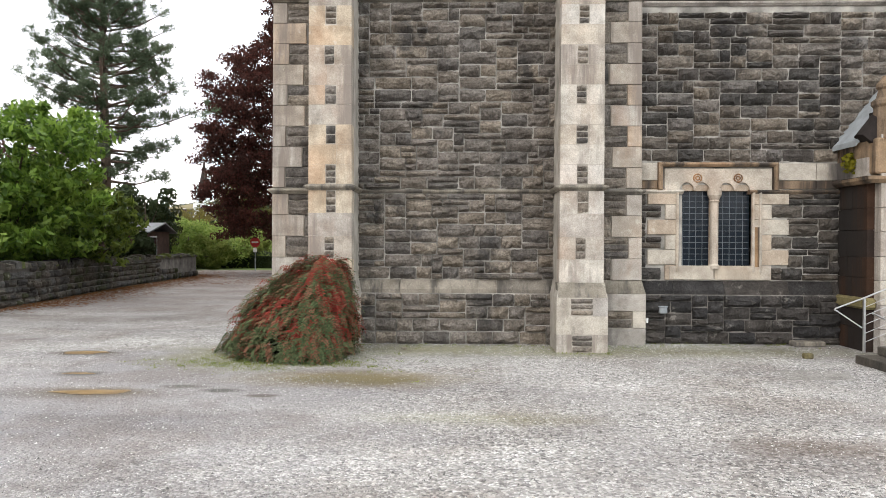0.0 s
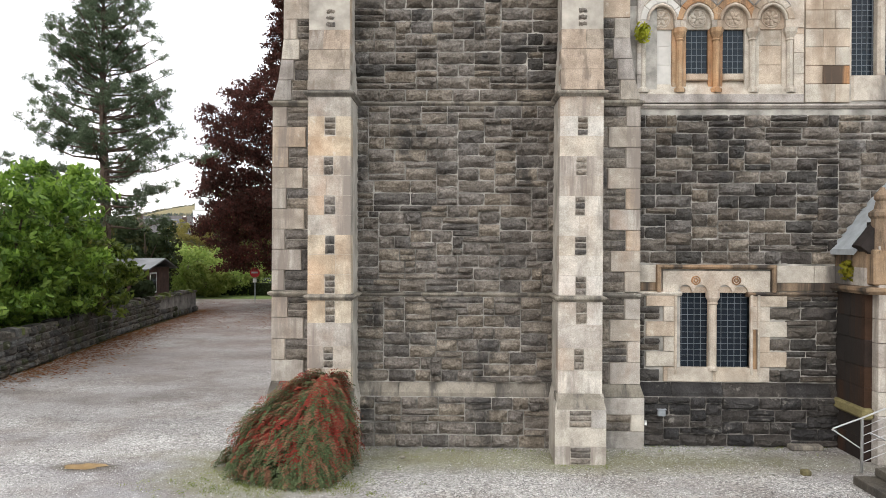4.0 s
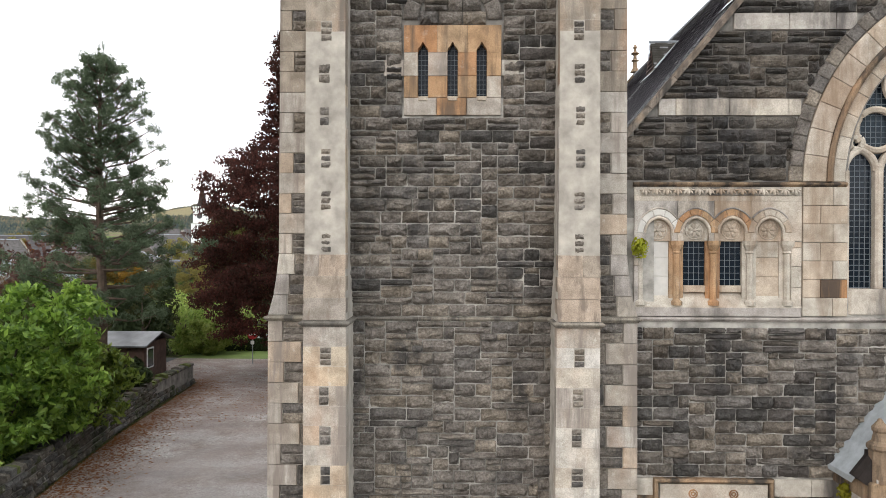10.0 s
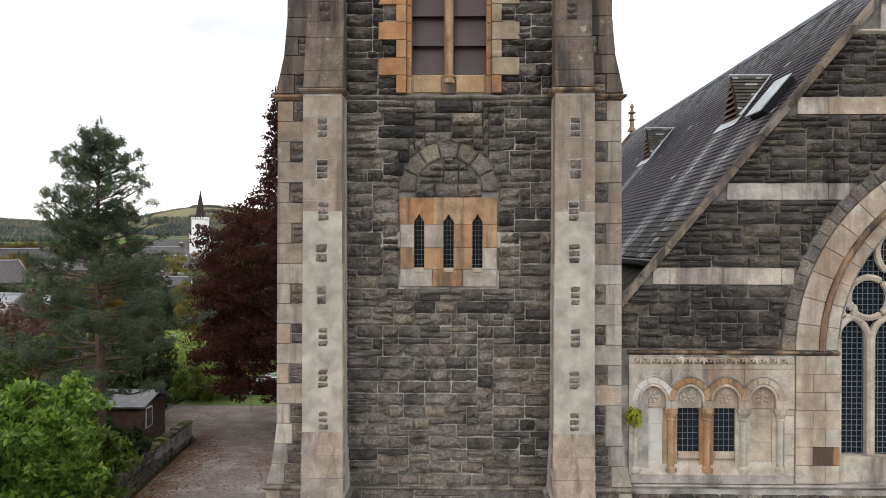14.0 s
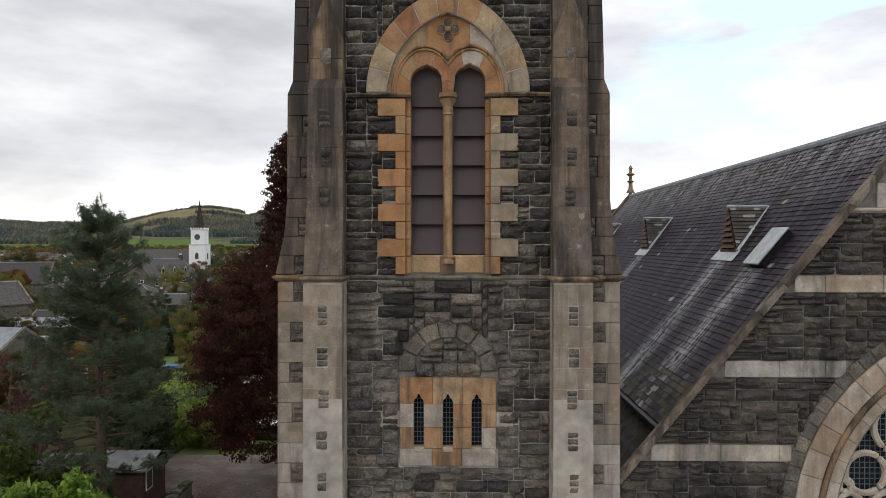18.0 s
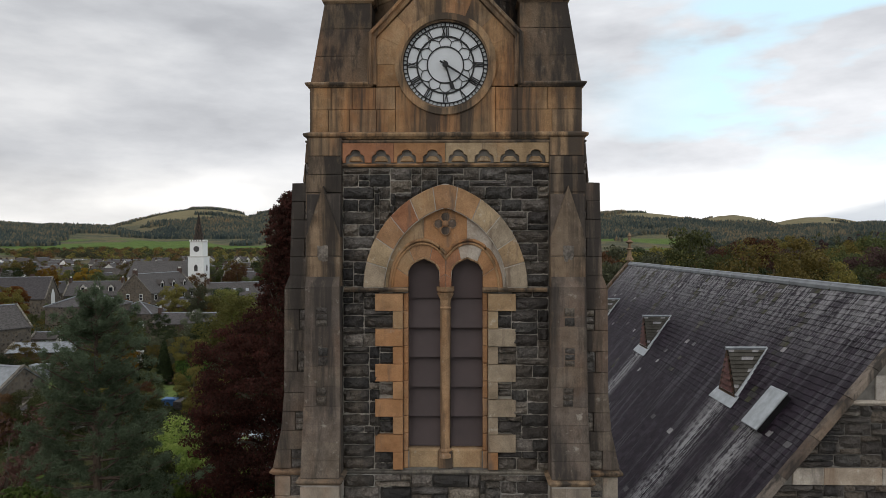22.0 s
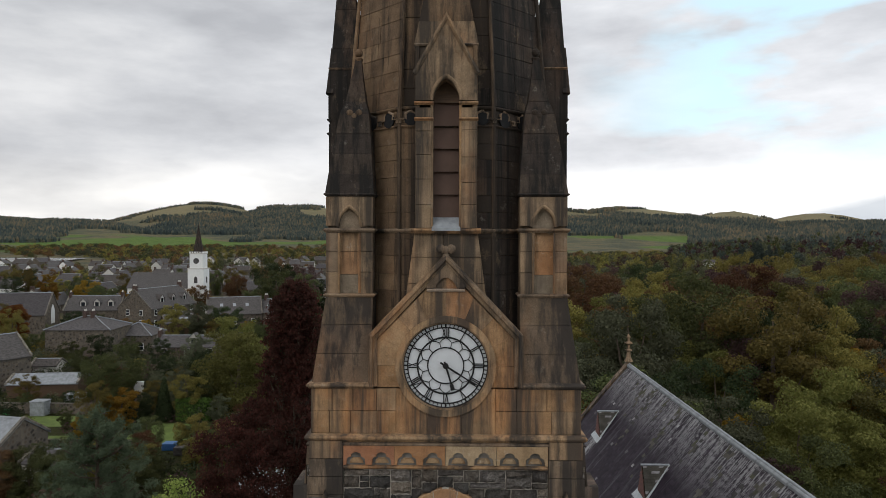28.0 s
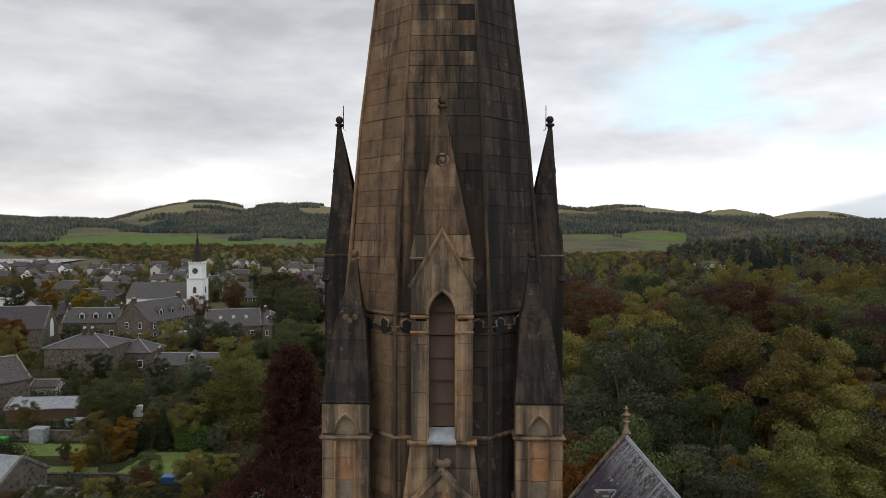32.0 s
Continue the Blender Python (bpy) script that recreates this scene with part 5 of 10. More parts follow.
on_dial = lambda r, a: Vector((r * math.sin(a), 13.088, 21.35 + r * math.cos(a)))
for i in range(12):
    a = i * math.pi / 6
    knot = on_dial(0.445, a + math.pi / 12)
    tube(bm, [on_dial(0.345, a + math.pi / 12), knot], 0.0095, 4)
    for q in (a, a + math.pi / 6):
        tube(bm, [knot, on_dial(0.495, (q + a + math.pi / 12) / 2), on_dial(0.53, q)], 0.0095, 4)
part("tracery", bm, IRON, clk, "thin black star tracery")
bm = bmesh.new()
bar(bm, math.radians(122), -0.12, 0.3, 0.034, y=13.03)
bar(bm, math.radians(122), 0.3, 0.66, 0.024, y=13.03)
part("minute_hand", bm, IRON, clk)
bm = bmesh.new()
bar(bm, math.radians(163), -0.08, 0.36, 0.032, y=13.045)
bar(bm, math.radians(163), 0.36, 0.48, 0.075, y=13.045)
part("hour_hand", bm, IRON, clk)
disc("hub", 0.0, 0.055, 13.02, 13.06, IRON, clk, 20)

# ---- corner pinnacles ----
CREAMD = stone("stained_buff_sandstone", [(0.25, 0.20, 0.145), (0.22, 0.17, 0.12), (0.27, 0.21, 0.15)], soot=0.3, soot_colour=(0.09, 0.07, 0.055), grain=20, bump=0.3)
def mirrored(ob):
    """Mirror a thing about the tower axis, mesh by mesh."""
    for c in ob.children_recursive:
        c.data.transform(Matrix.Diagonal((-1, 1, 1, 1)))
        c.data.flip_normals()


def pinnacle(side):
    pin = thing("pinnacle", (side * 1.88, 13.9, 20.97), "square corner pinnacle with pointed niche and dark pyramid cap", "pinnacle", "spire corner pinnacles")
    rr = random.Random(41)
    PX0, PX1, PY = -2.33, -1.42, 13.38
    bm = bmesh.new()
    box(bm, PX0 + 0.02, PX1 - 0.02, PY + 0.12, PY + 0.93, 20.9, 24.58)
    part("core", bm, SOOTY, pin)
    # sloped foot
    for z0, z1 in ((21.02, 21.55), (21.55, 22.1), (22.1, 22.62)):
        k0, k1 = (22.63 - z0) / 1.65, (22.63 - z1) / 1.65
        v = []
        j = 0.004
        for z, k in ((z0 + j, k0), (z1 - j, k1)):
            v += [(PX0 - 0.22 * k, PY - 0.3 * k, z), (PX1, PY - 0.3 * k, z), (PX1, PY + 0.9, z), (PX0 - 0.22 * k, PY + 0.9, z)]
        raw("foot_stone", v, [(0, 1, 5, 4), (1, 2, 6, 5), (2, 3, 7, 6), (3, 0, 4, 7), (4, 5, 6, 7)], FOOTST, pin)
    _, nup = pointed(0.2, 0.33)
    ncx = (PX0 + PX1) / 2
    for a, b, m in ((PX0, ncx - 0.2, SOOTY), (ncx + 0.2, PX1, CLOCKST)):
        for z0, z1 in ((22.68, 23.1), (23.1, 23.5), (23.5, 23.87)):
            prism("ashlar", rect(a + 0.002, b - 0.002, z0 + 0.003, z1 - 0.003), PY, 0.3, SOOTY if rr.random() < 0.5 and z0 < 23.9 else LUCST, pin)
    slab("niche_head", lambda x: 24.0 + (nup(x - ncx) if abs(x - ncx) < 0.2 else 0), lambda x: 24.56, PX0, PX1, PY, 0.3, LUCST, pin, 36)
    for z0, z1 in ((22.68, 23.05), (23.05, 23.5), (23.5, 23.87), (23.9, 24.5)):
        prism("niche_back", rect(ncx - 0.21, ncx + 0.21, z0 + 0.003, z1 - 0.003), PY + 0.09, 0.2, ORANGE if 22.9 < z0 < 23.8 else CREAMD, pin)
    arch_moulding("niche_moulding", ncx, 23.98, 0.235, 0.40, PY - 0.0, 0.03, LUCST, pin)
    ring = [(PX0, PY), (PX1, PY), (PX1, PY + 0.92), (PX0, PY + 0.92)]
    for z, s in ((22.65, 0.7), (23.91, 0.8), (24.6, 0.6)):
        plan_ring("moulding", ring, z, SOOTY if z < 24 else SPIREBLK, pin, s)
    for x in (ncx - 0.2, ncx + 0.2):
        bm = bmesh.new()
        tube(bm, [(x, PY - 0.015, 22.7), (x, PY - 0.015, 23.86)], 0.025, 6)
        part("nook_shaft", bm, CLOCKST, pin)
    # pyramid cap, leaning back to the spire, in courses
    AX, AY = -1.77, 13.95
    LEV = [(24.62, 0.47), (25.0, 0.43), (25.4, 0.385), (25.8, 0.34), (26.2, 0.285), (26.45, 0.20), (26.9, 0.12), (27.35, 0.055)]
    for (z0, h0), (z1, h1) in zip(LEV, LEV[1:]):
        v = []
        for z, h in ((z0 + 0.003, h0), (z1 - 0.003, h1)):
            k = (z - 24.62) / 2.75
            cx, cy = ncx + (AX - ncx) * k, PY + 0.46 + (AY - PY - 0.46) * k
            v += [(cx - h, cy - h, z), (cx + h, cy - h, z), (cx + h, cy + h, z), (cx - h, cy + h, z)]
        raw("cap_stone", v, [(0, 1, 5, 4), (1, 2, 6, 5), (2, 3, 7, 6), (3, 0, 4, 7), (4, 5, 6, 7), (3, 2, 1, 0)], SPIREBLK, pin)
    bm = bmesh.new()
    bmesh.ops.create_icosphere(bm, subdivisions=2, radius=0.085, matrix=Matrix.Translation((AX, AY, 27.47)))
    lathe(bm, (AX, AY, 27.3), [(0.07, 0), (0.09, 0.05), (0.05, 0.08)], 10)
    part("ball", bm, SPIREST, pin, "round dark stone ball")
    bm = bmesh.new()
    for dx in (-0.09, 0.0, 0.09):
        bmesh.ops.create_icosphere(bm, subdivisions=2, radius=0.07, matrix=Matrix.Translation((ncx + 0.06 + dx, PY + 0.26, 26.22 + (0.0 if dx else -0.07))) @ Matrix.Diagonal((1, 0.7, 1, 1)))
    part("carved_boss", bm, SPIREST, pin)
    if side > 0:
        mirrored(pin)
    return pin


for side in (-1, 1):
    p_ = pinnacle(side)
    copy_thing(p_, turned(2) @ p_.matrix_basis)

# ---- drum and spire ----
sp = thing("spire", (0, TC, 21.0), "tall octagonal stone spire, black with soot, in weathered ashlar courses", "spire")
A8 = 0.44


def octagon(R, wide=A8):
    a = R * wide
    return [(-a, -R), (a, -R), (R, -a), (R, a), (a, R), (-a, R), (-R, a), (-R, -a)]


def radius(z):
    if z < 26.2:
        return 2.08
    if z < 30.2:
        return 1.97 - (z - 26.2) * (1.97 - 1.75) / 4.0
    return 1.73 * (45.5 - z) / 15.3


rr = random.Random(51)
# inner core, then blocks laid on it face by face
v, f = [], []
lv = [20.9, 26.2, 30.2, 44.4]
for z in lv:
    v += [(x, TC + y, z) for x, y in octagon(radius(z) - 0.03)]
for i in range(3):
    for k in range(8):
        a, b = 8 * i + k, 8 * i + (k + 1) % 8
        f.append((a, b, b + 8, a + 8))
raw("core", v, f, SOOTY, sp)


def face_block(k, u0, u1, z0, z1, lift=0.0, parent=sp):
    """A spire stone on face k between the shares u0 and u1 of its width."""
    j = 0.004
    vs = []
    for z in (z0 + j, z1 - j):
        p = octagon(radius((z0 + z1) / 2 + (z - (z0 + z1) / 2)) + lift)
        q = octagon(radius(z) - 0.12)
        a, b, c, d = Vector(p[k]), Vector(p[(k + 1) % 8]), Vector(q[k]), Vector(q[(k + 1) % 8])
        w = (b - a).length
        for s, t, u in ((a, b, u0 + j / w if u0 > 0 else 0), (a, b, u1 - j / w if u1 < 1 else 1), (c, d, u1), (c, d, u0)):
            m = s + (t - s) * u
            vs.append((m.x, TC + m.y, z))
    return vs, [(0, 1, 5, 4), (1, 2, 6, 5), (2, 3, 7, 6), (3, 0, 4, 7), (4, 5, 6, 7), (3, 2, 1, 0)]


rest = {0: ([], []), 1: ([], [])}
count = 0
z = 21.0
while z < 44.0:
    h = rr.uniform(0.31, 0.37) if z < 30 else rr.uniform(0.30, 0.36)
    for stop in (23.9, 26.0, 30.2):
        if z < stop < z + h + 0.13:
            h = stop - z
    for k in range(8):
        n = rr.choice((3, 4)) if k % 2 == 0 else 2
        if z > 36:
            n = 2 if k % 2 == 0 else 1
        cuts = [0] + sorted((i + rr.uniform(-0.2, 0.2)) / n for i in range(1, n)) + [1]
        for u0, u1 in zip(cuts, cuts[1:]):
            vs, fs = face_block(k, u0, u1, z, z + h, rr.uniform(-0.004, 0.006))
            # stones on the +X side of the spire take the blacker ashlar
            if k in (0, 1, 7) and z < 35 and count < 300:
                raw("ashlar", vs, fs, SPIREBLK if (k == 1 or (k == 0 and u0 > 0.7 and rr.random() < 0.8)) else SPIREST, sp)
                count += 1
            else:
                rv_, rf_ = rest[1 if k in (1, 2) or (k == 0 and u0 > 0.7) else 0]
                o = len(rv_)
                rv_ += vs
                rf_ += [tuple(i + o for i in q) for q in fs]
    z += h
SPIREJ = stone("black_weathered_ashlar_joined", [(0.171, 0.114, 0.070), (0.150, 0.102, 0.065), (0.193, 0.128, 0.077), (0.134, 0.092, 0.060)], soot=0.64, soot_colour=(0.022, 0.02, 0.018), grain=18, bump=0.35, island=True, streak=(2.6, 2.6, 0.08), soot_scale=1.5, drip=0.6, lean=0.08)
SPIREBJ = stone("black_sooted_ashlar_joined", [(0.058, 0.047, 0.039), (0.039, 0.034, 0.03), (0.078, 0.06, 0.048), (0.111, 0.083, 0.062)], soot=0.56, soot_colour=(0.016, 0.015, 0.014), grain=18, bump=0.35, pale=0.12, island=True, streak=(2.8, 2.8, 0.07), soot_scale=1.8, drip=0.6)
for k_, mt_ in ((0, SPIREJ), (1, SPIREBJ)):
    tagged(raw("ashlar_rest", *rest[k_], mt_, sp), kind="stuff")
shift = lambda pts: [(x, TC + y) for x, y in pts]
plan_ring("drum_string", shift(octagon(2.08)), 23.9, SOOTY, sp, 0.9)
plan_ring("frieze_string", shift(octagon(1.98)), 26.28, SPIREST, sp, 1.0)
plan_ring("frieze_bed", shift(octagon(2.08)), 25.92, SPIREST, sp, 0.6)
plan_ring("spire_band", shift(octagon(1.735)), 30.2, SPIREST, sp, 0.45)
# rolls up the arrises
for k in range(8):
    bm = bmesh.new()
    pts = []
    for z in (21, 26.2, 30.2, 44.3):
        p = octagon(radius(z - 1e-4) - 0.005)[k]
        pts.append((p[0], TC + p[1], z))
    tube(bm, pts, [0.045, 0.045, 0.04, 0.02], 6)
    part("arris_roll", bm, SPIREST, sp)
# frieze of trefoils on the drum
for k in (0, 1, 7):
    p = octagon(2.09)
    a, b = Vector(p[k]), Vector(p[(k + 1) % 8])
    nrm = Vector(((b - a).y, -(b - a).x)).normalized()
    n = 4 if k == 0 else 3
    for i in range(n):
        c = a + (b - a) * (i + 0.5) / n
        if k == 0 and abs(c.x) < 0.62:
            continue
        ang = math.atan2((b - a).y, (b - a).x)
        m = Matrix.Translation((c.x + nrm.x * 0.02, TC + c.y + nrm.y * 0.02, 26.0)) @ Matrix.Rotation(ang, 4, "Z")
        bm = bmesh.new()
        w = (b - a).length / n / 2 - 0.02
        for s in (-1, 1):
            tube(bm, [m @ Vector((s * w, 0, -0.02)), m @ Vector((s * w * 0.95, 0, 0.06)), m @ Vector((s * w * 0.45, 0, 0.07)), m @ Vector((s * w * 0.5, 0, 0.16)), m @ Vector((0, 0, 0.22))], 0.03, 5)
        part("trefoil", bm, SOOTY, sp)
        # thin black disc coloured in as the shade inside the trefoil
        bm = bmesh.new()
        bmesh.ops.create_cone(bm, cap_ends=True, segments=12, radius1=w * 0.6, radius2=w * 0.6, depth=0.03, matrix=m @ Matrix.Translation((0, 0.0, 0.06)) @ Matrix.Rotation(radians(90), 4, "X"))
        part("trefoil_hollow", bm, SHADEC, sp)

# ---- lucarne ----
lu = thing("lucarne", (0, 13.3, 23.9), "gabled spire window with slatted boards and steep stone roof", "spire window", "spire windows")
rr = random.Random(61)
LY = 13.06
# battered foot
for z0, z1 in ((20.97, 21.9), (21.9, 22.9), (22.9, 23.4), (23.4, 23.86)):
    w0, w1 = 0.98 - 0.38 * (z0 - 21) / 2.9, 0.98 - 0.38 * (z1 - 21) / 2.9
    cuts = [-1, rr.uniform(-0.2, 0.2), 1]
    for a, b in zip(cuts, cuts[1:]):
        prism("foot_stone", [(a * w0 + 0.003, z0), (b * w0 - 0.003, z0), (b * w1 - 0.003, z1 - 0.006), (a * w1 + 0.003, z1 - 0.006)], LY + 0.10, 0.6, LUCST, lu)
moulding("sill_string", -0.66, 0.66, LY + 0.04, 23.9, CLOCKST, lu, 1.0)
raw("lead_sill", [(-0.27, LY - 0.03, 23.95), (0.27, LY - 0.03, 23.95), (0.25, LY + 0.22, 24.16), (-0.25, LY + 0.22, 24.16), (-0.27, LY - 0.03, 23.9), (0.27, LY - 0.03, 23.9)], [(0, 1, 2, 3), (4, 5, 1, 0)], LEAD, lu, "grey lead sill")
for s in (-1, 1):
    z = 23.95
    while z < 26.2:
        h = min(rr.uniform(0.4, 0.52), 26.22 - z)
        prism("jamb_stone", rect(*sorted((s * 0.285, s * 0.575)), z + 0.003, z + h - 0.003), LY, 0.55, LUCST, lu)
        z += h
    bm = bmesh.new()
    tube(bm, [(s * 0.27, LY + 0.03, 23.97), (s * 0.27, LY + 0.03, 26.3)], 0.028, 8)
    part("nook_shaft", bm, CLOCKST, lu)
    for z in (26.0, 26.3):
        moulding("capital", *sorted((s * 0.24, s * 0.60)), LY, z, CLOCKST, lu, 0.6)
    boxpart("cheek", *sorted((s * 0.50, s * 0.585)), LY + 0.02, TC - 1.2, 23.95, 27.38, SPIREST, lu, 0.01)
_, lup3 = pointed(0.26, 0.42)
slab("gable_stone", lambda x: 26.35 + (lup3(x) if abs(x) < 0.26 else 0), lambda x: 26.9 + 1.0 * (1 - abs(x) / 0.58), -0.58, 0.58, LY - 0.01, 0.5, LUCST, lu, 60)
prism("gable_shoulder", rect(-0.58, 0.58, 26.88, 27.4), LY + 0.06, 0.4, LUCST, lu)
arch_moulding("light_moulding", 0, 26.35, 0.28, 0.46, LY - 0.02, 0.035, LUCST, lu)
for s in (-1, 1):
    path = [((s * 0.60, LY, 26.85), (0, -1, 0), (s * 0.9, 0, 0.5)), ((0, LY, 27.92), (0, -1, 0), (0, 0, 1.9))]
    sweep("coping", path, [(-0.1, -0.04), (0.03, -0.04), (0.06, 0.0), (0.05, 0.04), (-0.1, 0.05)], LUCST, lu)
for i in range(6):
    z0 = 24.16 + i * 0.44
    v = [(-0.25, LY + 0.30, z0), (0.25, LY + 0.30, z0), (0.25, LY + 0.38, z0 + 0.47), (-0.25, LY + 0.38, z0 + 0.47), (-0.25, LY + 0.33, z0), (0.25, LY + 0.33, z0)]
    raw("louvre_board", v, [(0, 1, 2, 3), (0, 4, 5, 1)], WOODB if i == 5 else LOUVREB, lu)
# shade behind the lucarne slats is a near-black plate
boxpart("dark_backing", -0.3, 0.3, LY + 0.40, LY + 0.42, 23.95, 26.85, SHADEC, lu, 0)
# steep roof behind the gable up to its finial
ring = [(-0.58, LY + 0.03), (0.58, LY + 0.03), (0.58, TC - 1.7), (-0.58, TC - 1.7)]
plan_ring("roof_string", ring, 27.4, SOOTY, lu, 0.5)
FX, FY, FZ = 0.0, 13.28, 30.17
zs = [27.42, 27.85, 28.3, 28.75, 29.2, 29.7, 30.17]
for z0, z1 in zip(zs, zs[1:]):
    v = []
    for z in (z0 + 0.003, z1 - 0.003):
        k = (z - 27.42) / (FZ - 27.42)
        w = 0.56 * (1 - k) + 0.045
        y0 = LY + 0.04 + (FY - LY - 0.09) * k
        y1 = (TC - 1.6) * (1 - k) + (FY + 0.05) * k
        v += [(-w, y0, z), (w, y0, z), (w, y1, z), (-w, y1, z)]
    raw("roof_stone", v, [(0, 1, 5, 4), (1, 2, 6, 5), (3, 0, 4, 7), (4, 5, 6, 7), (3, 2, 1, 0)], LUCST if z0 < 27.8 else SPIREST, lu)
bm = bmesh.new()
tube(bm, [(0.11 * math.cos(q * math.pi / 8), 13.19, 29.26 + 0.11 * math.sin(q * math.pi / 8)) for q in range(17)], 0.028, 6)
bmesh.ops.create_icosphere(bm, subdivisions=2, radius=0.06, matrix=Matrix.Translation((0, 13.19, 29.26)))
part("roundel", bm, SOOTY, lu)
bm = bmesh.new()
lathe(bm, (FX, FY, FZ - 0.05), [(0.05, 0), (0.055, 0.12), (0.10, 0.15), (0.10, 0.19), (0.05, 0.2)], 10)
bmesh.ops.create_icosphere(bm, subdivisions=2, radius=0.085, matrix=Matrix.Translation((FX, FY, FZ + 0.23)))
part("finial", bm, SPIREST, lu)
for k in (1, 2, 3):
    side_lu = copy_thing(lu, Matrix.Translation({1: (0.1, 0, 0), 2: (0, 0, 0), 3: (-0.1, 0, 0)}[k]) @ turned(k) @ lu.matrix_basis)
    for c in side_lu.children_recursive:
        # the side windows take the black ashlar
        if c.type == "MESH" and c.data.materials and c.data.materials[0] in (LUCST, SPIREST, CLOCKST):
            c.material_slots[0].link = "OBJECT"
            c.material_slots[0].material = SPIREBLK
# thin rods beside the side finials
for s in (-1, 1):
    rod = thing("lightning_rod", (s * 2.2, TC, 29.9), "thin dark metal rod beside the stone finial", "rod")
    bm = bmesh.new()
    tube(bm, [(s * 2.20, TC, 30.16), (s * 2.25, TC, 30.2), (s * 2.25, TC, 30.72)], 0.010, 5)
    part("rod", bm, IRON, rod)

# ---- nave gable ----
NY, RX, RZ, PITCH = 13.24, 9.55, 16.95, 1.195
WCX, WCZ = 10.47, 8.98


def coping_z(x):
    return 10.0 + (x - 3.3) * PITCH if x < RX else 10.0 + (2 * RX - x - 3.3) * PITCH


def nave_keep(x, z):
    if z > coping_z(x) - 0.15 and z > 8.9:
        return False
    if 3.86 < x < 5.98 and 2.84 < z < 3.4:
        return False
    if 1.2 < z < 2.9:
        k = int((z - 1.2) / 0.285)
        return not ((3.60 if k % 2 else 3.93) < x < (6.27 if k % 2 else 5.95))
    if 2.8 < z < 3.4 and (x > 5.9 or x < 3.95):
        return False
    if z > 6.3 and z < 9.0 and x > 3.3:
        return False
    if z >= 8.9 and (WCX - x) ** 2 + (z - WCZ) ** 2 < 4.19 ** 2:
        return False
    for a, b in BANDS:
        if a < z < b:
            return False
    return z < 14.95


BANDS = ((10.22, 10.53), (11.82, 12.13), (13.43, 13.75))
nave = thing("wall_nave", (8, NY, 0), "nave gable wall of dark rubble with pale sandstone bands", "church wall", kind="structure")
v, f = [], []
# the wall's body with the great window left open
slab("wall_body", lambda x: 0.0, lambda x: (6.9 if 7.3 < x < 13.6 else coping_z(x) - 0.62), 2.5, 19.0, NY + 0.42, 0.3, MORTAR, nave, 66)
slab("wall_body", lambda x: WCZ + math.sqrt(max(0, 3.1 ** 2 - (x - WCX) ** 2)), lambda x: coping_z(x) - 0.6, 7.35, 13.6, NY + 0.013, 0.5, MORTARD, nave, 60)
slab("wall_head", lambda x: coping_z(x) - 0.64, lambda x: coping_z(x) - 0.16, 3.0, 16.1, NY + 0.015, 0.1, MORTARD, nave, 66)
for x0, x1, z0, z1 in ((2.6, 7.35, 0, 1.4), (2.6, 4.27, 1.4, 3.0), (5.56, 7.35, 1.4, 3.0), (2.6, 7.35, 3.0, 6.6), (2.6, 3.8, 6.6, 8.3), (6.3, 7.35, 6.6, 8.3), (7.35, 19.0, 0, 6.9)):
    boxpart("mortar_bed", x0, x1, NY + 0.013, NY + 0.415, z0, z1, MORTAR, nave, 0)
slab("mortar_bed", lambda x: 8.3, lambda x: max(8.35, coping_z(x) - 0.6), 2.6, 7.35, NY + 0.013, 0.385, MORTARD, nave, 20)
n1 = thing("wall_nave_low", (5, NY, 1.2), "nave wall of dark rubble round the square-headed window", "stone wall", kind="structure")
# darker stones low down near buttress and porch, scattered elsewhere
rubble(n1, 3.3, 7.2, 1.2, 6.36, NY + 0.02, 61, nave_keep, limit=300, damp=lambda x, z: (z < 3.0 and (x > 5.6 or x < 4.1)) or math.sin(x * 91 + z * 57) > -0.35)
n1b = thing("wall_nave_right", (8, NY, 1.2), "nave wall of dark rubble above the porch", "stone wall", kind="structure")
rubble(n1b, 7.2, 9.4, 3.4, 6.36, NY + 0.02, 62, nave_keep)
n2 = thing("wall_nave_gable", (6, NY, 9), "gable of dark rubble between pale bands", "stone wall", kind="structure")
# the whole gable takes the darker stones
for i, (a, b) in enumerate(((9.0, 10.21), (10.54, 11.81), (12.14, 13.42), (13.76, 14.95))):
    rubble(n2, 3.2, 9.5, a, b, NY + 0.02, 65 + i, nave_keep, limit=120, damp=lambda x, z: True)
n3 = thing("wall_nave_base", (5, NY - 0.1, 0), "black damp rubble base of the nave wall", "stone wall", kind="structure")
boxpart("mortar_bed", 3.3, 7.25, NY - 0.066, NY + 0.012, 0, 0.93, MORTARD, n3, 0)
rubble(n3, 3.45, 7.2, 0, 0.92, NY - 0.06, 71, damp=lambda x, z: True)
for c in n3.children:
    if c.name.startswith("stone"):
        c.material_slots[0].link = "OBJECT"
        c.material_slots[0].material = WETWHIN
rr = random.Random(72)
pl = thing("trim_plinth", (5.3, NY, 0.95), "dark stained sandstone plinth course of the nave", "plinth", kind="structure")
x = 3.45
while x < 7.15:
    w = min(rr.uniform(0.6, 1.2), 7.2 - x)
    sweep("plinth_block", [((px, NY - 0.06, 0), (0, -1, 0), (0, 0, 1)) for px in (x + 0.004, x + w - 0.004)], [(-0.1, 0.93), (0.0, 0.93), (0.0, 1.0), (-0.075, 1.19), (-0.1, 1.19)], WETWHIN, pl)
    x += w
gb = thing("trim_band", (6, NY, 10.2), "pale sandstone bands across the gable", "stone band", kind="structure")
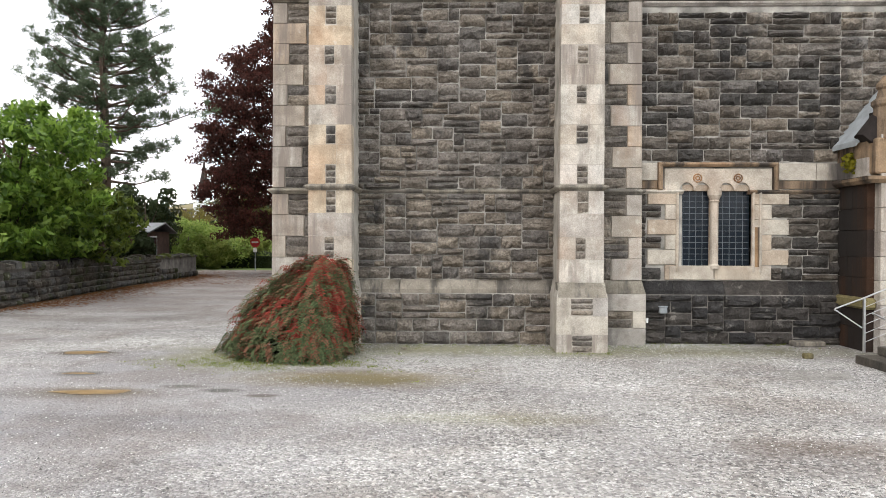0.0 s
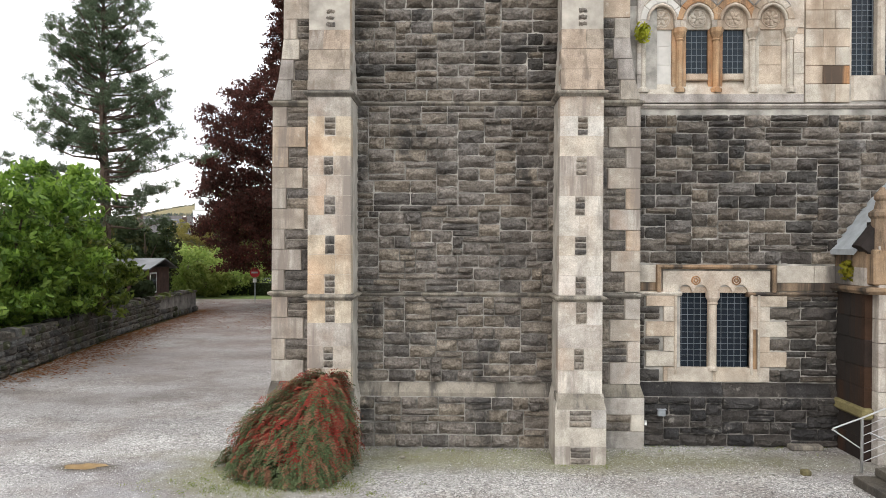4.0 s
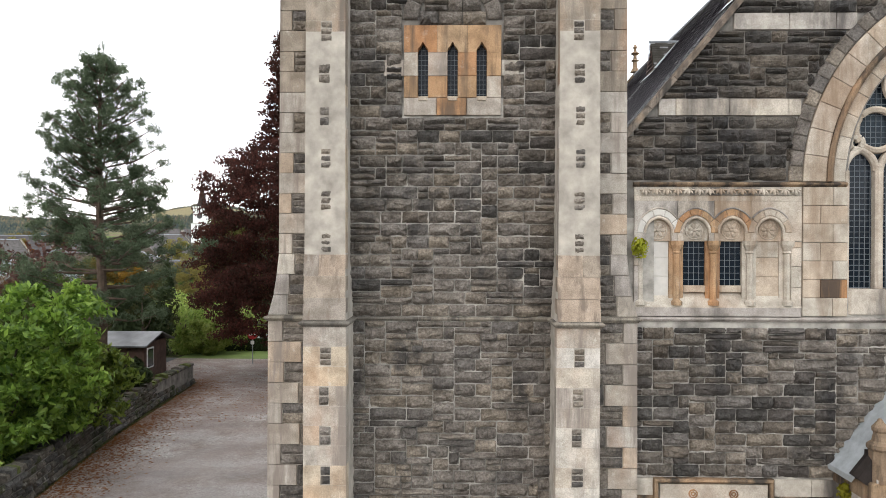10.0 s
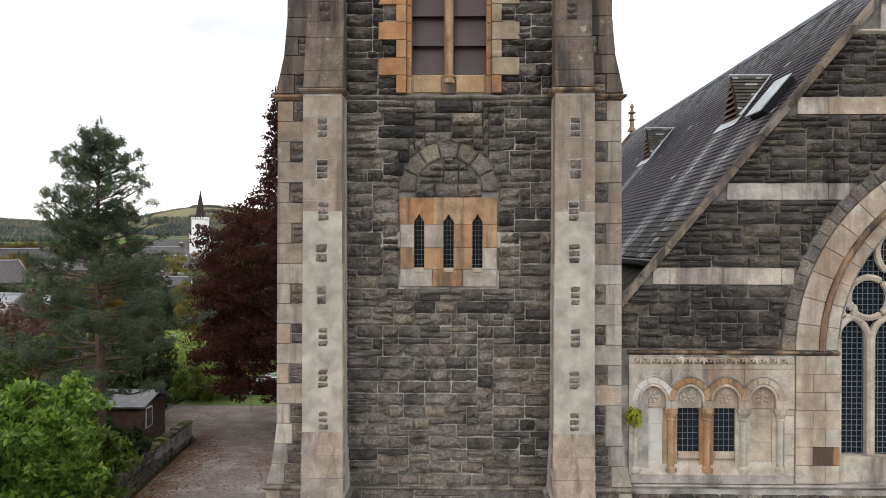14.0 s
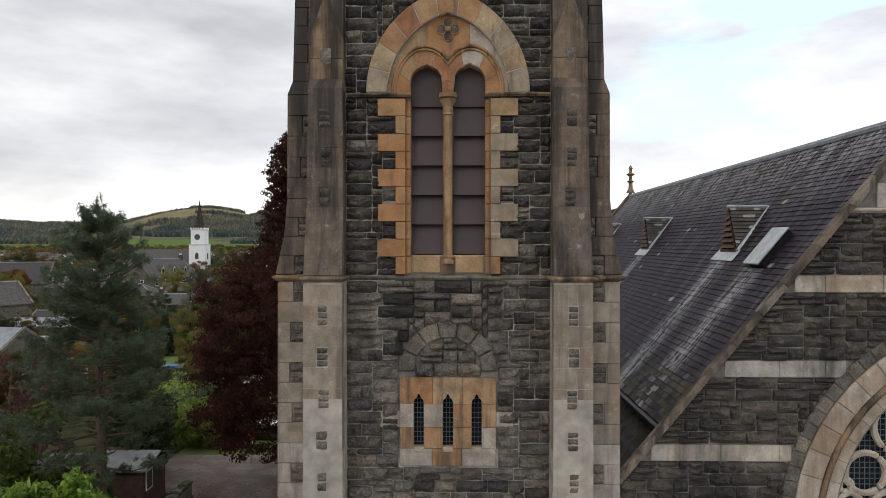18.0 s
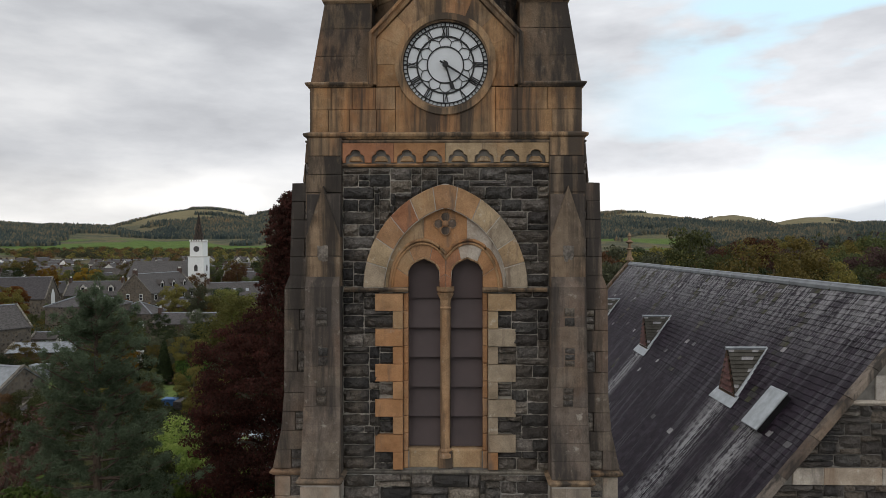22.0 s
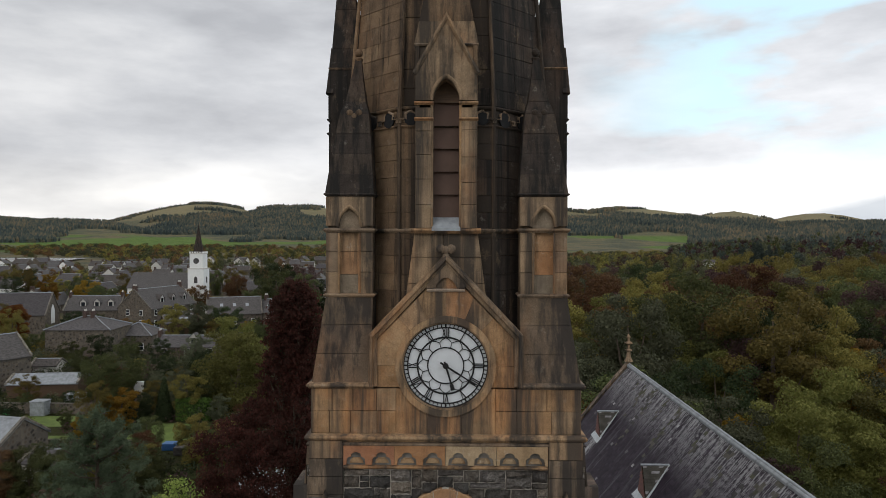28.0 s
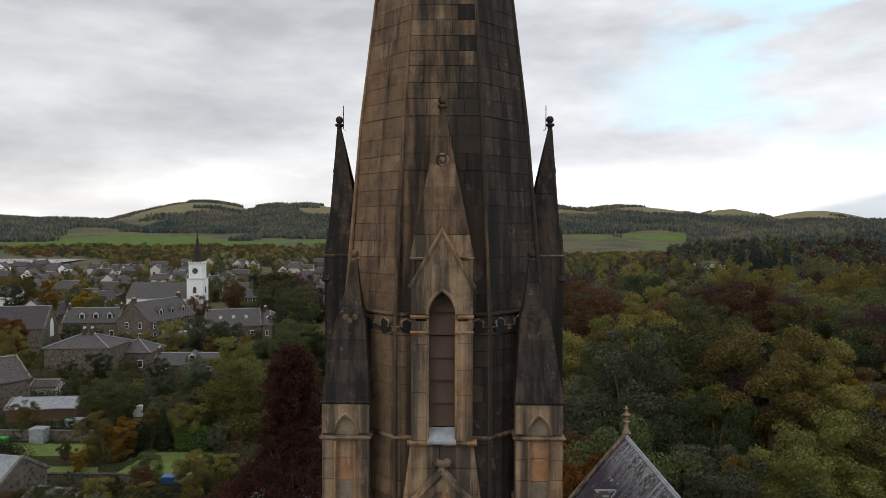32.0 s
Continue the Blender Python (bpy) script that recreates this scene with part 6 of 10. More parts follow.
for a, b in BANDS:
    x = 3.3
    while x < 9.4:
        w = rr.uniform(0.75, 1.1)
        x1 = x + w
        lo = 3.3 + (b - 10.0) / PITCH + 0.12
        hi = WCX - math.sqrt(max(0, 4.2 ** 2 - ((a + b) / 2 - WCZ) ** 2)) if (a + b) / 2 - WCZ < 4.2 else 9.5
        s, e = max(x, lo), min(x1, hi)
        if e - s > 0.1:
            prism("band_stone", [(s, a), (e, a), (e, b), (s + 0.004, b)], NY - 0.03, 0.1, GREYB if rr.random() < 0.75 else CREAM, gb)
        x = x1 + 0.006
top = thing("gable_apex", (9.5, NY, 15), "pale ashlar head of the gable above a moulding", "gable")
moulding("apex_string", 7.55, 11.5, NY, 14.98, GREYB, top)
for z0, z1 in ((15.03, 15.5), (15.5, 16.0), (16.0, 16.5)):
    x = 3.3 + (z1 - 10.0) / PITCH + 0.2
    while x < 2 * RX - (3.3 + (z1 - 10.0) / PITCH + 0.2) - 0.3:
        w = rr.uniform(0.6, 0.9)
        prism("ashlar", rect(x, x + w - 0.006, z0, z1 - 0.006), NY - 0.02, 0.1, GREYB, top)
        x += w
# skew coping up both slopes
cpg = thing("trim_coping", (6, NY, 10), "worn sandstone skew stones along the gable", "coping", kind="structure")
ln = math.hypot(1, PITCH)
ux, uz = 1 / ln, PITCH / ln
s = -0.3
while s < 9.9:
    w = rr.uniform(0.65, 1.0)
    for side in (1, -1):
        v = []
        for q in (s + 0.005, s + w - 0.005):
            cx, cz = 3.3 + q * ux, 10.0 + q * uz
            if side < 0:
                cx = 2 * RX - cx
            for d, y in ((-0.12, NY - 0.09), (-0.04, NY - 0.09), (0.0, NY - 0.05), (0.0, NY + 0.12), (-0.12, NY + 0.12)):
                v.append((cx - side * uz * d, y, cz + ux * d))
        f = [(i, (i + 1) % 5, 5 + (i + 1) % 5, 5 + i) for i in range(5)] + [(0, 1, 2, 3, 4), (9, 8, 7, 6, 5)]
        raw("skew_stone", v, f, BUTST if rr.random() < 0.55 else GREYD, cpg)
    s += w

# ---- string courses of the nave ----
for x0, x1, z, mt in ((3.42, 4.28, 2.86, GREYB), (5.5, 7.2, 2.86, SOOTY), (3.4, 9.5, 6.40, GREYB), (3.4, 7.36, 8.93, SOOTY)):
    st = thing("trim_string", (x0, NY, z), "weathered sandstone string course on the nave", "string course", kind="structure")
    moulding("string_stone", x0, x1, NY - 0.01, z, mt, st, 0.85)

# ---- square-headed two-light window ----
w1 = thing("window_low", (4.9, NY, 1.4), "square-headed two-light leaded window in buff sandstone with label mould", "window", kind="structure")
for i in range(6):
    z0, z1 = 1.2 + i * 0.285, 1.2 + (i + 1) * 0.285
    a = 3.62 if i % 2 else 3.95
    b = 6.25 if i % 2 else 5.93
    prism("jamb_stone", rect(a, 4.19, z0 + 0.003, z1 - 0.003), NY - 0.03, 0.3, CREAM, w1)
    prism("jamb_stone", rect(5.56, b, z0 + 0.003, z1 - 0.003), NY - 0.03, 0.3, CREAM, w1)
prism("sill_stone", rect(4.0, 4.88, 1.2, 1.47), NY - 0.04, 0.3, CREAM, w1, 0.03)
prism("sill_stone", rect(4.885, 5.75, 1.2, 1.47), NY - 0.04, 0.3, CREAM, w1, 0.03)
_, cusp = pointed(0.13, 0.14)


def cusps(x):
    for c in (4.345, 4.635, 5.085, 5.385):
        if abs(x - c) < 0.13:
            return 2.9 + cusp(x - c)
    return 2.9


slab("lintel", cusps, lambda x: 3.3, 3.93, 5.93, NY - 0.03, 0.3, CREAM, w1, 110, "pale lintel with two carved rosettes")
for c in (4.545, 5.30):
    bm = bmesh.new()
    tube(bm, [(c + 0.075 * math.cos(q * math.pi / 8), NY - 0.035, 3.12 + 0.075 * math.sin(q * math.pi / 8)) for q in range(17)], 0.014, 6)
    tube(bm, [(c + 0.035 * math.cos(q * math.pi / 6), NY - 0.035, 3.12 + 0.035 * math.sin(q * math.pi / 6)) for q in range(13)], 0.014, 6)
    part("rosette", bm, CLOCKST, w1)
sweep("label_mould", [((3.86, NY - 0.03, 2.9), (0, -1, 0), (-1, 0, 0)), ((3.86, NY - 0.03, 3.36), (0, -1, 0), (-1, 0, 1)), ((5.98, NY - 0.03, 3.36), (0, -1, 0), (1, 0, 1)), ((5.98, NY - 0.03, 2.9), (0, -1, 0), (1, 0, 0))], [(-0.1, -0.03), (0.04, -0.03), (0.08, 0.01), (0.06, 0.05), (-0.1, 0.06)], SOOTY, w1)
for a, b in ((3.5, 3.8), (6.06, 6.75), (6.76, 7.15)):
    prism("flank_stone", rect(a, b, 3.08, 3.4), NY - 0.02, 0.1, GREYB, w1)
    prism("flank_stone", rect(a, b, 2.92, 3.075), NY - 0.02, 0.1, SOOTY, w1)
for a, b in ((4.19, 4.80), (4.94, 5.56)):
    lattice(w1, a, b, 1.47, 2.90, NY + 0.1, 5, 13)
    prism("blind_cusp_back", rect(a - 0.02, b + 0.02, 2.88, 3.1), NY + 0.02, 0.2, CREAM, w1)
bm = bmesh.new()
lathe(bm, (4.87, NY + 0.0, 1.42), [(0.10, 0), (0.10, 0.05), (0.075, 0.08), (0.075, 1.24), (0.10, 1.26), (0.08, 1.29), (0.13, 1.38), (0.13, 1.5)], 12)
part("shaft", bm, CREAM, w1, "round mullion shaft with carved capital")
prism("mullion_back", rect(4.80, 4.94, 1.45, 2.92), NY + 0.04, 0.15, CREAM, w1)
for a in (4.17, 5.59, 5.72):
    bm = bmesh.new()
    tube(bm, [(a, NY - 0.03, 1.35), (a, NY - 0.03, 2.85)], 0.03, 8)
    part("roll", bm, CREAM, w1)
bm = bmesh.new()
box(bm, 5.62, 5.74, NY - 0.045, NY - 0.03, 1.45, 2.2)
part("broken_facing", bm, CLOCKST, w1, "brown patch where the facing has spalled off")

# small things on the wall
vb = thing("wall_vent_box", (3.87, NY - 0.1, 0.6), "small grey metal box fixed to the rubble base", "vent box")
boxpart("box", 3.80, 3.95, NY - 0.2, NY - 0.06, 0.58, 0.70, LEAD, vb, 0.015)
boxpart("lip", 3.79, 3.96, NY - 0.22, NY - 0.06, 0.70, 0.72, LEAD, vb, 0.004)
sp1 = thing("drain_spout", (3.55, 12.85, 0.45), "short white plastic pipe end", "pipe")
bm = bmesh.new()
tube(bm, [(3.6, NY - 0.06, 0.50), (3.59, NY - 0.12, 0.49), (3.58, NY - 0.14, 0.40)], 0.03, 8)
part("pipe", bm, PAINTW, sp1)

# ---- blind arcade with two small lights ----
ar = thing("wall_arcade", (5, NY, 6.46), "cream sandstone blind arcade of four round arches with two small leaded lights", "arcade", kind="structure")
AC = (3.88, 4.57, 5.247, 5.94)
prism("sill_band", rect(3.42, 6.53, 6.46, 6.62), NY - 0.06, 0.2, GREYB, ar, 0.03)
raw("sloped_sill", [(3.42, NY - 0.05, 6.62), (6.53, NY - 0.05, 6.62), (6.53, NY + 0.12, 6.90), (3.42, NY + 0.12, 6.90)], [(0, 1, 2, 3)], CREAM, ar)
prism("frieze_stone", rect(3.42, 6.53, 8.62, 8.72), NY - 0.03, 0.1, CREAM, ar)
for i in range(15):
    c = 3.62 + i * 0.198
    bm = bmesh.new()
    for dx, dz, tw, w_, h_ in ((0, 0, 0, 0.032, 0.085), (-0.045, 0.01, 35, 0.026, 0.07), (0.045, 0.01, -35, 0.026, 0.07), (-0.075, 0.035, 70, 0.02, 0.05), (0.075, 0.035, -70, 0.02, 0.05)):
        bmesh.ops.create_icosphere(bm, subdivisions=1, radius=1.0, matrix=Matrix.Translation((c + dx, NY - 0.06 - 0.02 * (dx == 0), 8.79 + dz)) @ Matrix.Rotation(radians(tw), 4, "Y") @ Matrix.Rotation(radians(-25), 4, "X") @ Matrix.Diagonal((w_, 0.03, h_, 1)))
    part("carved_leaf", bm, CREAM, ar)
prism("leaf_band", rect(3.42, 6.53, 8.725, 8.88), NY - 0.02, 0.1, GREYB, ar)


def arches(x):
    for c in AC:
        if abs(x - c) < 0.24:
            return 8.02 + math.sqrt(0.24 ** 2 - (x - c) ** 2) * 1.15
    return 7.87


edges = [3.42, 4.225, 4.91, 5.59, 6.53]
for a, b in zip(edges, edges[1:]):
    slab("spandrel_stone", arches, lambda x: 8.615, a + 0.003, b - 0.003, NY - 0.03, 0.2, CREAM if a > 4.4 else GREYB, ar, 48)
for i, c in enumerate(AC):
    voussoirs("arch_stone", c, 8.02, 0.29, 0.33, 0.12, 5, NY - 0.042 - 0.004 * (i % 2), 0.06, CREAM if i == 3 else ORANGE if i in (1, 2) else PALEST, ar, joint=0.003)
    arch_moulding("arch_roll", c, 8.02, 0.255, 0.29, NY - 0.03, 0.022, CREAM, ar)
    arch_moulding("hood_roll", c, 8.02, 0.415, 0.47, NY - 0.035, 0.016, GREYB, ar, clip=lambda x, z, c=c: abs(x - c) < 0.345)
    prism("tympanum", [(c - 0.25, 7.86), (c + 0.25, 7.86)] + [(c + 0.25 * math.cos(q * math.pi / 10), 8.02 + 0.29 * math.sin(q * math.pi / 10)) for q in range(11)], NY + 0.05, 0.1, CREAM, ar)
    bm = bmesh.new()
    for k in range(6 + i % 2):
        t = k * 2 * math.pi / (6 + i % 2) + i
        bmesh.ops.create_icosphere(bm, subdivisions=2, radius=0.05, matrix=Matrix.Translation((c + 0.085 * math.cos(t), NY + 0.05, 8.07 + 0.085 * math.sin(t))) @ Matrix.Rotation(-t, 4, "Y") @ Matrix.Diagonal((1.15, 0.5, 0.72, 1)))
    bmesh.ops.create_icosphere(bm, subdivisions=2, radius=0.035, matrix=Matrix.Translation((c, NY + 0.045, 8.07)))
    tube(bm, [(c + 0.17 * math.cos(q * math.pi / 10), NY + 0.05, 8.07 + 0.17 * math.sin(q * math.pi / 10)) for q in range(21)], 0.014, 5)
    tube(bm, [(c + 0.135 * math.cos(q * math.pi / 10), NY + 0.05, 8.07 + 0.135 * math.sin(q * math.pi / 10)) for q in range(21)], 0.010, 5)
    part("carved_rosette", bm, CREAM, ar)
    if i in (1, 2):
        lattice(ar, c - 0.195, c + 0.195, 7.02, 7.87, NY + 0.10, 4, 7)
        prism("light_sill", rect(c - 0.2, c + 0.2, 6.90, 7.03), NY + 0.02, 0.14, CREAM, ar, 0.03)
    else:
        for z0, z1 in ((6.8, 7.2), (7.2, 7.56), (7.56, 7.87)):
            prism("blank_panel", rect(c - 0.215, c + 0.215, z0, z1 - 0.003), NY + 0.08, 0.1, PALEST if i == 0 else CREAM, ar)
for x, m in ((3.54, GREYB), (4.225, ORANGE), (4.91, ORANGE), (5.59, CREAM), (6.285, CREAM)):
    bm = bmesh.new()
    lathe(bm, (x, NY + 0.02, 6.66), [(0.11, 0), (0.11, 0.07), (0.062, 0.11), (0.062, 0.97), (0.085, 0.99), (0.065, 1.02), (0.125, 1.13), (0.13, 1.21)], 8)
    part("shaft", bm, m, ar, "octagonal stone shaft with moulded capital")
    prism("pier_back", rect(x - 0.135, x + 0.135, 6.7, 7.865), NY + 0.05, 0.12, m, ar)
for x0, x1 in ((3.42, 3.50), (6.34, 6.53)):
    for z0, z1 in ((6.64, 7.0), (7.0, 7.4), (7.4, 7.75), (7.75, 7.86)):
        prism("end_stone", rect(x0, x1, z0, z1 - 0.005), NY - 0.03, 0.2, GREYB if x0 < 4 else CREAM, ar)
# pier beside the great window
pr = thing("window_pier", (6.95, NY, 6.46), "cream ashlar pier beside the great window", "pier")
for i in range(7):
    z0, z1 = 6.47 + i * 0.345, 6.47 + (i + 1) * 0.345
    m = 6.55 + (0.32 if i % 2 else 0.55)
    prism("ashlar", rect(6.55, m, z0, z1 - 0.006), NY - 0.04, 0.3, CREAM, pr)
    prism("ashlar", rect(m + 0.006, 7.37, z0, z1 - 0.006), NY - 0.04, 0.3, CREAM if i != 1 else CLOCKST, pr)

# ---- great window ----
gw = thing("window_great", (10.4, NY, 6.9), "great traceried church window with dark leaded glass and moulded sandstone arch", "window", kind="structure")


def ring_stones(r0, r1, count, y, depth, mat, name):
    for i in range(count):
        a0, a1 = math.pi / 2 * i / count, math.pi / 2 * (i + 1) / count
        ids = [a0 + (a1 - a0) * q / 3 for q in range(4)]
        for side in (1, -1):
            if side < 0 and name != "arch_stone":
                continue
            pts = [(WCX - side * (r0 + 0.004) * math.cos(a), WCZ + (r0 + 0.004) * math.sin(a)) for a in ids] + [(WCX - side * (r1 - 0.004) * math.cos(a), WCZ + (r1 - 0.004) * math.sin(a)) for a in ids[::-1]]
            g = (sum(p[0] for p in pts) / 8, sum(p[1] for p in pts) / 8)
            pts = [(g[0] + (p[0] - g[0]) * 0.985, g[1] + (p[1] - g[1]) * 0.985) for p in pts]
            if g[1] < coping_z(g[0]) - 0.2:
                prism(name, pts, y, depth, mat, gw, 0.02 if mat is WHIN else 0.01)


ring_stones(3.93, 4.19, 22, NY - 0.04, 0.12, WHIN, "whin_arch_stone")
ring_stones(3.49, 3.93, 12, NY - 0.05, 0.3, CREAM, "arch_stone")
ring_stones(3.12, 3.40, 12, NY + 0.0, 0.4, CREAM, "inner_arch_stone")
pts = []
for q in range(25):
    a = math.pi / 2 * q / 24
    pts.append(((WCX - 3.45 * math.cos(a), NY - 0.04, WCZ + 3.45 * math.sin(a)), (0, -1, 0), (-math.cos(a), 0, math.sin(a))))
sweep("hood_mould", pts, [(-0.1, -0.06), (0.05, -0.06), (0.09, 0.0), (0.05, 0.05), (-0.1, 0.06)], SOOTY, gw)
v = []
slab("glass_pane", lambda x: 6.95, lambda x: WCZ + math.sqrt(max(0, 3.12 ** 2 - (x - WCX) ** 2)), 7.37, 13.5, NY + 0.2, 0.01, PANE, gw, 60)
bm = bmesh.new()
for i in range(60):
    x = 7.42 + i * 0.098
    box(bm, x - 0.006, x + 0.006, NY + 0.188, NY + 0.2, 6.95, WCZ + math.sqrt(max(0, 3.1 ** 2 - (x - WCX) ** 2)))
for j in range(50):
    z = 7.0 + j * 0.105
    x0 = 7.37 if z < WCZ else WCX - math.sqrt(max(0.01, 3.12 ** 2 - (z - WCZ) ** 2))
    box(bm, x0, 2 * WCX - x0, NY + 0.19, NY + 0.2, z - 0.006, z + 0.006)
part("lead_came", bm, LEADLINE, gw)
for i in range(1, 5):
    x = 7.35 + i * 0.66
    boxpart("mullion", x - 0.075, x + 0.075, NY + 0.03, NY + 0.24, 6.95, 9.32, CREAM, gw, 0.04)
boxpart("jamb", 7.34, 7.43, NY + 0.0, NY + 0.24, 6.95, 9.2, CREAM, gw, 0.02)
for i in range(5):
    c = 7.685 + i * 0.66
    arch_moulding("light_head", c, 9.2, 0.29, 0.40, NY + 0.13, 0.06, CREAM, gw)
for cx, cz, r in ((7.98, 9.97, 0.385), (9.3, 9.97, 0.385), (8.64, 10.85, 0.5), (10.4, 10.9, 0.8), (7.6, 9.72, 0.12)):
    bm = bmesh.new()
    tube(bm, [(cx + r * math.cos(q * math.pi / 16), NY + 0.13, cz + r * math.sin(q * math.pi / 16)) for q in range(33)], 0.065, 6)
    part("tracery_ring", bm, CREAM, gw)
prism("sill_stone", rect(7.38, 13.5, 6.5, 6.98), NY - 0.02, 0.35, GREYB, gw, 0.06)

# ---- roof ----
rf = thing("roof_nave", (RX, 25, RZ), "steep nave roof of dark purple-grey slates with pale streaks under the vents", "roof", kind="structure")
Y0, Y1 = NY + 0.11, 37.7
EAVE_X = 4.3
LOW_Z = RZ - (RX - EAVE_X) * PITCH
raw("roof_boards", [(EAVE_X, Y0, LOW_Z - 0.05), (RX, Y0, RZ - 0.05), (RX, Y1, RZ - 0.05), (EAVE_X, Y1, LOW_Z - 0.05), (2 * RX - EAVE_X, Y0, LOW_Z - 0.05), (2 * RX - EAVE_X, Y1, LOW_Z - 0.05)], [(0, 1, 2, 3), (1, 4, 5, 2)], SLATE, rf)
rr = random.Random(81)
L = math.hypot(RX - EAVE_X, RZ - LOW_Z)
dirx, dirz = (RX - EAVE_X) / L, (RZ - LOW_Z) / L
nxv, nzv = -dirz, dirx
rows = int(L / 0.15)
kinds = {0: ([], []), 1: ([], []), 2: ([], [])}
single = 0
for j in range(rows):
    s0 = L * j / rows
    s1 = s0 + L / rows * 1.25
    wj = 0.21
    y = Y0 + rr.uniform(-0.2, 0)
    while y < Y1:
        w = wj * rr.uniform(0.75, 1.25)
        a, b = max(y, Y0) + 0.004, min(y + w, Y1) - 0.004
        y += w
        if b - a < 0.03:
            continue
        up0, up1 = 0.024 + rr.uniform(-0.004, 0.008), 0.006
        drop = rr.uniform(-0.012, 0.012)
        v = [(EAVE_X + dirx * (s + drop) + nxv * u, q, LOW_Z + dirz * (s + drop) + nzv * u) for s, q, u in ((s0, a, up0), (s0, b, up0), (s1, b, up1), (s1, a, up1), (s0, a, up0 - 0.014), (s0, b, up0 - 0.014))]
        f = [(1, 0, 3, 2), (0, 1, 5, 4)]
        xm = EAVE_X + dirx * s0
        k = 0
        run_ = noise.noise(Vector((a * 0.9 - xm * 0.35, 2.0, 0.0))) + 0.5 * noise.noise(Vector((a * 3.1, xm * 0.4, 5.0)))
        top_ = (xm - RX + 3.4) / 3.4
        if top_ > 0 and run_ > 0.62 - 0.5 * top_ and rr.random() < 0.4:
            k = 2
        if xm < 4.9 and a < 17.6 and rr.random() < 0.6:
            k = 2
        if rr.random() < 0.008:
            k = 1
        if single < 299 and k == 0 and y < 16.6 and 6.4 < xm < 9.3:
            raw("slate", v, f, SLATE1, rf)
            single += 1
            continue
        vs, fs = kinds[k]
        o = len(vs)
        vs += v
        fs += [tuple(i + o for i in q) for q in f]
PALESL = stone("limewashed_slate", [(0.26, 0.25, 0.255), (0.13, 0.125, 0.13), (0.34, 0.33, 0.335), (0.085, 0.078, 0.083)], grain=10, bump=0.3, rough=0.6, island=True)
MOSSL = stone("lichened_slate", [(0.088, 0.083, 0.068), (0.068, 0.068, 0.042), (0.10, 0.094, 0.08), (0.055, 0.052, 0.05)], grain=14, bump=0.5, rough=0.85, island=True)
for k, mt, nm in ((0, SLATE, "slates"), (1, PALESL, "streaked_slates"), (2, MOSSL, "lichened_slates")):
    tagged(raw(nm, *kinds[k], mt, rf), kind="stuff")
bm = bmesh.new()
tube(bm, [(RX, Y0, RZ + 0.03), (RX, Y1, RZ + 0.03)], 0.06, 8)
part("ridge_roll", bm, DULLZ, rf, "grey lead ridge")
for i in range(12):
    y = Y0 + i * 2.03
    boxpart("ridge_flashing", RX - 0.13, RX - 0.01, y, y + 2.0, RZ - 0.13, RZ + 0.03, DULLZ, rf, 0.04)
# gutter, and the mossy lower roof beside the gable
bm = bmesh.new()
box(bm, EAVE_X - 0.12, EAVE_X + 0.06, Y0, Y1, LOW_Z - 0.16, LOW_Z - 0.02, 0.02)
part("gutter", bm, IRON, rf, "dark iron eaves gutter")
ai = thing("roof_aisle", (3.4, 18, 9), "mossy lower slope of slates under the eaves", "roof", kind="structure")
vs, fs = [], []
for j in range(22):
    y = Y0
    while y < 24.0:
        w = rr.uniform(0.17, 0.28)
        s0, s1 = j * 0.14, j * 0.14 + 0.175
        o = len(vs)
        for sq_, q, u in ((s0, y + 0.004, 0.03), (s0, y + w - 0.004, 0.03), (s1, y + w - 0.004, 0.008), (s1, y + 0.004, 0.008)):
            vs.append((2.4 + dirx * sq_ + nxv * u, q, LOW_Z - 0.62 - (4.3 - 2.4) * PITCH + dirz * sq_ + nzv * u + 0.25))
        fs.append((o + 1, o, o + 3, o + 2))
        y += w
tagged(raw("lichened_slates", vs, fs, MOSSL, ai), kind="stuff")
# east gable with finial
eg = thing("wall_far_gable", (RX, Y1, 0), "far gable wall of the nave with stone skews", "church wall", kind="structure")
raw("wall", [(EAVE_X, Y1 + 0.02, 0), (2 * RX - EAVE_X, Y1 + 0.02, 0), (2 * RX - EAVE_X, Y1 + 0.02, LOW_Z), (RX, Y1 + 0.02, RZ + 0.1), (EAVE_X, Y1 + 0.02, LOW_Z)], [(0, 1, 2, 3, 4)], HOUSE, eg)
sweep("skew", [((EAVE_X, Y1, LOW_Z), (0, 1, 0), (-uz, 0, ux)), ((RX, Y1, RZ), (0, 1, 0), (0, 0, 1.4)), ((2 * RX - EAVE_X, Y1, LOW_Z), (0, 1, 0), (uz, 0, ux))], [(-0.1, -0.1), (0.35, -0.1), (0.35, 0.12), (-0.1, 0.12)], SOOTY, eg)
fin = thing("roof_finial", (RX, Y1 + 0.1, RZ), "small carved stone cross finial on the far ridge end", "finial")
bm = bmesh.new()
lathe(bm, (RX, Y1 + 0.1, RZ + 0.15), [(0.25, 0), (0.12, 0.25), (0.10, 0.55), (0.22, 0.62), (0.10, 0.68), (0.08, 0.9), (0.24, 1.0), (0.08, 1.1), (0.07, 1.25), (0.12, 1.32), (0.02, 1.5)], 8)
part("finial_stone", bm, SOOTY, fin)
raw("nave_side_wall", [(2.6, Y0, 0), (2.6, Y1, 0), (2.6, Y1, LOW_Z + 0.3), (2.6, Y0, LOW_Z + 0.3)], [(0, 1, 2, 3)], HOUSE, nave)
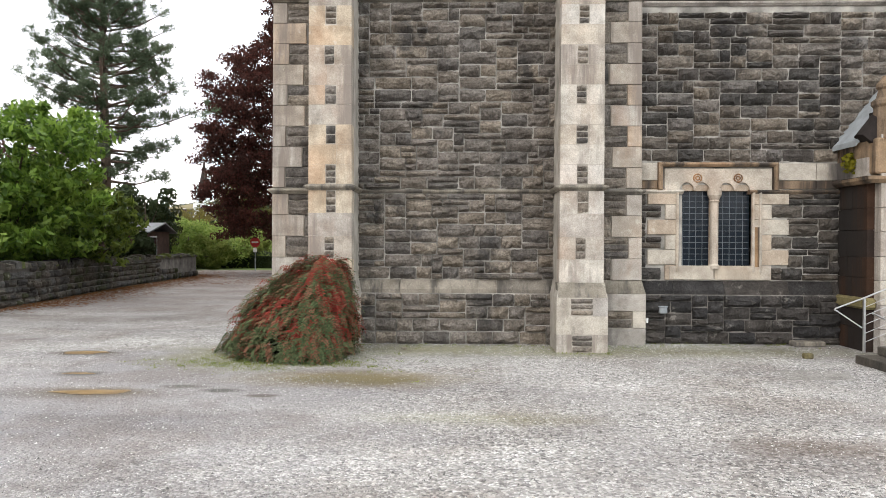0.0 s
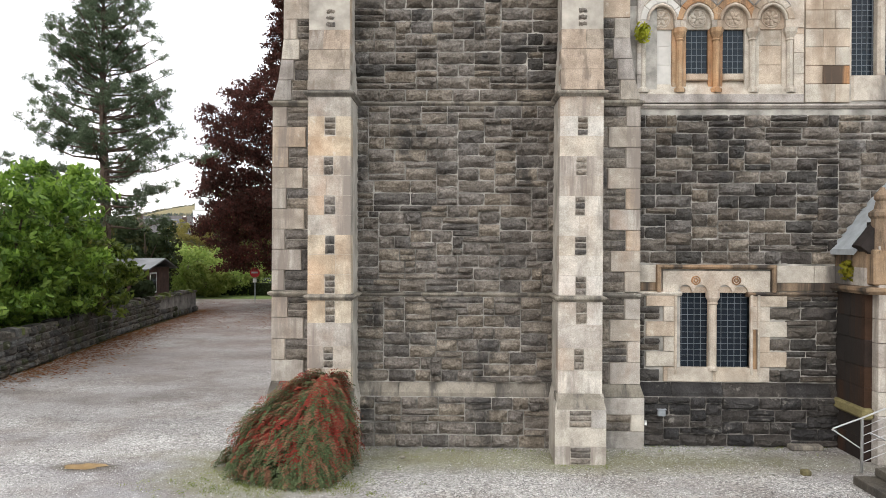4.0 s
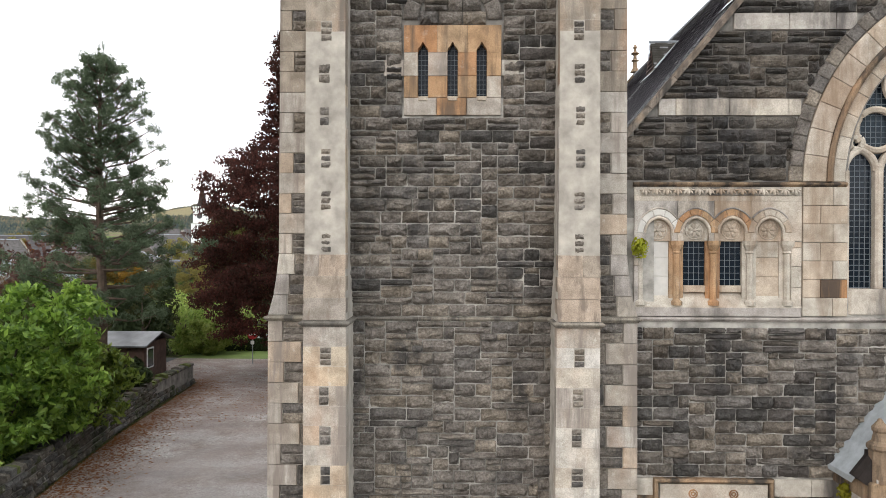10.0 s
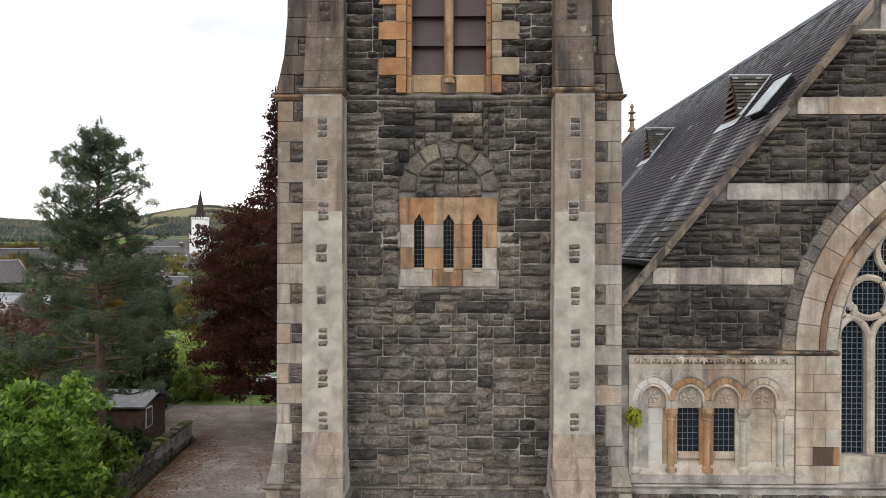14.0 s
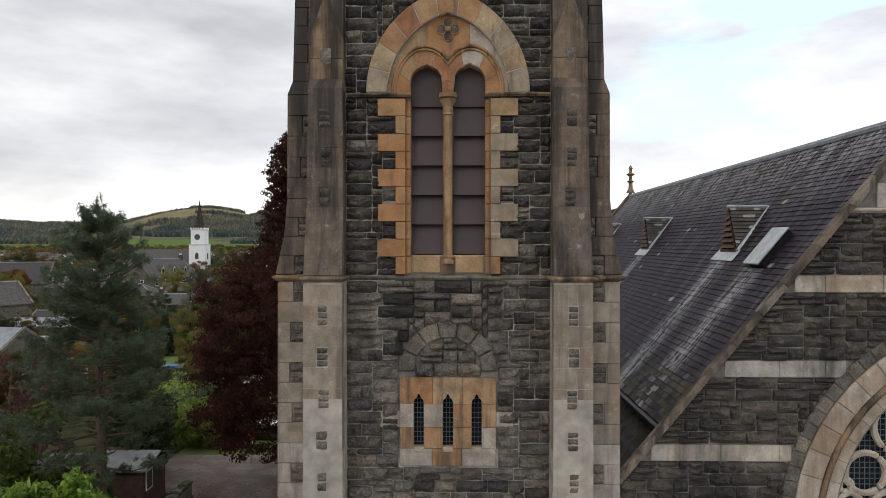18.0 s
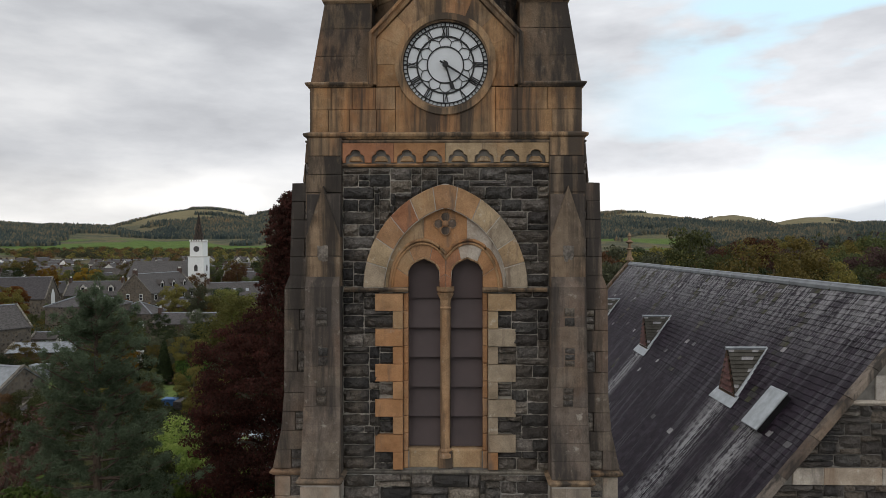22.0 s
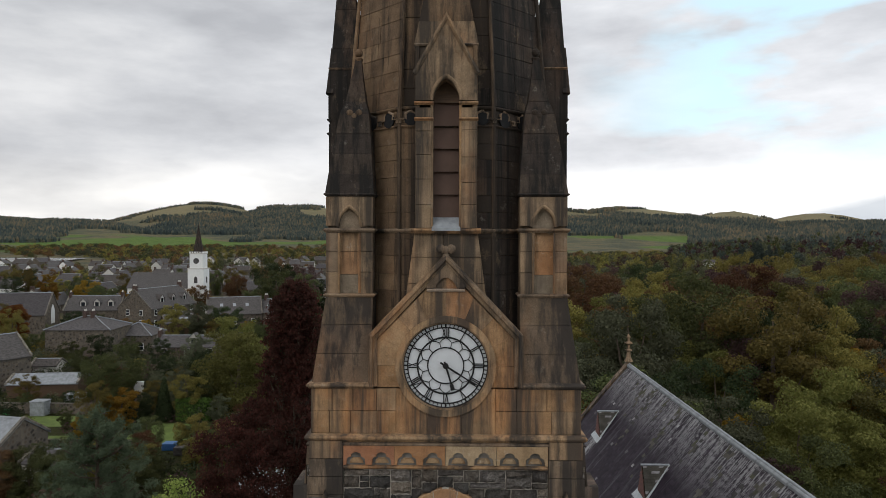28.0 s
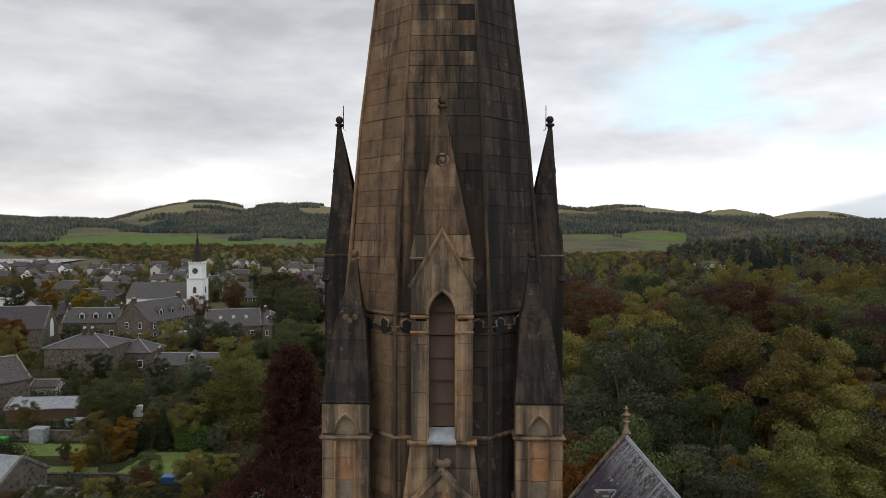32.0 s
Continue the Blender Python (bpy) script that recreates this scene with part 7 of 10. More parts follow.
raw("nave_right_wall", [(2 * RX - 2.6, Y0, 0), (2 * RX - 2.6, Y1, 0), (2 * RX - 2.6, Y1, LOW_Z + 0.3), (2 * RX - 2.6, Y0, LOW_Z + 0.3)], [(3, 2, 1, 0)], HOUSE, nave)


# ---- roof vents ----
def vent(y, first=None):
    d = thing("roof_vent", (6.7, y, 14.2), "small gabled louvred roof vent with slated cheeks and lead apron", "roof vent", "roof vents")
    xf = 7.18
    zf = RZ - (RX - xf) * PITCH + 0.03
    zt = 15.28
    xb = RX - (RZ - zt) / PITCH
    hw = 0.5
    rq = random.Random(5)
    for s in (-1, 1):
        a, b, c = Vector((xf, y + s * hw, zf)), Vector((xf, y, zt)), Vector((xb, y, zt))
        raw("slated_side", [a, b, c], [(0, 1, 2)], MOSSL, d)
        if s > 0:
            continue
        for k in range(12):
            u0, u1 = k / 12, (k + 1) / 12
            p0, p1, q0, q1 = a.lerp(b, u0), a.lerp(b, u1), a.lerp(c, u0), a.lerp(c, u1)
            n = max(1, round((q1 - p1).length / 0.16))
            cuts = [0] + [(j + rq.uniform(-0.2, 0.2)) / n for j in range(1, n)] + [1]
            for t0, t1 in zip(cuts, cuts[1:]):
                o = Vector((0, -0.025, 0.02))
                raw("slate", [p0.lerp(q0, t0) + o * 1.5, p0.lerp(q0, t1) + o * 1.5, p1.lerp(q1, t1) + o * 0.6, p1.lerp(q1, t0) + o * 0.6], [(0, 1, 2, 3)], rq.choice((MOSSL, MOSSL, MOSSL, MOSSL, PALESL)), d)
    raw("front_frame", [(xf - 0.03, y - hw - 0.05, zf - 0.02), (xf - 0.03, y + hw + 0.05, zf - 0.02), (xf - 0.03, y, zt + 0.04), (xf - 0.03, y - hw + 0.08, zf + 0.06), (xf - 0.03, y + hw - 0.08, zf + 0.06), (xf - 0.03, y, zt - 0.16)], [(0, 3, 5, 2), (1, 2, 5, 4), (0, 1, 4, 3)], WOODB, d)
    # black triangle put in for the shade inside the vent
    raw("front_backing", [(xf + 0.03, y - hw, zf), (xf + 0.03, y + hw, zf), (xf + 0.03, y, zt - 0.05)], [(0, 1, 2)], SHADEC, d)
    for k in range(6):
        u = (k + 0.3) / 7
        w = (hw - 0.05) * (1 - u)
        z = zf + 0.05 + (zt - zf - 0.1) * u
        raw("louvre_slat", [(xf - 0.07, y - w, z), (xf - 0.07, y + w, z), (xf + 0.02, y + w, z + 0.12), (xf + 0.02, y - w, z + 0.12)], [(0, 1, 2, 3)], REDW, d)
    bm = bmesh.new()
    tube(bm, [(xf - 0.06, y, zt + 0.02), (xb + 0.05, y, zt + 0.02)], 0.05, 6)
    part("ridge_lead", bm, LEAD, d)
    ap = [(xf - 0.22, zf - 0.22), (xf + 0.02, zf + 0.05)]
    raw("lead_apron", [(ap[0][0], y - hw - 0.25, ap[0][1]), (ap[0][0], y + hw + 0.25, ap[0][1]), (ap[1][0], y + hw + 0.2, ap[1][1]), (ap[1][0], y - hw - 0.2, ap[1][1])], [(1, 0, 3, 2)], LEADP, d, "pale lead apron")
    bm = bmesh.new()
    tube(bm, [(xf, y - hw - 0.06, zf + 0.03), (xb + 0.05, y - 0.06, zt + 0.03)], 0.05, 6)
    part("valley_lead", bm, LEADP, d)
    return d


v0 = vent(18.0)
for yy in (26.0, 34.1):
    copy_thing(v0, Matrix.Translation((0, yy - 18.0, 0)) @ v0.matrix_basis)
# skylight
sk = thing("roof_skylight", (7.0, 15.3, 14.2), "shut steel-framed roof skylight with pale grey cover", "skylight")
tilt = math.atan(PITCH)
m = Matrix.Translation((7.15, 15.72, RZ - (RX - 7.15) * PITCH + 0.2)) @ Matrix.Rotation(-tilt, 4, "Y")
bm = bmesh.new()
box(bm, -0.5, 0.5, -0.36, 0.36, -0.2, 0.03, 0.02)
bmesh.ops.transform(bm, matrix=m, verts=bm.verts)
part("frame", bm, IRON, sk)
bm = bmesh.new()
box(bm, -0.55, 0.53, -0.40, 0.40, 0.03, 0.07, 0.015)
bmesh.ops.transform(bm, matrix=m, verts=bm.verts)
part("cover", bm, LEADP, sk, "flat pale grey cover")

# ---- ground ----
HILLS = ((-38, 12, 74, 2300), (-28, 9, 62, 2300), (-20, 7, 140, 2800), (-13, 9, 134, 2700), (-5, 11, 138, 2600), (6, 11, 122, 2500), (14, 9, 118, 2500), (21.5, 4, 122, 2900), (27, 5, 128, 3600), (32, 10, 46, 1500), (41, 11, 54, 1500), (50, 12, 130, 2400), (-50, 14, 140, 2600), (75, 20, 140, 2500), (-80, 22, 140, 2500), (110, 30, 120, 2600), (-120, 30, 120, 2600), (180, 40, 120, 2600))


def land(x, y):
    """The height of the land: level round the church, hills beyond."""
    r = math.hypot(x, y)
    if r < 500:
        return 0.0
    az = math.degrees(math.atan2(x, y))
    best = 0.0
    for a, w, h, d in HILLS:
        da = (az - a + 180) % 360 - 180
        k = math.exp(-(da / w) ** 2 * 0.8) * math.exp(-((r - d) / (d * 0.30)) ** 2)
        best = max(best, h * k)
    best += 6 * max(0, min(1, (r - 900) / 900)) * noise.noise(Vector((x / 320, y / 320, 0)))
    return max(0.0, best) + max(0, (r - 700) / 300) * 1.2


gv, gf = [], []
rings = [0, 8, 16, 24, 34, 46, 60, 80, 110, 150, 200, 260, 340, 440, 560, 700, 850, 1000, 1150, 1300, 1450, 1600, 1750, 1900, 2050, 2200, 2350, 2500, 2650, 2800, 2950, 3100, 3300, 3500, 3700, 3900, 4200, 4600]
SEG = 300
gv.append((0, 0, -0.02))
for r in rings[1:]:
    for k in range(SEG):
        a = 2 * math.pi * k / SEG
        x, y = r * math.sin(a), r * math.cos(a)
        gv.append((x, y, land(x, y) - 0.02))
for k in range(SEG):
    gf.append((0, 1 + (k + 1) % SEG, 1 + k))
for i in range(len(rings) - 2):
    for k in range(SEG):
        a, b = 1 + i * SEG + k, 1 + i * SEG + (k + 1) % SEG
        gf.append((a, b, b + SEG, a + SEG))
GROUND, t, b = material("meadow_and_wood", 0.95, 0.0, 0.1)
g = t.nodes.new("ShaderNodeNewGeometry")
wood = ramp(t, [(0.36, (0.065, 0.075, 0.055)), (0.48, (0.105, 0.105, 0.065)), (0.56, (0.16, 0.13, 0.075)), (0.66, (0.08, 0.09, 0.06))])
t.links.new(noisetex(t, 0.012, 9.0, 0.75), wood.inputs[0])
grass = ramp(t, [(0.35, (0.08, 0.135, 0.032)), (0.65, (0.125, 0.18, 0.045))])
t.links.new(noisetex(t, 0.05, 6.0, 0.6), grass.inputs[0])
# brown moor on high ground, its paler gold painting sunlight on the crests
sunlit_moor = ramp(t, [(0.35, (0.17, 0.15, 0.085)), (0.55, (0.25, 0.21, 0.115)), (0.7, (0.15, 0.13, 0.075))])
t.links.new(noisetex(t, 0.008, 6.0, 0.6), sunlit_moor.inputs[0])
fieldmask = ramp(t, [(0.50, (0, 0, 0)), (0.53, (1, 1, 1))])
t.links.new(noisetex(t, 0.0028, 2.0, 0.4), fieldmask.inputs[0])
sz = t.nodes.new("ShaderNodeSeparateXYZ")
t.links.new(g.outputs["Position"], sz.inputs[0])
hi = t.nodes.new("ShaderNodeMapRange")
hi.inputs[1].default_value, hi.inputs[2].default_value = 62, 100
t.links.new(sz.outputs["Z"], hi.inputs[0])
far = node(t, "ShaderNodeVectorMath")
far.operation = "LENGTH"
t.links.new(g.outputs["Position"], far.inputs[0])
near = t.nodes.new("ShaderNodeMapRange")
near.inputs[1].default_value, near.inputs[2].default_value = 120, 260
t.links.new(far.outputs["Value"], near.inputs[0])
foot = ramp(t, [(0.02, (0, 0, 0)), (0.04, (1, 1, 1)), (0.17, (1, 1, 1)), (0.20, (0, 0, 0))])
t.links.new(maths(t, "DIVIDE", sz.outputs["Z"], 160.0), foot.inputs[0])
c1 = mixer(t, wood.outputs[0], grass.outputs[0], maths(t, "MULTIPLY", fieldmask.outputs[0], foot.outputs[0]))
c2 = mixer(t, c1, sunlit_moor.outputs[0], maths(t, "MULTIPLY", hi.outputs[0], 0.8))
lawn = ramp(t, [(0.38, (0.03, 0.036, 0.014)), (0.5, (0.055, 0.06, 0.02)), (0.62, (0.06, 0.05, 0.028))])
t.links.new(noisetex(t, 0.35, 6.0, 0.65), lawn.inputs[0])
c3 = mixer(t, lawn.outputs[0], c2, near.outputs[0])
t.links.new(c3, b.inputs["Base Color"])
relief(t, b, noisetex(t, 0.06, 8.0, 0.75), 0.9, 6.0)
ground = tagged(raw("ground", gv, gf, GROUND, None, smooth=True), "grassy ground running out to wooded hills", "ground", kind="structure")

# gravel drive and forecourt
GRAVEL, t, b = material("pale_wet_gravel", 0.75, 0.0, 0.35)
g = t.nodes.new("ShaderNodeNewGeometry")


def chips(scale, stops, rand=1.0):
    """Chips of crushed stone, each of its own tone."""
    vo = node(t, "ShaderNodeTexVoronoi", Scale=scale, Randomness=rand)
    t.links.new(g.outputs["Position"], vo.inputs["Vector"])
    sp = t.nodes.new("ShaderNodeSeparateColor")
    t.links.new(vo.outputs["Color"], sp.inputs[0])
    rp_ = ramp(t, stops, "CONSTANT")
    t.links.new(sp.outputs[0], rp_.inputs[0])
    return rp_.outputs[0], vo.outputs["Distance"]


def patch(x, y, rx, ry, soft, ragged=0.5):
    """A ragged patch on the ground: 1 inside, 0 outside."""
    mp = node(t, "ShaderNodeMapping")
    mp.inputs["Location"].default_value = (-x / rx, -y / ry, 0)
    mp.inputs["Scale"].default_value = (1 / rx, 1 / ry, 0)
    t.links.new(g.outputs["Position"], mp.inputs["Vector"])
    ln = node(t, "ShaderNodeVectorMath")
    ln.operation = "LENGTH"
    t.links.new(mp.outputs[0], ln.inputs[0])
    d = maths(t, "ADD", ln.outputs["Value"], maths(t, "MULTIPLY", maths(t, "SUBTRACT", noisetex(t, 2.2, 5.0, 0.65), 0.5), ragged * 2))
    mr = t.nodes.new("ShaderNodeMapRange")
    mr.inputs[1].default_value, mr.inputs[2].default_value, mr.inputs[3].default_value, mr.inputs[4].default_value = 1.0 - soft, 1.0 + soft * 0.4, 1.0, 0.0
    t.links.new(d, mr.inputs[0])
    return mr.outputs[0]


small, dsm = chips(48.0, [(0.0, (0.30, 0.285, 0.265)), (0.22, (0.13, 0.125, 0.12)), (0.4, (0.40, 0.385, 0.36)), (0.58, (0.21, 0.20, 0.19)), (0.74, (0.64, 0.625, 0.60)), (0.86, (0.07, 0.066, 0.062)), (0.92, (0.82, 0.81, 0.79))])
big, dbg = chips(25.0, [(0.0, (0.324, 0.306, 0.288)), (0.25, (0.494, 0.471, 0.443)), (0.45, (0.16, 0.15, 0.145)), (0.62, (0.42, 0.396, 0.372)), (0.78, (0.70, 0.685, 0.66)), (0.9, (0.085, 0.08, 0.076))])
pack = ramp(t, [(0.38, (0.19, 0.175, 0.168)), (0.5, (0.32, 0.30, 0.29)), (0.62, (0.46, 0.44, 0.42))])
t.links.new(noisetex(t, 26.0, 6.0, 0.8), pack.inputs[0])
loose = ramp(t, [(0.38, (0.5, 0.5, 0.5)), (0.56, (1, 1, 1))])
t.links.new(noisetex(t, 0.45, 6.0, 0.62), loose.inputs[0])
# wheels have packed a smoother band that sweeps round into the drive
band = patch(-4.2, 8.2, 3.6, 4.2, 0.5)
lo_ = maths(t, "MULTIPLY", loose.outputs[0], maths(t, "SUBTRACT", 1.0, maths(t, "MULTIPLY", band, 0.6)))
mixch = mixer(t, small, big, noisetex(t, 3.0, 4.0, 0.6))
gc = mixer(t, pack.outputs[0], mixch, lo_)
gc = mixer(t, gc, (0.235, 0.225, 0.235), maths(t, "MULTIPLY", band, 0.5))
# the drive past the tower carries a dark grey-brown patch
gc = mixer(t, gc, (0.165, 0.15, 0.145), maths(t, "MULTIPLY", patch(-8.6, 20.0, 5.2, 9.5, 0.5), 0.55))
damp = ramp(t, [(0.47, (0, 0, 0)), (0.60, (0.75, 0.75, 0.75))])
t.links.new(noisetex(t, 0.38, 6.0, 0.66), damp.inputs[0])
gc = mixer(t, gc, (0.66, 0.61, 0.57), damp.outputs[0], "MULTIPLY")
for x_, y_, rx_, ry_, sf_, c_, k_ in ((-1.4, 9.5, 1.6, 0.6, 0.6, (0.16, 0.125, 0.05), 0.9), (-3.1, 11.3, 1.75, 1.25, 0.5, (0.15, 0.15, 0.045), 0.7), (1.6, 12.2, 6.5, 0.75, 0.6, (0.17, 0.165, 0.07), 0.7), (3.4, 6.5, 1.1, 0.35, 0.7, (0.12, 0.085, 0.065), 0.55), (0.4, 7.4, 1.3, 0.3, 0.7, (0.20, 0.19, 0.10), 0.45),
                                      (-4.5, 8.5, 0.85, 0.36, 0.4, (0.14, 0.115, 0.09), 0.9), (-6.2, 11.5, 0.6, 0.32, 0.4, (0.12, 0.10, 0.08), 0.9), (-5.3, 9.7, 0.4, 0.2, 0.5, (0.11, 0.10, 0.09), 0.9), (-2.9, 8.68, 0.3, 0.13, 0.5, (0.09, 0.082, 0.075), 0.9), (-2.3, 8.4, 0.24, 0.1, 0.5, (0.10, 0.08, 0.07), 0.85), (-6.0, 8.3, 1.1, 0.25, 0.6, (0.11, 0.10, 0.09), 0.7), (-3.5, 8.9, 0.35, 0.12, 0.5, (0.11, 0.10, 0.09), 0.8)):
    gc = mixer(t, gc, c_, maths(t, "MULTIPLY", patch(x_, y_, rx_, ry_, sf_), k_))
zone = ramp(t, [(0.36, (0.84, 0.83, 0.84)), (0.5, (1.02, 1.01, 1.0)), (0.62, (1.22, 1.22, 1.22))])
t.links.new(noisetex(t, 0.42, 4.0, 0.55, (0.6, 1.5, 1.0)), zone.inputs[0])
gc = mixer(t, gc, zone.outputs[0], 1.0, "MULTIPLY")
# leaf litter and damp earth down the shaded drive
sxyz = t.nodes.new("ShaderNodeSeparateXYZ")
t.links.new(g.outputs["Position"], sxyz.inputs[0])
lit = t.nodes.new("ShaderNodeMapRange")
lit.inputs[1].default_value, lit.inputs[2].default_value = 16, 36
t.links.new(sxyz.outputs["Y"], lit.inputs[0])
litn = ramp(t, [(0.3, (0.25, 0.25, 0.25)), (0.6, (1, 1, 1))])
t.links.new(noisetex(t, 0.6, 6.0, 0.7), litn.inputs[0])
leafc = ramp(t, [(0.4, (0.125, 0.078, 0.062)), (0.6, (0.215, 0.135, 0.105))])
t.links.new(noisetex(t, 14.0, 5.0, 0.7), leafc.inputs[0])
gc = mixer(t, gc, leafc.outputs[0], maths(t, "MULTIPLY", maths(t, "MULTIPLY", lit.outputs[0], litn.outputs[0]), 0.85))
t.links.new(gc, b.inputs["Base Color"])
mx = maths(t, "ADD", maths(t, "MULTIPLY", maths(t, "ADD", dsm, maths(t, "MULTIPLY", dbg, 1.5)), -1.0), maths(t, "MULTIPLY", noisetex(t, 2.0, 4.0), 0.6))
relief(t, b, mx, 0.8, 0.02)
bm = bmesh.new()


def drive_left(y):
    return -40 if y < 8 else lerp([(8, -30), (12, -15.5), (20, -12.6), (28, -13.7), (36, -14.3), (39, -14.6), (42, -24), (48, -30)], y)


def drive_right(y):
    return lerp([(-30, 40), (13, 40), (13.01, 1.5), (20, -2.4), (48, -2.4)], y)


nx = 24
grid = []
for y in [(-30 + i * 1.0) for i in range(44)] + [13.2 + i * 0.8 for i in range(43)]:
    a, c = drive_left(y), drive_right(y)
    grid.append([bm.verts.new((a + (c - a) * i / nx, y, 0.004 + 0.004 * noise.noise(Vector((a + (c - a) * i / nx, y, 0)) * 0.4) * (1 if y < 11 or y > 14 else 0.2))) for i in range(nx + 1)])
for p, q in zip(grid, grid[1:]):
    for i in range(nx):
        bm.faces.new((p[i], p[i + 1], q[i + 1], q[i]))
tagged(part("gravel_drive", bm, GRAVEL), "pale grey gravel forecourt and drive with damp patches and leaf litter", "gravel", kind="structure")
# loose stones
gr = np.random.default_rng(90)
N_ = 150000
sx_ = gr.uniform(-9.5, 9.0, N_)
sy_ = 4.6 + 8.3 * gr.random(N_) ** 1.15
keep = np.array([noise.noise(Vector((x * 0.5, y * 0.6, 3))) + 0.35 * noise.noise(Vector((x * 2.1, y * 2.1, 8))) for x, y in zip(sx_, sy_)])
inband = np.exp(-(((sx_ + 4.2) / 3.2) ** 2 + ((sy_ - 8.2) / 3.6) ** 2))
keep = gr.random(N_) < np.clip(0.6 + 0.9 * keep - 0.45 * inband, 0.12, 1.0)
keep &= ~((np.abs(sx_ + 4.5) < 0.5) & (np.abs(sy_ - 8.5) < 0.2)) & ~((sx_ > 1.7) & (sx_ < 2.7) & (sy_ > 11.75))
sx_, sy_ = sx_[keep], sy_[keep]
n_ = len(sx_)
rad = gr.uniform(0.0045, 0.011, n_) * (1 + 0.6 * (gr.random(n_) > 0.95))
a0 = gr.uniform(0, 3, n_)
ring = [np.stack([sx_ + rad * np.cos(a0 + k * math.pi / 2) * gr.uniform(0.7, 1.3, n_), sy_ + rad * np.sin(a0 + k * math.pi / 2) * gr.uniform(0.7, 1.3, n_), np.full(n_, 0.002)], 1) for k in range(4)]
ring.append(np.stack([sx_ + rad * gr.uniform(-0.4, 0.4, n_), sy_ + rad * gr.uniform(-0.4, 0.4, n_), 0.005 + rad * gr.uniform(0.5, 1.1, n_)], 1))
v = np.stack(ring, 1).reshape(-1, 3).tolist()
f = (np.arange(n_)[:, None, None] * 5 + np.array([[0, 1, 4], [1, 2, 4], [2, 3, 4], [3, 0, 4]])[None]).reshape(-1, 3).tolist()
PEB = stone("loose_pebbles", [(0.40, 0.385, 0.37), (0.25, 0.24, 0.23), (0.56, 0.55, 0.53), (0.13, 0.125, 0.12), (0.46, 0.44, 0.42), (0.66, 0.65, 0.63), (0.18, 0.17, 0.16), (0.33, 0.31, 0.29)], grain=60, island=True, bump=0.2)
FALLEN = leafy("fallen_leaf", [(0.10, 0.045, 0.022), (0.19, 0.085, 0.035), (0.26, 0.14, 0.05)], 0.8)
rr = random.Random(93)
lv, lf = [], []
for i in range(9000):
    y = 16 + 28 * rr.random() ** 0.8
    near_wall = rr.random() < 0.55 or y < 30
    x = drive_left(y) + (abs(rr.gauss(0.1, 0.9)) if near_wall else rr.uniform(0, 11))
    if x > drive_right(y):
        continue
    r, a = rr.uniform(0.03, 0.065), rr.uniform(0, 6.3)
    o = len(lv)
    for k, q in ((0, 1.3), (1, 0.6), (2, 1.3), (3, 0.6)):
        lv.append((x + r * q * math.cos(a + k * 1.57), y + r * q * math.sin(a + k * 1.57), 0.026 + rr.uniform(0, 0.02)))
    lf.append((o, o + 1, o + 2, o + 3))
tagged(raw("fallen_leaves", lv, lf, FALLEN), "brown fallen leaves along the drive", "leaves", kind="stuff")
tagged(raw("loose_gravel", v, f, PEB), "scattered loose grey and white gravel chips", "gravel", kind="stuff")
# puddles
MUD, t, b = material("muddy_puddle_water", 0.3, 0.0, 0.2)
mudc = ramp(t, [(0.4, (0.22, 0.14, 0.065)), (0.6, (0.33, 0.22, 0.11))])
t.links.new(noisetex(t, 3.0, 4.0, 0.6), mudc.inputs[0])
t.links.new(mudc.outputs[0], b.inputs["Base Color"])
for px, py, rx, ry, s in ((-4.46, 8.5, 0.42, 0.15, 1), (-6.22, 11.53, 0.36, 0.15, 2), (-5.3, 9.7, 0.2, 0.06, 3)):
    rr = random.Random(s)
    n = 48
    ph = [rr.uniform(0, 6) for _ in range(6)]
    pts = []
    for k in range(n):
        a = 2 * math.pi * k / n
        q = 1 + sum(w * math.sin(m * a + ph[i]) for i, (m, w) in enumerate(((2, 0.14), (3, 0.1), (5, 0.08), (8, 0.05), (13, 0.035))))
        pts.append((px + rx * q * math.cos(a), py + ry * q * math.sin(a), 0.0095))
    tagged(raw("puddle", pts, [tuple(range(n))], MUD), "shallow muddy brown puddle in the gravel", "puddle", "puddles in the drive")

# ---- leaves and trees ----


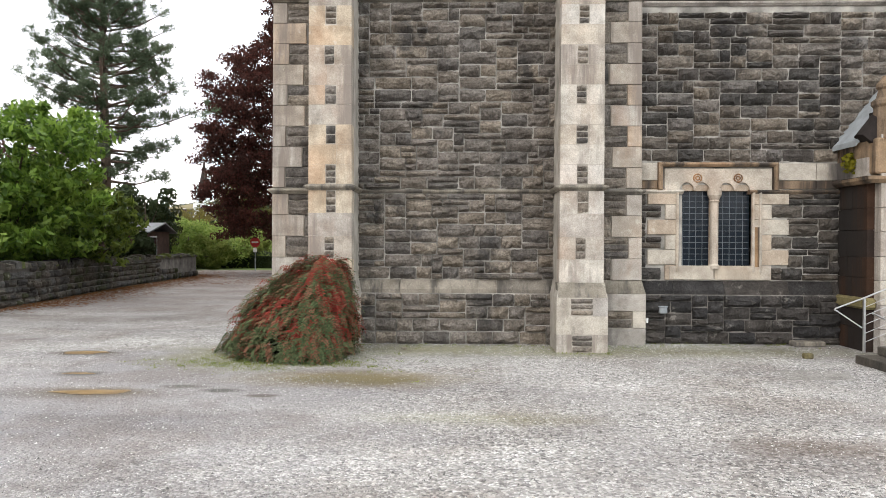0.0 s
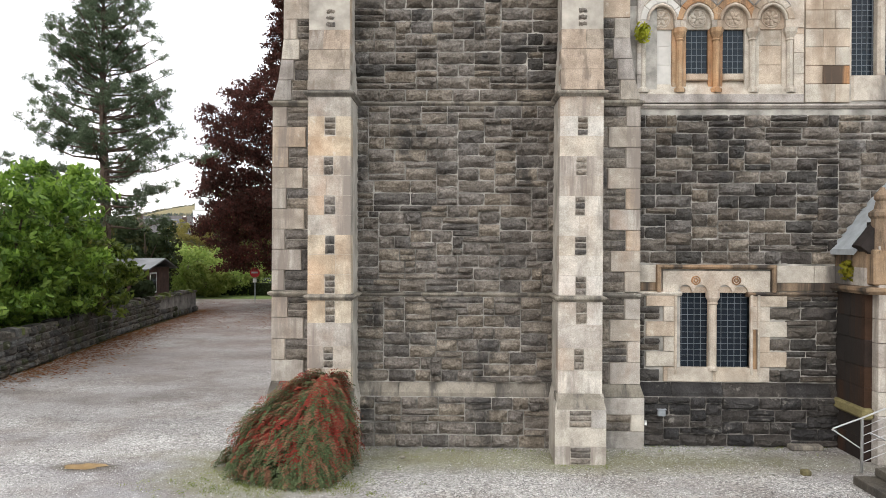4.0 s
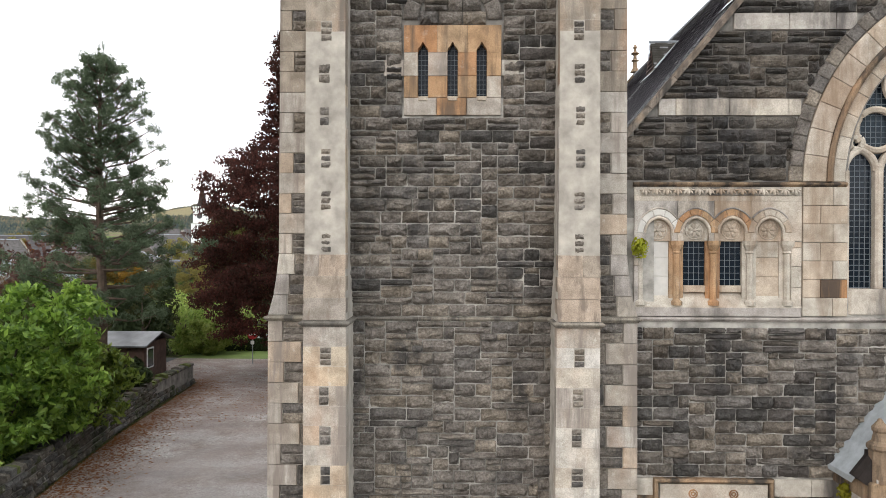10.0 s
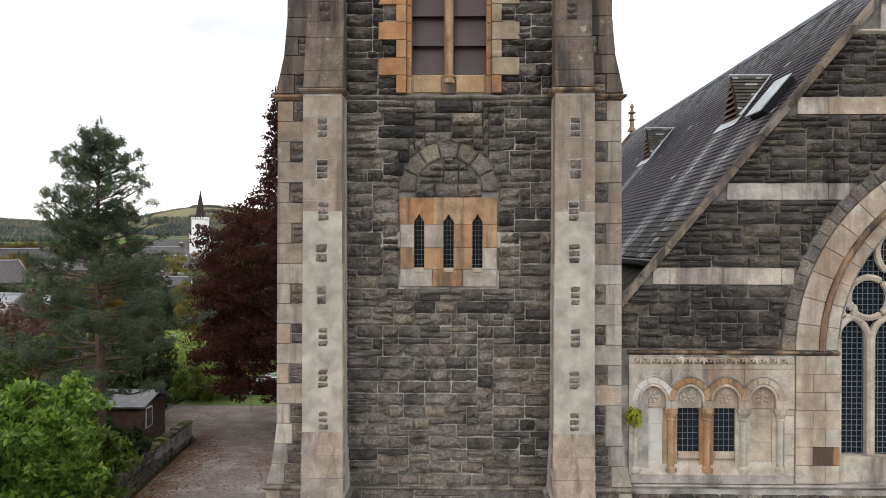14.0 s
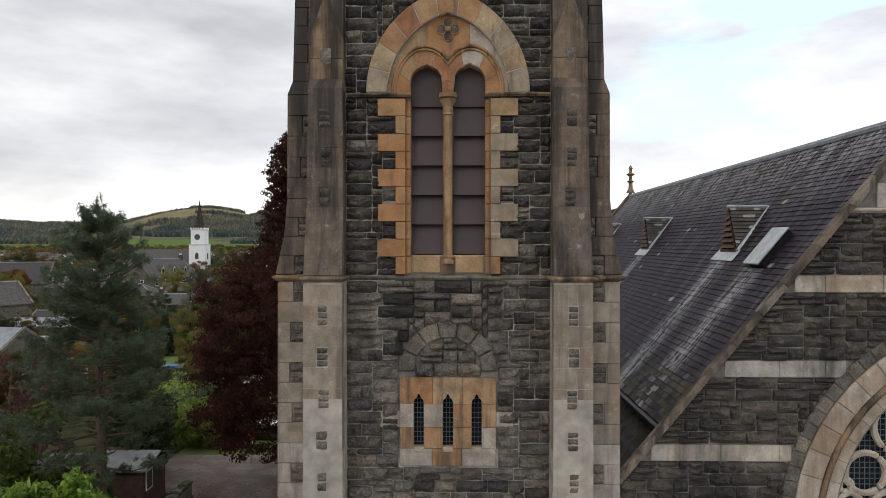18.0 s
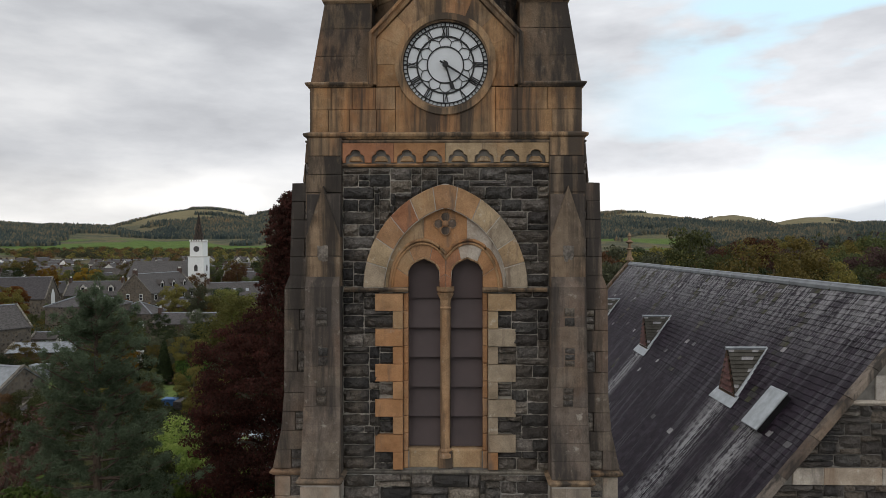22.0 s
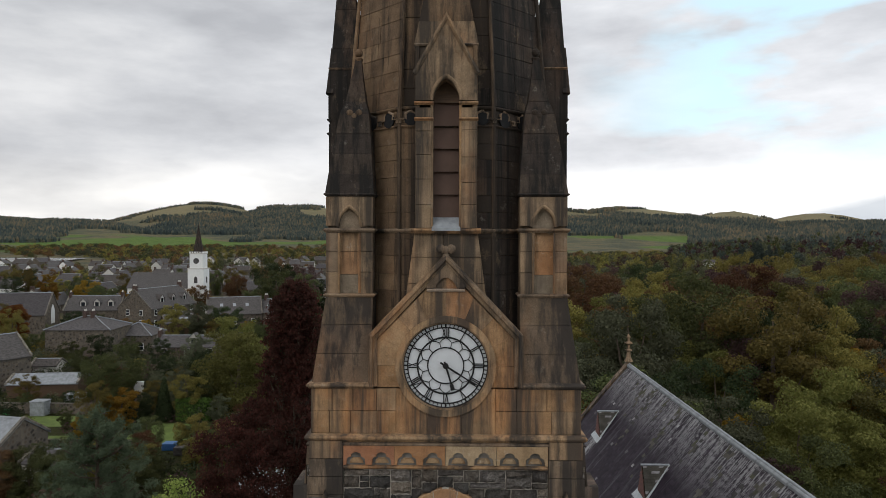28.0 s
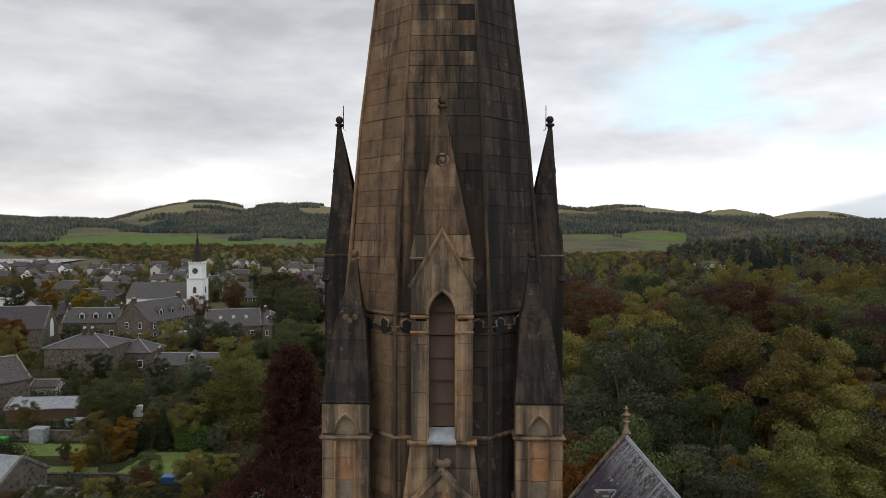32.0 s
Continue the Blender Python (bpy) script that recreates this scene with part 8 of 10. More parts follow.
def leaves(name, blobs, count, size, mat, parent, seed, flat=0.0, shell=0.55, long=1.6, droop=0.0, clear_of=None, rough=0.45):
    """A crown of many small leaves: scattered in the outer shells of its boughs."""
    rg = np.random.default_rng(seed)
    bl = np.array(blobs, dtype=float)
    vol = (bl[:, 3] * bl[:, 4] + bl[:, 4] * bl[:, 5] + bl[:, 3] * bl[:, 5])
    pick = rg.choice(len(bl), count, p=vol / vol.sum())
    d = rg.normal(size=(count, 3))
    d /= np.linalg.norm(d, axis=1)[:, None]
    rad = shell + (1.08 - shell) * rg.random(count) ** 0.6
    c = bl[pick, :3] + d * bl[pick, 3:6] * rad[:, None]
    if clear_of is not None:
        ok = ~clear_of(c)
        c, d, count = c[ok], d[ok], int(ok.sum())
    nrm = d + rg.normal(scale=rough, size=(count, 3))
    nrm[:, 2] += flat
    nrm /= np.linalg.norm(nrm, axis=1)[:, None]
    u = np.cross(nrm, rg.normal(size=(count, 3)))
    u[:, 2] -= droop
    u /= np.linalg.norm(u, axis=1)[:, None] + 1e-9
    w = np.cross(nrm, u)
    s = size * (0.6 + 0.8 * rg.random(count))[:, None]
    v = np.stack([c - u * s * long / 2, c + w * s / 2, c + u * s * long / 2, c - w * s / 2], axis=1).reshape(-1, 3)
    me = bpy.data.meshes.new(name)
    me.vertices.add(len(v))
    me.vertices.foreach_set("co", v.ravel())
    me.loops.add(count * 4)
    me.loops.foreach_set("vertex_index", np.arange(count * 4, dtype=np.int32))
    me.polygons.add(count)
    me.polygons.foreach_set("loop_start", np.arange(0, count * 4, 4, dtype=np.int32))
    me.polygons.foreach_set("loop_total", np.full(count, 4, dtype=np.int32))
    me.update(calc_edges=True)
    return put(name, me, mat, parent)


def boughs(base, h, w, n, seed, low=0.3, top=0.25, squash=0.8, plump=1.0):
    """Bough shapes for a broad tree of that height and half width."""
    rr = random.Random(seed)
    out = []
    for i in range(n):
        q = (i + 0.5) / n
        z = low + (1 - low) * q
        prof = math.sin(math.pi * min(1, 0.18 + 0.82 * (1 - q) ** 0.75)) ** 0.7
        r = w * prof * rr.uniform(0.35, 0.95)
        a = i * 2.4 + rr.uniform(-0.5, 0.5)
        s = w * rr.uniform(0.26, 0.42) * (1 - top * q) * plump
        out.append((base[0] + r * math.cos(a), base[1] + r * math.sin(a), base[2] + h * z - s * 0.5, s, s, s * squash))
    return out


def clumped(bl, n, seed, small=(0.28, 0.5), lift=0.25):
    """Break each bough up into clumps that sit about its surface, most of them above."""
    rr = random.Random(seed)
    out = []
    for x, y, z, a, b, c in bl:
        for i in range(n):
            d = Vector((rr.gauss(0, 1), rr.gauss(0, 1), rr.gauss(lift, 0.8)))
            d.normalize()
            k, q = rr.uniform(*small), rr.uniform(0.5, 1.0)
            out.append((x + d.x * a * q, y + d.y * b * q, z + d.z * c * q, a * k * 1.1, b * k * 1.1, c * k * rr.uniform(0.7, 1.1)))
    return out


def broad_tree(name, base, h, w, seed, mat, label, count, size, nb=22, low=0.3, category="tree", group="", bark=BARK, limbs=7, droop=0.0, clear_of=None, shell=0.55, long=1.6, plump=1.0, rough=0.45, clumps=0, shoots=0, small=(0.28, 0.5)):
    rr = random.Random(seed)
    tr = thing(name, base, label, category, group)
    bl = boughs(base, h, w, nb, seed, low, plump=plump)
    bm = bmesh.new()
    x, y, z = base
    r0 = 0.035 * h
    pts = [(x + rr.uniform(-0.03, 0.03) * h * q, y + rr.uniform(-0.03, 0.03) * h * q, z + h * 0.82 * q) for q in (0, 0.15, 0.35, 0.6, 1.0)]
    tube(bm, pts, [r0, r0 * 0.75, r0 * 0.6, r0 * 0.4, r0 * 0.08], 8)
    for b in rr.sample(bl, min(limbs, len(bl))):
        k = rr.uniform(0.25, 0.55)
        s = Vector((x, y, z + h * 0.82 * k))
        e = Vector(b[:3])
        m = s.lerp(e, 0.5) + Vector((0, 0, -0.04 * h))
        tube(bm, [s, m, e], [r0 * 0.4, r0 * 0.25, r0 * 0.05], 5)
    part("trunk", bm, bark, tr)
    if clumps:
        bl = clumped(bl, clumps, seed, small)
    for i in range(shoots):
        # young shoots standing out of the crown
        b = rr.choice(bl)
        d = Vector((rr.gauss(0, 1), rr.gauss(0, 1), rr.uniform(0.1, 1.6))).normalized()
        s = rr.uniform(0.10, 0.2)
        for u in (0.75, 1.0, 1.25, 1.5):
            bl.append((b[0] + d.x * b[3] * u, b[1] + d.y * b[4] * u, b[2] + d.z * b[5] * u, s * (2.0 - u), s * (2.0 - u), s))
    leaves("crown", bl, count, size, mat, tr, seed, droop=droop, clear_of=clear_of, shell=shell, long=long, rough=rough)
    return tr


GREEN1 = leafy("laurel_leaf", [(0.017, 0.033, 0.007), (0.074, 0.129, 0.020), (0.244, 0.344, 0.059), (0.420, 0.499, 0.109)], 0.4, 0.5, 0.3)
PINEL = leafy("pine_needle", [(0.054, 0.080, 0.046), (0.120, 0.158, 0.096), (0.235, 0.275, 0.180)], 0.7, 0.55)
BEECHL = leafy("copper_beech_leaf", [(0.036, 0.027, 0.019), (0.073, 0.042, 0.031), (0.137, 0.059, 0.043), (0.310, 0.114, 0.075)], 0.6, 0.58)
AUT1 = leafy("autumn_green_leaf", [(0.033, 0.041, 0.019), (0.077, 0.087, 0.035), (0.151, 0.157, 0.055)], 0.6)
AUT2 = leafy("olive_leaf", [(0.063, 0.057, 0.020), (0.158, 0.131, 0.040), (0.283, 0.215, 0.059)], 0.6)
AUT3 = leafy("russet_leaf", [(0.046, 0.028, 0.018), (0.115, 0.063, 0.033), (0.213, 0.113, 0.047)], 0.6)
AUT4 = leafy("golden_leaf", [(0.14, 0.09, 0.016), (0.24, 0.145, 0.024), (0.34, 0.20, 0.03)], 0.6)
DARKG = leafy("dark_shrub_leaf", [(0.019, 0.026, 0.014), (0.036, 0.049, 0.022), (0.069, 0.084, 0.034)], 0.55)
REDL = leafy("red_cotoneaster_leaf", [(0.17, 0.045, 0.026), (0.33, 0.075, 0.042), (0.46, 0.13, 0.075)], 0.5)
RUSL = leafy("russet_cotoneaster_leaf", [(0.11, 0.05, 0.035), (0.20, 0.095, 0.06), (0.26, 0.15, 0.09)], 0.5)
GREENH = leafy("clipped_hedge_leaf", [(0.03, 0.05, 0.012), (0.07, 0.11, 0.025), (0.11, 0.16, 0.035)], 0.6)
MIDG = leafy("broad_evergreen_leaf", [(0.018, 0.028, 0.008), (0.06, 0.09, 0.022), (0.14, 0.18, 0.045)], 0.5)
LIMEL = leafy("light_green_leaf", [(0.055, 0.085, 0.020), (0.145, 0.190, 0.042), (0.25, 0.285, 0.075), (0.34, 0.345, 0.11)], 0.5, 0.4)
SHRUBL = leafy("cotoneaster_leaf", [(0.045, 0.065, 0.03), (0.12, 0.165, 0.075), (0.28, 0.32, 0.16)], 0.5)
AUT5 = leafy("yellow_wall_plant", [(0.16, 0.18, 0.02), (0.30, 0.30, 0.03), (0.45, 0.40, 0.04)], 0.6)
PINK = leafy("pinkish_leaf", [(0.10, 0.06, 0.045), (0.16, 0.09, 0.07), (0.14, 0.11, 0.06)], 0.6)

# cotoneaster in front of the buttress
SX, SY, SH = -2.2, 11.55, 1.54
sh = thing("cotoneaster_shrub", (SX, SY, 0), "rounded cotoneaster shrub with red and grey-green leaves on arching twigs", "shrub")


def mound(a, q):
    """The bush's outline: wide to one side, steep against the buttress."""
    ca = math.cos(a)
    k = (1 - q ** 1.35) ** 0.8 if ca < 0 else (1 - q ** 4.5) ** 0.5
    k *= 1.0 if q > 0.12 else 0.94
    return Vector((SX + k * ca * (1.68 if ca < 0 else 0.4) * (1 + 0.1 * math.sin(3 * a + 5 * q) + 0.07 * math.sin(7 * a - 9 * q)), SY + k * math.sin(a) * 0.95, SH * q * (1 + 0.06 * math.sin(4 * a) + 0.04 * math.sin(9 * a))))


rr = random.Random(301)
bm = bmesh.new()
for i in range(60):
    a, q = rr.uniform(0, 6.28), rr.uniform(0.3, 0.95)
    e = mound(a, q)
    c = Vector((SX + rr.uniform(-0.25, 0.1), SY, 0.0))
    tube(bm, [c, c.lerp(e, 0.6) + Vector((0, 0, 0.15)), e], [0.016, 0.010, 0.003], 4)
part("branchwork", bm, BARK, sh)


def sprays(name, count, mat, seed, chance):
    """Drooping flat sprays with two rows of small leaves each."""
    rr = random.Random(seed)
    v, f = [], []
    for i in range(count):
        a, q = rr.uniform(0, 6.283), rr.random() ** 0.8 * 0.98
        if rr.random() > chance(a, q):
            continue
        p = mound(a, q)
        e = 0.05
        tan = (mound(a, max(0.0, q - e)) - p)
        tan = (tan.normalized() + Vector((rr.uniform(-1.2, 1.2), rr.uniform(-1.2, 1.2), rr.uniform(-0.7, 0.8))) + Vector((math.cos(a), math.sin(a), 0)) * 0.25).normalized()
        out = Vector((math.cos(a), math.sin(a), 0.35 + q)).normalized()
        p = p - out * rr.uniform(-0.06, 0.16)
        side = tan.cross(out).normalized()
        ln = rr.uniform(0.10, 0.24)
        m = int(ln / 0.024)
        for k in range(m):
            u = k / m
            c = p + tan * ln * u + out * (0.10 * math.sin(u * 2.6)) + Vector((0, 0, -0.12 * u * u))
            w = 0.044 * (1 - 0.4 * u) * rr.uniform(0.8, 1.3)
            for sg_ in (-1, 1):
                d = (side * sg_ + tan * 0.75 + out * rr.uniform(-0.25, 0.45)).normalized()
                n_ = d.cross(out).normalized() * w * 0.34
                o = len(v)
                v += [tuple(c), tuple(c + d * w * 0.5 + n_), tuple(c + d * w * 1.25), tuple(c + d * w * 0.5 - n_)]
                f.append((o, o + 1, o + 2, o + 3))
    return raw(name, v, f, mat, sh)


patchy = lambda a, q: noise.noise(Vector((math.cos(a) * 3.2, math.sin(a) * 3.2, q * 5.0))) 
sprays("red_foliage", 5200, REDL, 5, lambda a, q: 0.0 if q < 0.24 else max(0.12, 0.55 + 1.3 * patchy(a, q)) * min(1, (q - 0.1) * 2.4))
sprays("green_foliage", 7000, SHRUBL, 6, lambda a, q: max(0.2, 0.95 - 0.6 * q - 0.8 * patchy(a, q)))
sprays("russet_foliage", 4200, RUSL, 7, lambda a, q: 0.35 + 0.5 * q)
# inner leaves take a darker green, colouring in the shade within the bush
leaves("inner_foliage", [(SX - 0.35, SY, 0.45, 0.95, 0.7, 0.6), (SX - 0.05, SY, 0.8, 0.5, 0.6, 0.6)], 7000, 0.04, DARKG, sh, 6, shell=0.5)

# laurels over the wall
FACE = [(12.0, -11.9), (17.0, -12.3), (20.5, -12.75), (27.2, -13.75), (33.0, -14.35), (38.2, -14.55)]
over_wall = lambda c: (c[:, 0] > np.interp(c[:, 1], [p[0] for p in FACE], [p[1] for p in FACE]) - 0.55) & (c[:, 2] < 1.32 - 0.45 * np.maximum(0, c[:, 0] - np.interp(c[:, 1], [p[0] for p in FACE], [p[1] for p in FACE])))
for i, (x, y, h, w, n, s, mt) in enumerate(((-14.9, 22.2, 6.3, 3.7, 18000, 1, GREEN1), (-14.2, 25.6, 4.2, 2.1, 8000, 2, GREEN1), (-16.0, 18.5, 5.4, 4.2, 14000, 3, GREEN1), (-17.5, 28.5, 4.6, 2.6, 9000, 5, MIDG), (-14.0, 22.8, 4.0, 2.0, 7500, 4, GREEN1))):
    broad_tree("laurel_bush", (x, y, 0), h, w, 310 + s, mt, "glossy bright green laurel bush overhanging the boundary wall", int(n * 1.6), 0.115, 80, 0.12, "bush", "laurels by the wall", clear_of=over_wall, shell=0.15, long=2.4, droop=0.2, rough=0.9, plump=0.8, clumps=5, shoots=170)
for i, (x, y, h, w, n, mt, lab) in enumerate(((-16.4, 20.6, 2.2, 2.2, 3500, MIDG, "dark ivy and shrubs behind the wall"), (-18.0, 32.8, 3.4, 1.9, 7000, MIDG, "broad-leaved evergreen shrub beside the shed"), (-19.6, 29.6, 4.9, 1.5, 4500, AUT1, "feathery shrub turning brown behind the laurels"), (-21.5, 31.0, 6.6, 4.0, 9000, MIDG, "tall broad-leaved evergreen shrubs under the pine"), (-25.5, 39.0, 8.6, 4.5, 6000, PINK, "tree with fading pink-brown leaves"), (-20.5, 44.0, 4.6, 3.2, 5000, AUT1, "low mixed shrubs beyond the shed"), (-18.9, 41.2, 5.4, 2.3, 6000, DARKG, "dark evergreen shrub behind the shed"), (-17.0, 52.0, 3.0, 3.6, 6000, LIMEL, "light green hedge shrubs across the road"), (-21.5, 56.0, 4.0, 3.5, 5000, LIMEL, "yellowing hedge shrubs across the road"), (-15.2, 51.5, 2.6, 1.5, 4000, LIMEL, "light green hedge shrubs across the road"), (-19.5, 49.5, 3.6, 2.4, 6000, LIMEL, "light green willow scrub across the road"), (-17.5, 48.6, 2.4, 1.6, 4500, LIMEL, "light green hedge shrubs across the road"), (-15.2, 31.2, 2.6, 1.6, 4500, DARKG, "dark ivy hanging over the wall"))):
    broad_tree("shrub", (x, y, 0), h, w, 330 + i, mt, lab, n, 0.13 if mt is LIMEL else 0.16, 18, 0.15, "shrub", clear_of=over_wall)

# copper beech
beech = thing("copper_beech", (-9.6, 42.0, 0), "large copper beech with dark purple-red drooping foliage", "tree")
bb = (-9.6, 42.0, 0)
rr = random.Random(7)
bl = []
SPREAD = [(2.0, 5.3), (4.0, 6.4), (6.0, 6.8), (9.0, 6.5), (11.0, 6.4), (12.2, 5.4), (13.2, 4.2), (13.9, 3.3), (14.9, 2.5), (17.0, 2.1), (18.6, 2.2), (20.0, 1.6), (21.4, 0.5)]
for i in range(900):
    z = 2.2 + 18.9 * (i + 0.5) / 900
    R_ = lerp(SPREAD, z)
    s = max(0.28, R_ * rr.uniform(0.06, 0.13))
    r = max(0.0, R_ - s * 1.1) * rr.uniform(0.3, 1.0) ** 0.45 * rr.uniform(0.88, 1.07)
    a = i * 2.4 + rr.uniform(-0.4, 0.4)
    bl.append((bb[0] + r * math.cos(a), bb[1] + r * math.sin(a), z, s * 1.3, s * 1.3, s * 0.55))
bm = bmesh.new()
tube(bm, [(bb[0], bb[1], 0), (bb[0] + 0.1, bb[1], 4), (bb[0] - 0.2, bb[1], 9), (bb[0], bb[1], 18)], [0.65, 0.5, 0.36, 0.06], 10)
part("trunk", bm, BARK, beech)
for b in bl[::30]:
    bm = bmesh.new()
    z = b[2] * 0.62
    tube(bm, [(bb[0], bb[1], z), ((bb[0] + b[0]) / 2, (bb[1] + b[1]) / 2, (z + b[2]) / 2 + 0.5), b[:3]], [0.16, 0.09, 0.02], 5)
    part("limb", bm, BARK, beech)
for i in range(140):
    z = 4.0 + 16.0 * (i + 0.5) / 140
    r, a = lerp(SPREAD, z) * rr.uniform(0.0, 0.6), rr.uniform(0, 6.28)
    bl.append((bb[0] + r * math.cos(a), bb[1] + r * math.sin(a), z + 0.4, 0.8, 0.8, 0.5))
leaves("crown", bl, 170000, 0.1, BEECHL, beech, 8, shell=0.0, droop=0.6, rough=0.9)

# Scots pine: whorls of limbs with tufts of needles
pine = thing("scots_pine", (-15.5, 30.0, 0), "tall open Scots pine with grey-green needle tufts", "tree")
px, py = -15.5, 30.0
rr = random.Random(17)
bm = bmesh.new()
tube(bm, [(px, py, 0), (px + 0.1, py, 5), (px - 0.05, py, 10), (px, py, 15.8)], [0.27, 0.22, 0.14, 0.03], 9)
bl = []
z, turn_ = 4.4, 0.0
REACH = [(4.4, 2.8), (6.5, 3.9), (8.4, 4.2), (9.4, 3.7), (10.3, 3.1), (11.6, 2.7), (12.8, 2.5), (13.8, 2.3), (14.6, 1.75), (15.4, 1.0), (16.2, 0.35)]
while z < 16.1:
    # z is the height of a whorl's tips; its limbs leave the trunk lower down towards the top
    q = (z - 4.4) / 11.8
    reach = lerp(REACH, z)
    number = 7 if z > 9.5 else 5 if z > 7.0 else 3
    for k in range(number):
        a = turn_ + 2 * math.pi * (k + rr.uniform(-0.35, 0.35)) / number
        L_ = reach * rr.uniform(0.5, 1.0)
        ze = z + rr.uniform(-0.3, 0.3)
        s = Vector((px, py, max(3.6, ze - L_ * (0.05 + 0.6 * q))))
        e = Vector((px + math.cos(a) * L_, py + math.sin(a) * L_, ze))
        m = s.lerp(e, 0.55) + Vector((0, 0, -0.09 * L_))
        tube(bm, [s, m, e], [0.06 * (1 - q) + 0.02, 0.035, 0.012], 5)
        inner = 0.45 if z < 10.5 else 0.25
        for i in range(int(5 + 3.4 * L_)):
            u = inner + (1.02 - inner) * rr.random() ** 0.7
            on = s.lerp(m, u / 0.55) if u < 0.55 else m.lerp(e, (u - 0.55) / 0.45)
            out_ = 0.16 + 0.17 * L_ * u
            p = on + Vector((rr.uniform(-1, 1) * out_, rr.uniform(-1, 1) * out_, rr.uniform(0.0, 0.32)))
            w = rr.uniform(0.13, 0.27)
            bl.append((p.x, p.y, p.z, w, w, w * rr.uniform(0.7, 1.2)))
            if rr.random() < 0.35:
                tube(bm, [on, p], [0.012, 0.004], 4)
    turn_ += 1.1
    z += rr.uniform(0.4, 0.62)
for k in range(5):
    bl.append((px + rr.uniform(-0.1, 0.1), py, 15.4 + k * 0.24, 0.26 - 0.04 * k, 0.26 - 0.04 * k, 0.3))
part("trunk", bm, PINEBARK, pine)
leaves("needles", bl, 98000, 0.03, PINEL, pine, 18, shell=0.0, long=6.0, rough=1.0)

# ---- boundary wall ----
bw = thing("boundary_wall", (-13.5, 28, 0), "old rubble boundary wall with cope stones and patches of moss", "wall")
PATH = [(-11.9, 12.0), (-12.3, 17.0), (-12.75, 20.5), (-13.75, 27.2), (-14.35, 33.0), (-14.55, 38.2)]
rr = random.Random(91)
made = 0
for (x0, y0), (x1, y1) in zip(PATH, PATH[1:]):
    d = Vector((x1 - x0, y1 - y0, 0))
    ln_ = d.length
    d.normalize()
    n = Vector((d.y, -d.x, 0))
    ang = math.atan2(d.y, d.x)
    v = []
    for p, q in ((x0, y0), (x1, y1)):
        for o, z in ((-0.03, 0), (-0.03, 1.1), (-0.5, 1.1), (-0.5, 0)):
            v.append((p + n.x * o, q + n.y * o, z))
    raw("wall_core", v, [(0, 4, 5, 1), (1, 5, 6, 2), (2, 6, 7, 3), (0, 1, 2, 3), (7, 6, 5, 4)], MORTARD, bw)
    z = 0.02
    while z < 1.0:
        h = rr.uniform(0.18, 0.31)
        s = rr.uniform(-0.3, 0)
        while s < ln_:
            w = rr.uniform(0.18, 0.46)
            if made < 299 and y0 + d.y * s > 16:
                o = new("stone", rr.choice(ROCKS2))
                p = Vector((x0, y0, z)) + d * s + n * -0.03
                o.matrix_world = Matrix.Translation(p) @ Matrix.Rotation(ang, 4, "Z") @ Matrix.Rotation(rr.uniform(-0.05, 0.05), 4, "Y") @ Matrix.Diagonal((w - rr.uniform(0.015, 0.05), rr.uniform(0.05, 0.11), h - rr.uniform(0.01, 0.05), 1))
                o.parent = bw
                o.matrix_parent_inverse = inverse_of(bw)
                made += 1
            s += w
        z += h
    s = 0
    while s < ln_:
        w = rr.uniform(0.18, 0.4)
        p = Vector((x0, y0, 0)) + d * s
        v = []
        hh = 1.1 + rr.uniform(0.05, 0.22)
        for t_ in (0.01, w - 0.01):
            for o, z in ((0.04, 1.08), (0.02, hh - 0.03), (-0.25, hh + 0.02), (-0.52, hh - 0.03), (-0.54, 1.08)):
                c = p + d * t_ + n * o
                v.append((c.x, c.y, z))
        raw("cope_stone", v, [(i, i + 5, i + 6, i + 1) for i in range(4)] + [(0, 1, 2, 3, 4), (9, 8, 7, 6, 5)], SCREE if rr.random() > 0.16 else MOSS, bw)
        s += w
# shed beside the wall
FELT = plain("wet_roof_felt", (0.115, 0.115, 0.12), 0.38, scale=1.5, var=0.4, bump=0.2)
sd = thing("garden_shed", (-16.3, 37.5, 0), "small red-brown brick shed with grey felt roof and white window", "shed")
SHEDW = plain("red_brown_brick", (0.095, 0.055, 0.043), 0.9, scale=3, var=0.35, bump=0.3)
boxpart("wall", -19.2, -16.5, 36.4, 39.2, 0, 2.45, SHEDW, sd, 0.02)
raw("roof", [(-19.5, 36.0, 2.42), (-16.2, 36.0, 2.42), (-16.2, 38.0, 2.95), (-19.5, 38.0, 2.95), (-19.5, 39.6, 2.42), (-16.2, 39.6, 2.42), (-19.5, 36.0, 2.34), (-16.2, 36.0, 2.34), (-16.2, 38.0, 2.87), (-16.2, 39.6, 2.34), (-19.5, 38.0, 2.87), (-19.5, 39.6, 2.34)], [(0, 1, 2, 3), (3, 2, 5, 4), (0, 6, 7, 1), (1, 7, 8, 2), (2, 8, 9, 5), (3, 10, 6, 0), (4, 11, 10, 3), (4, 5, 9, 11), (6, 10, 8, 7), (10, 11, 9, 8)], FELT, sd, "wet grey felt roof")
prism("gable", [(-19.2, 2.4), (-16.5, 2.4), (-16.5, 2.45), (-19.2, 2.45)], 36.39, 0.05, SHEDW, sd)
boxpart("window_frame", -16.53, -16.46, 36.7, 37.5, 1.1, 2.2, PAINTW, sd, 0.01)
boxpart("window_pane", -16.47, -16.45, 36.78, 37.42, 1.18, 2.12, WINGL, sd, 0)
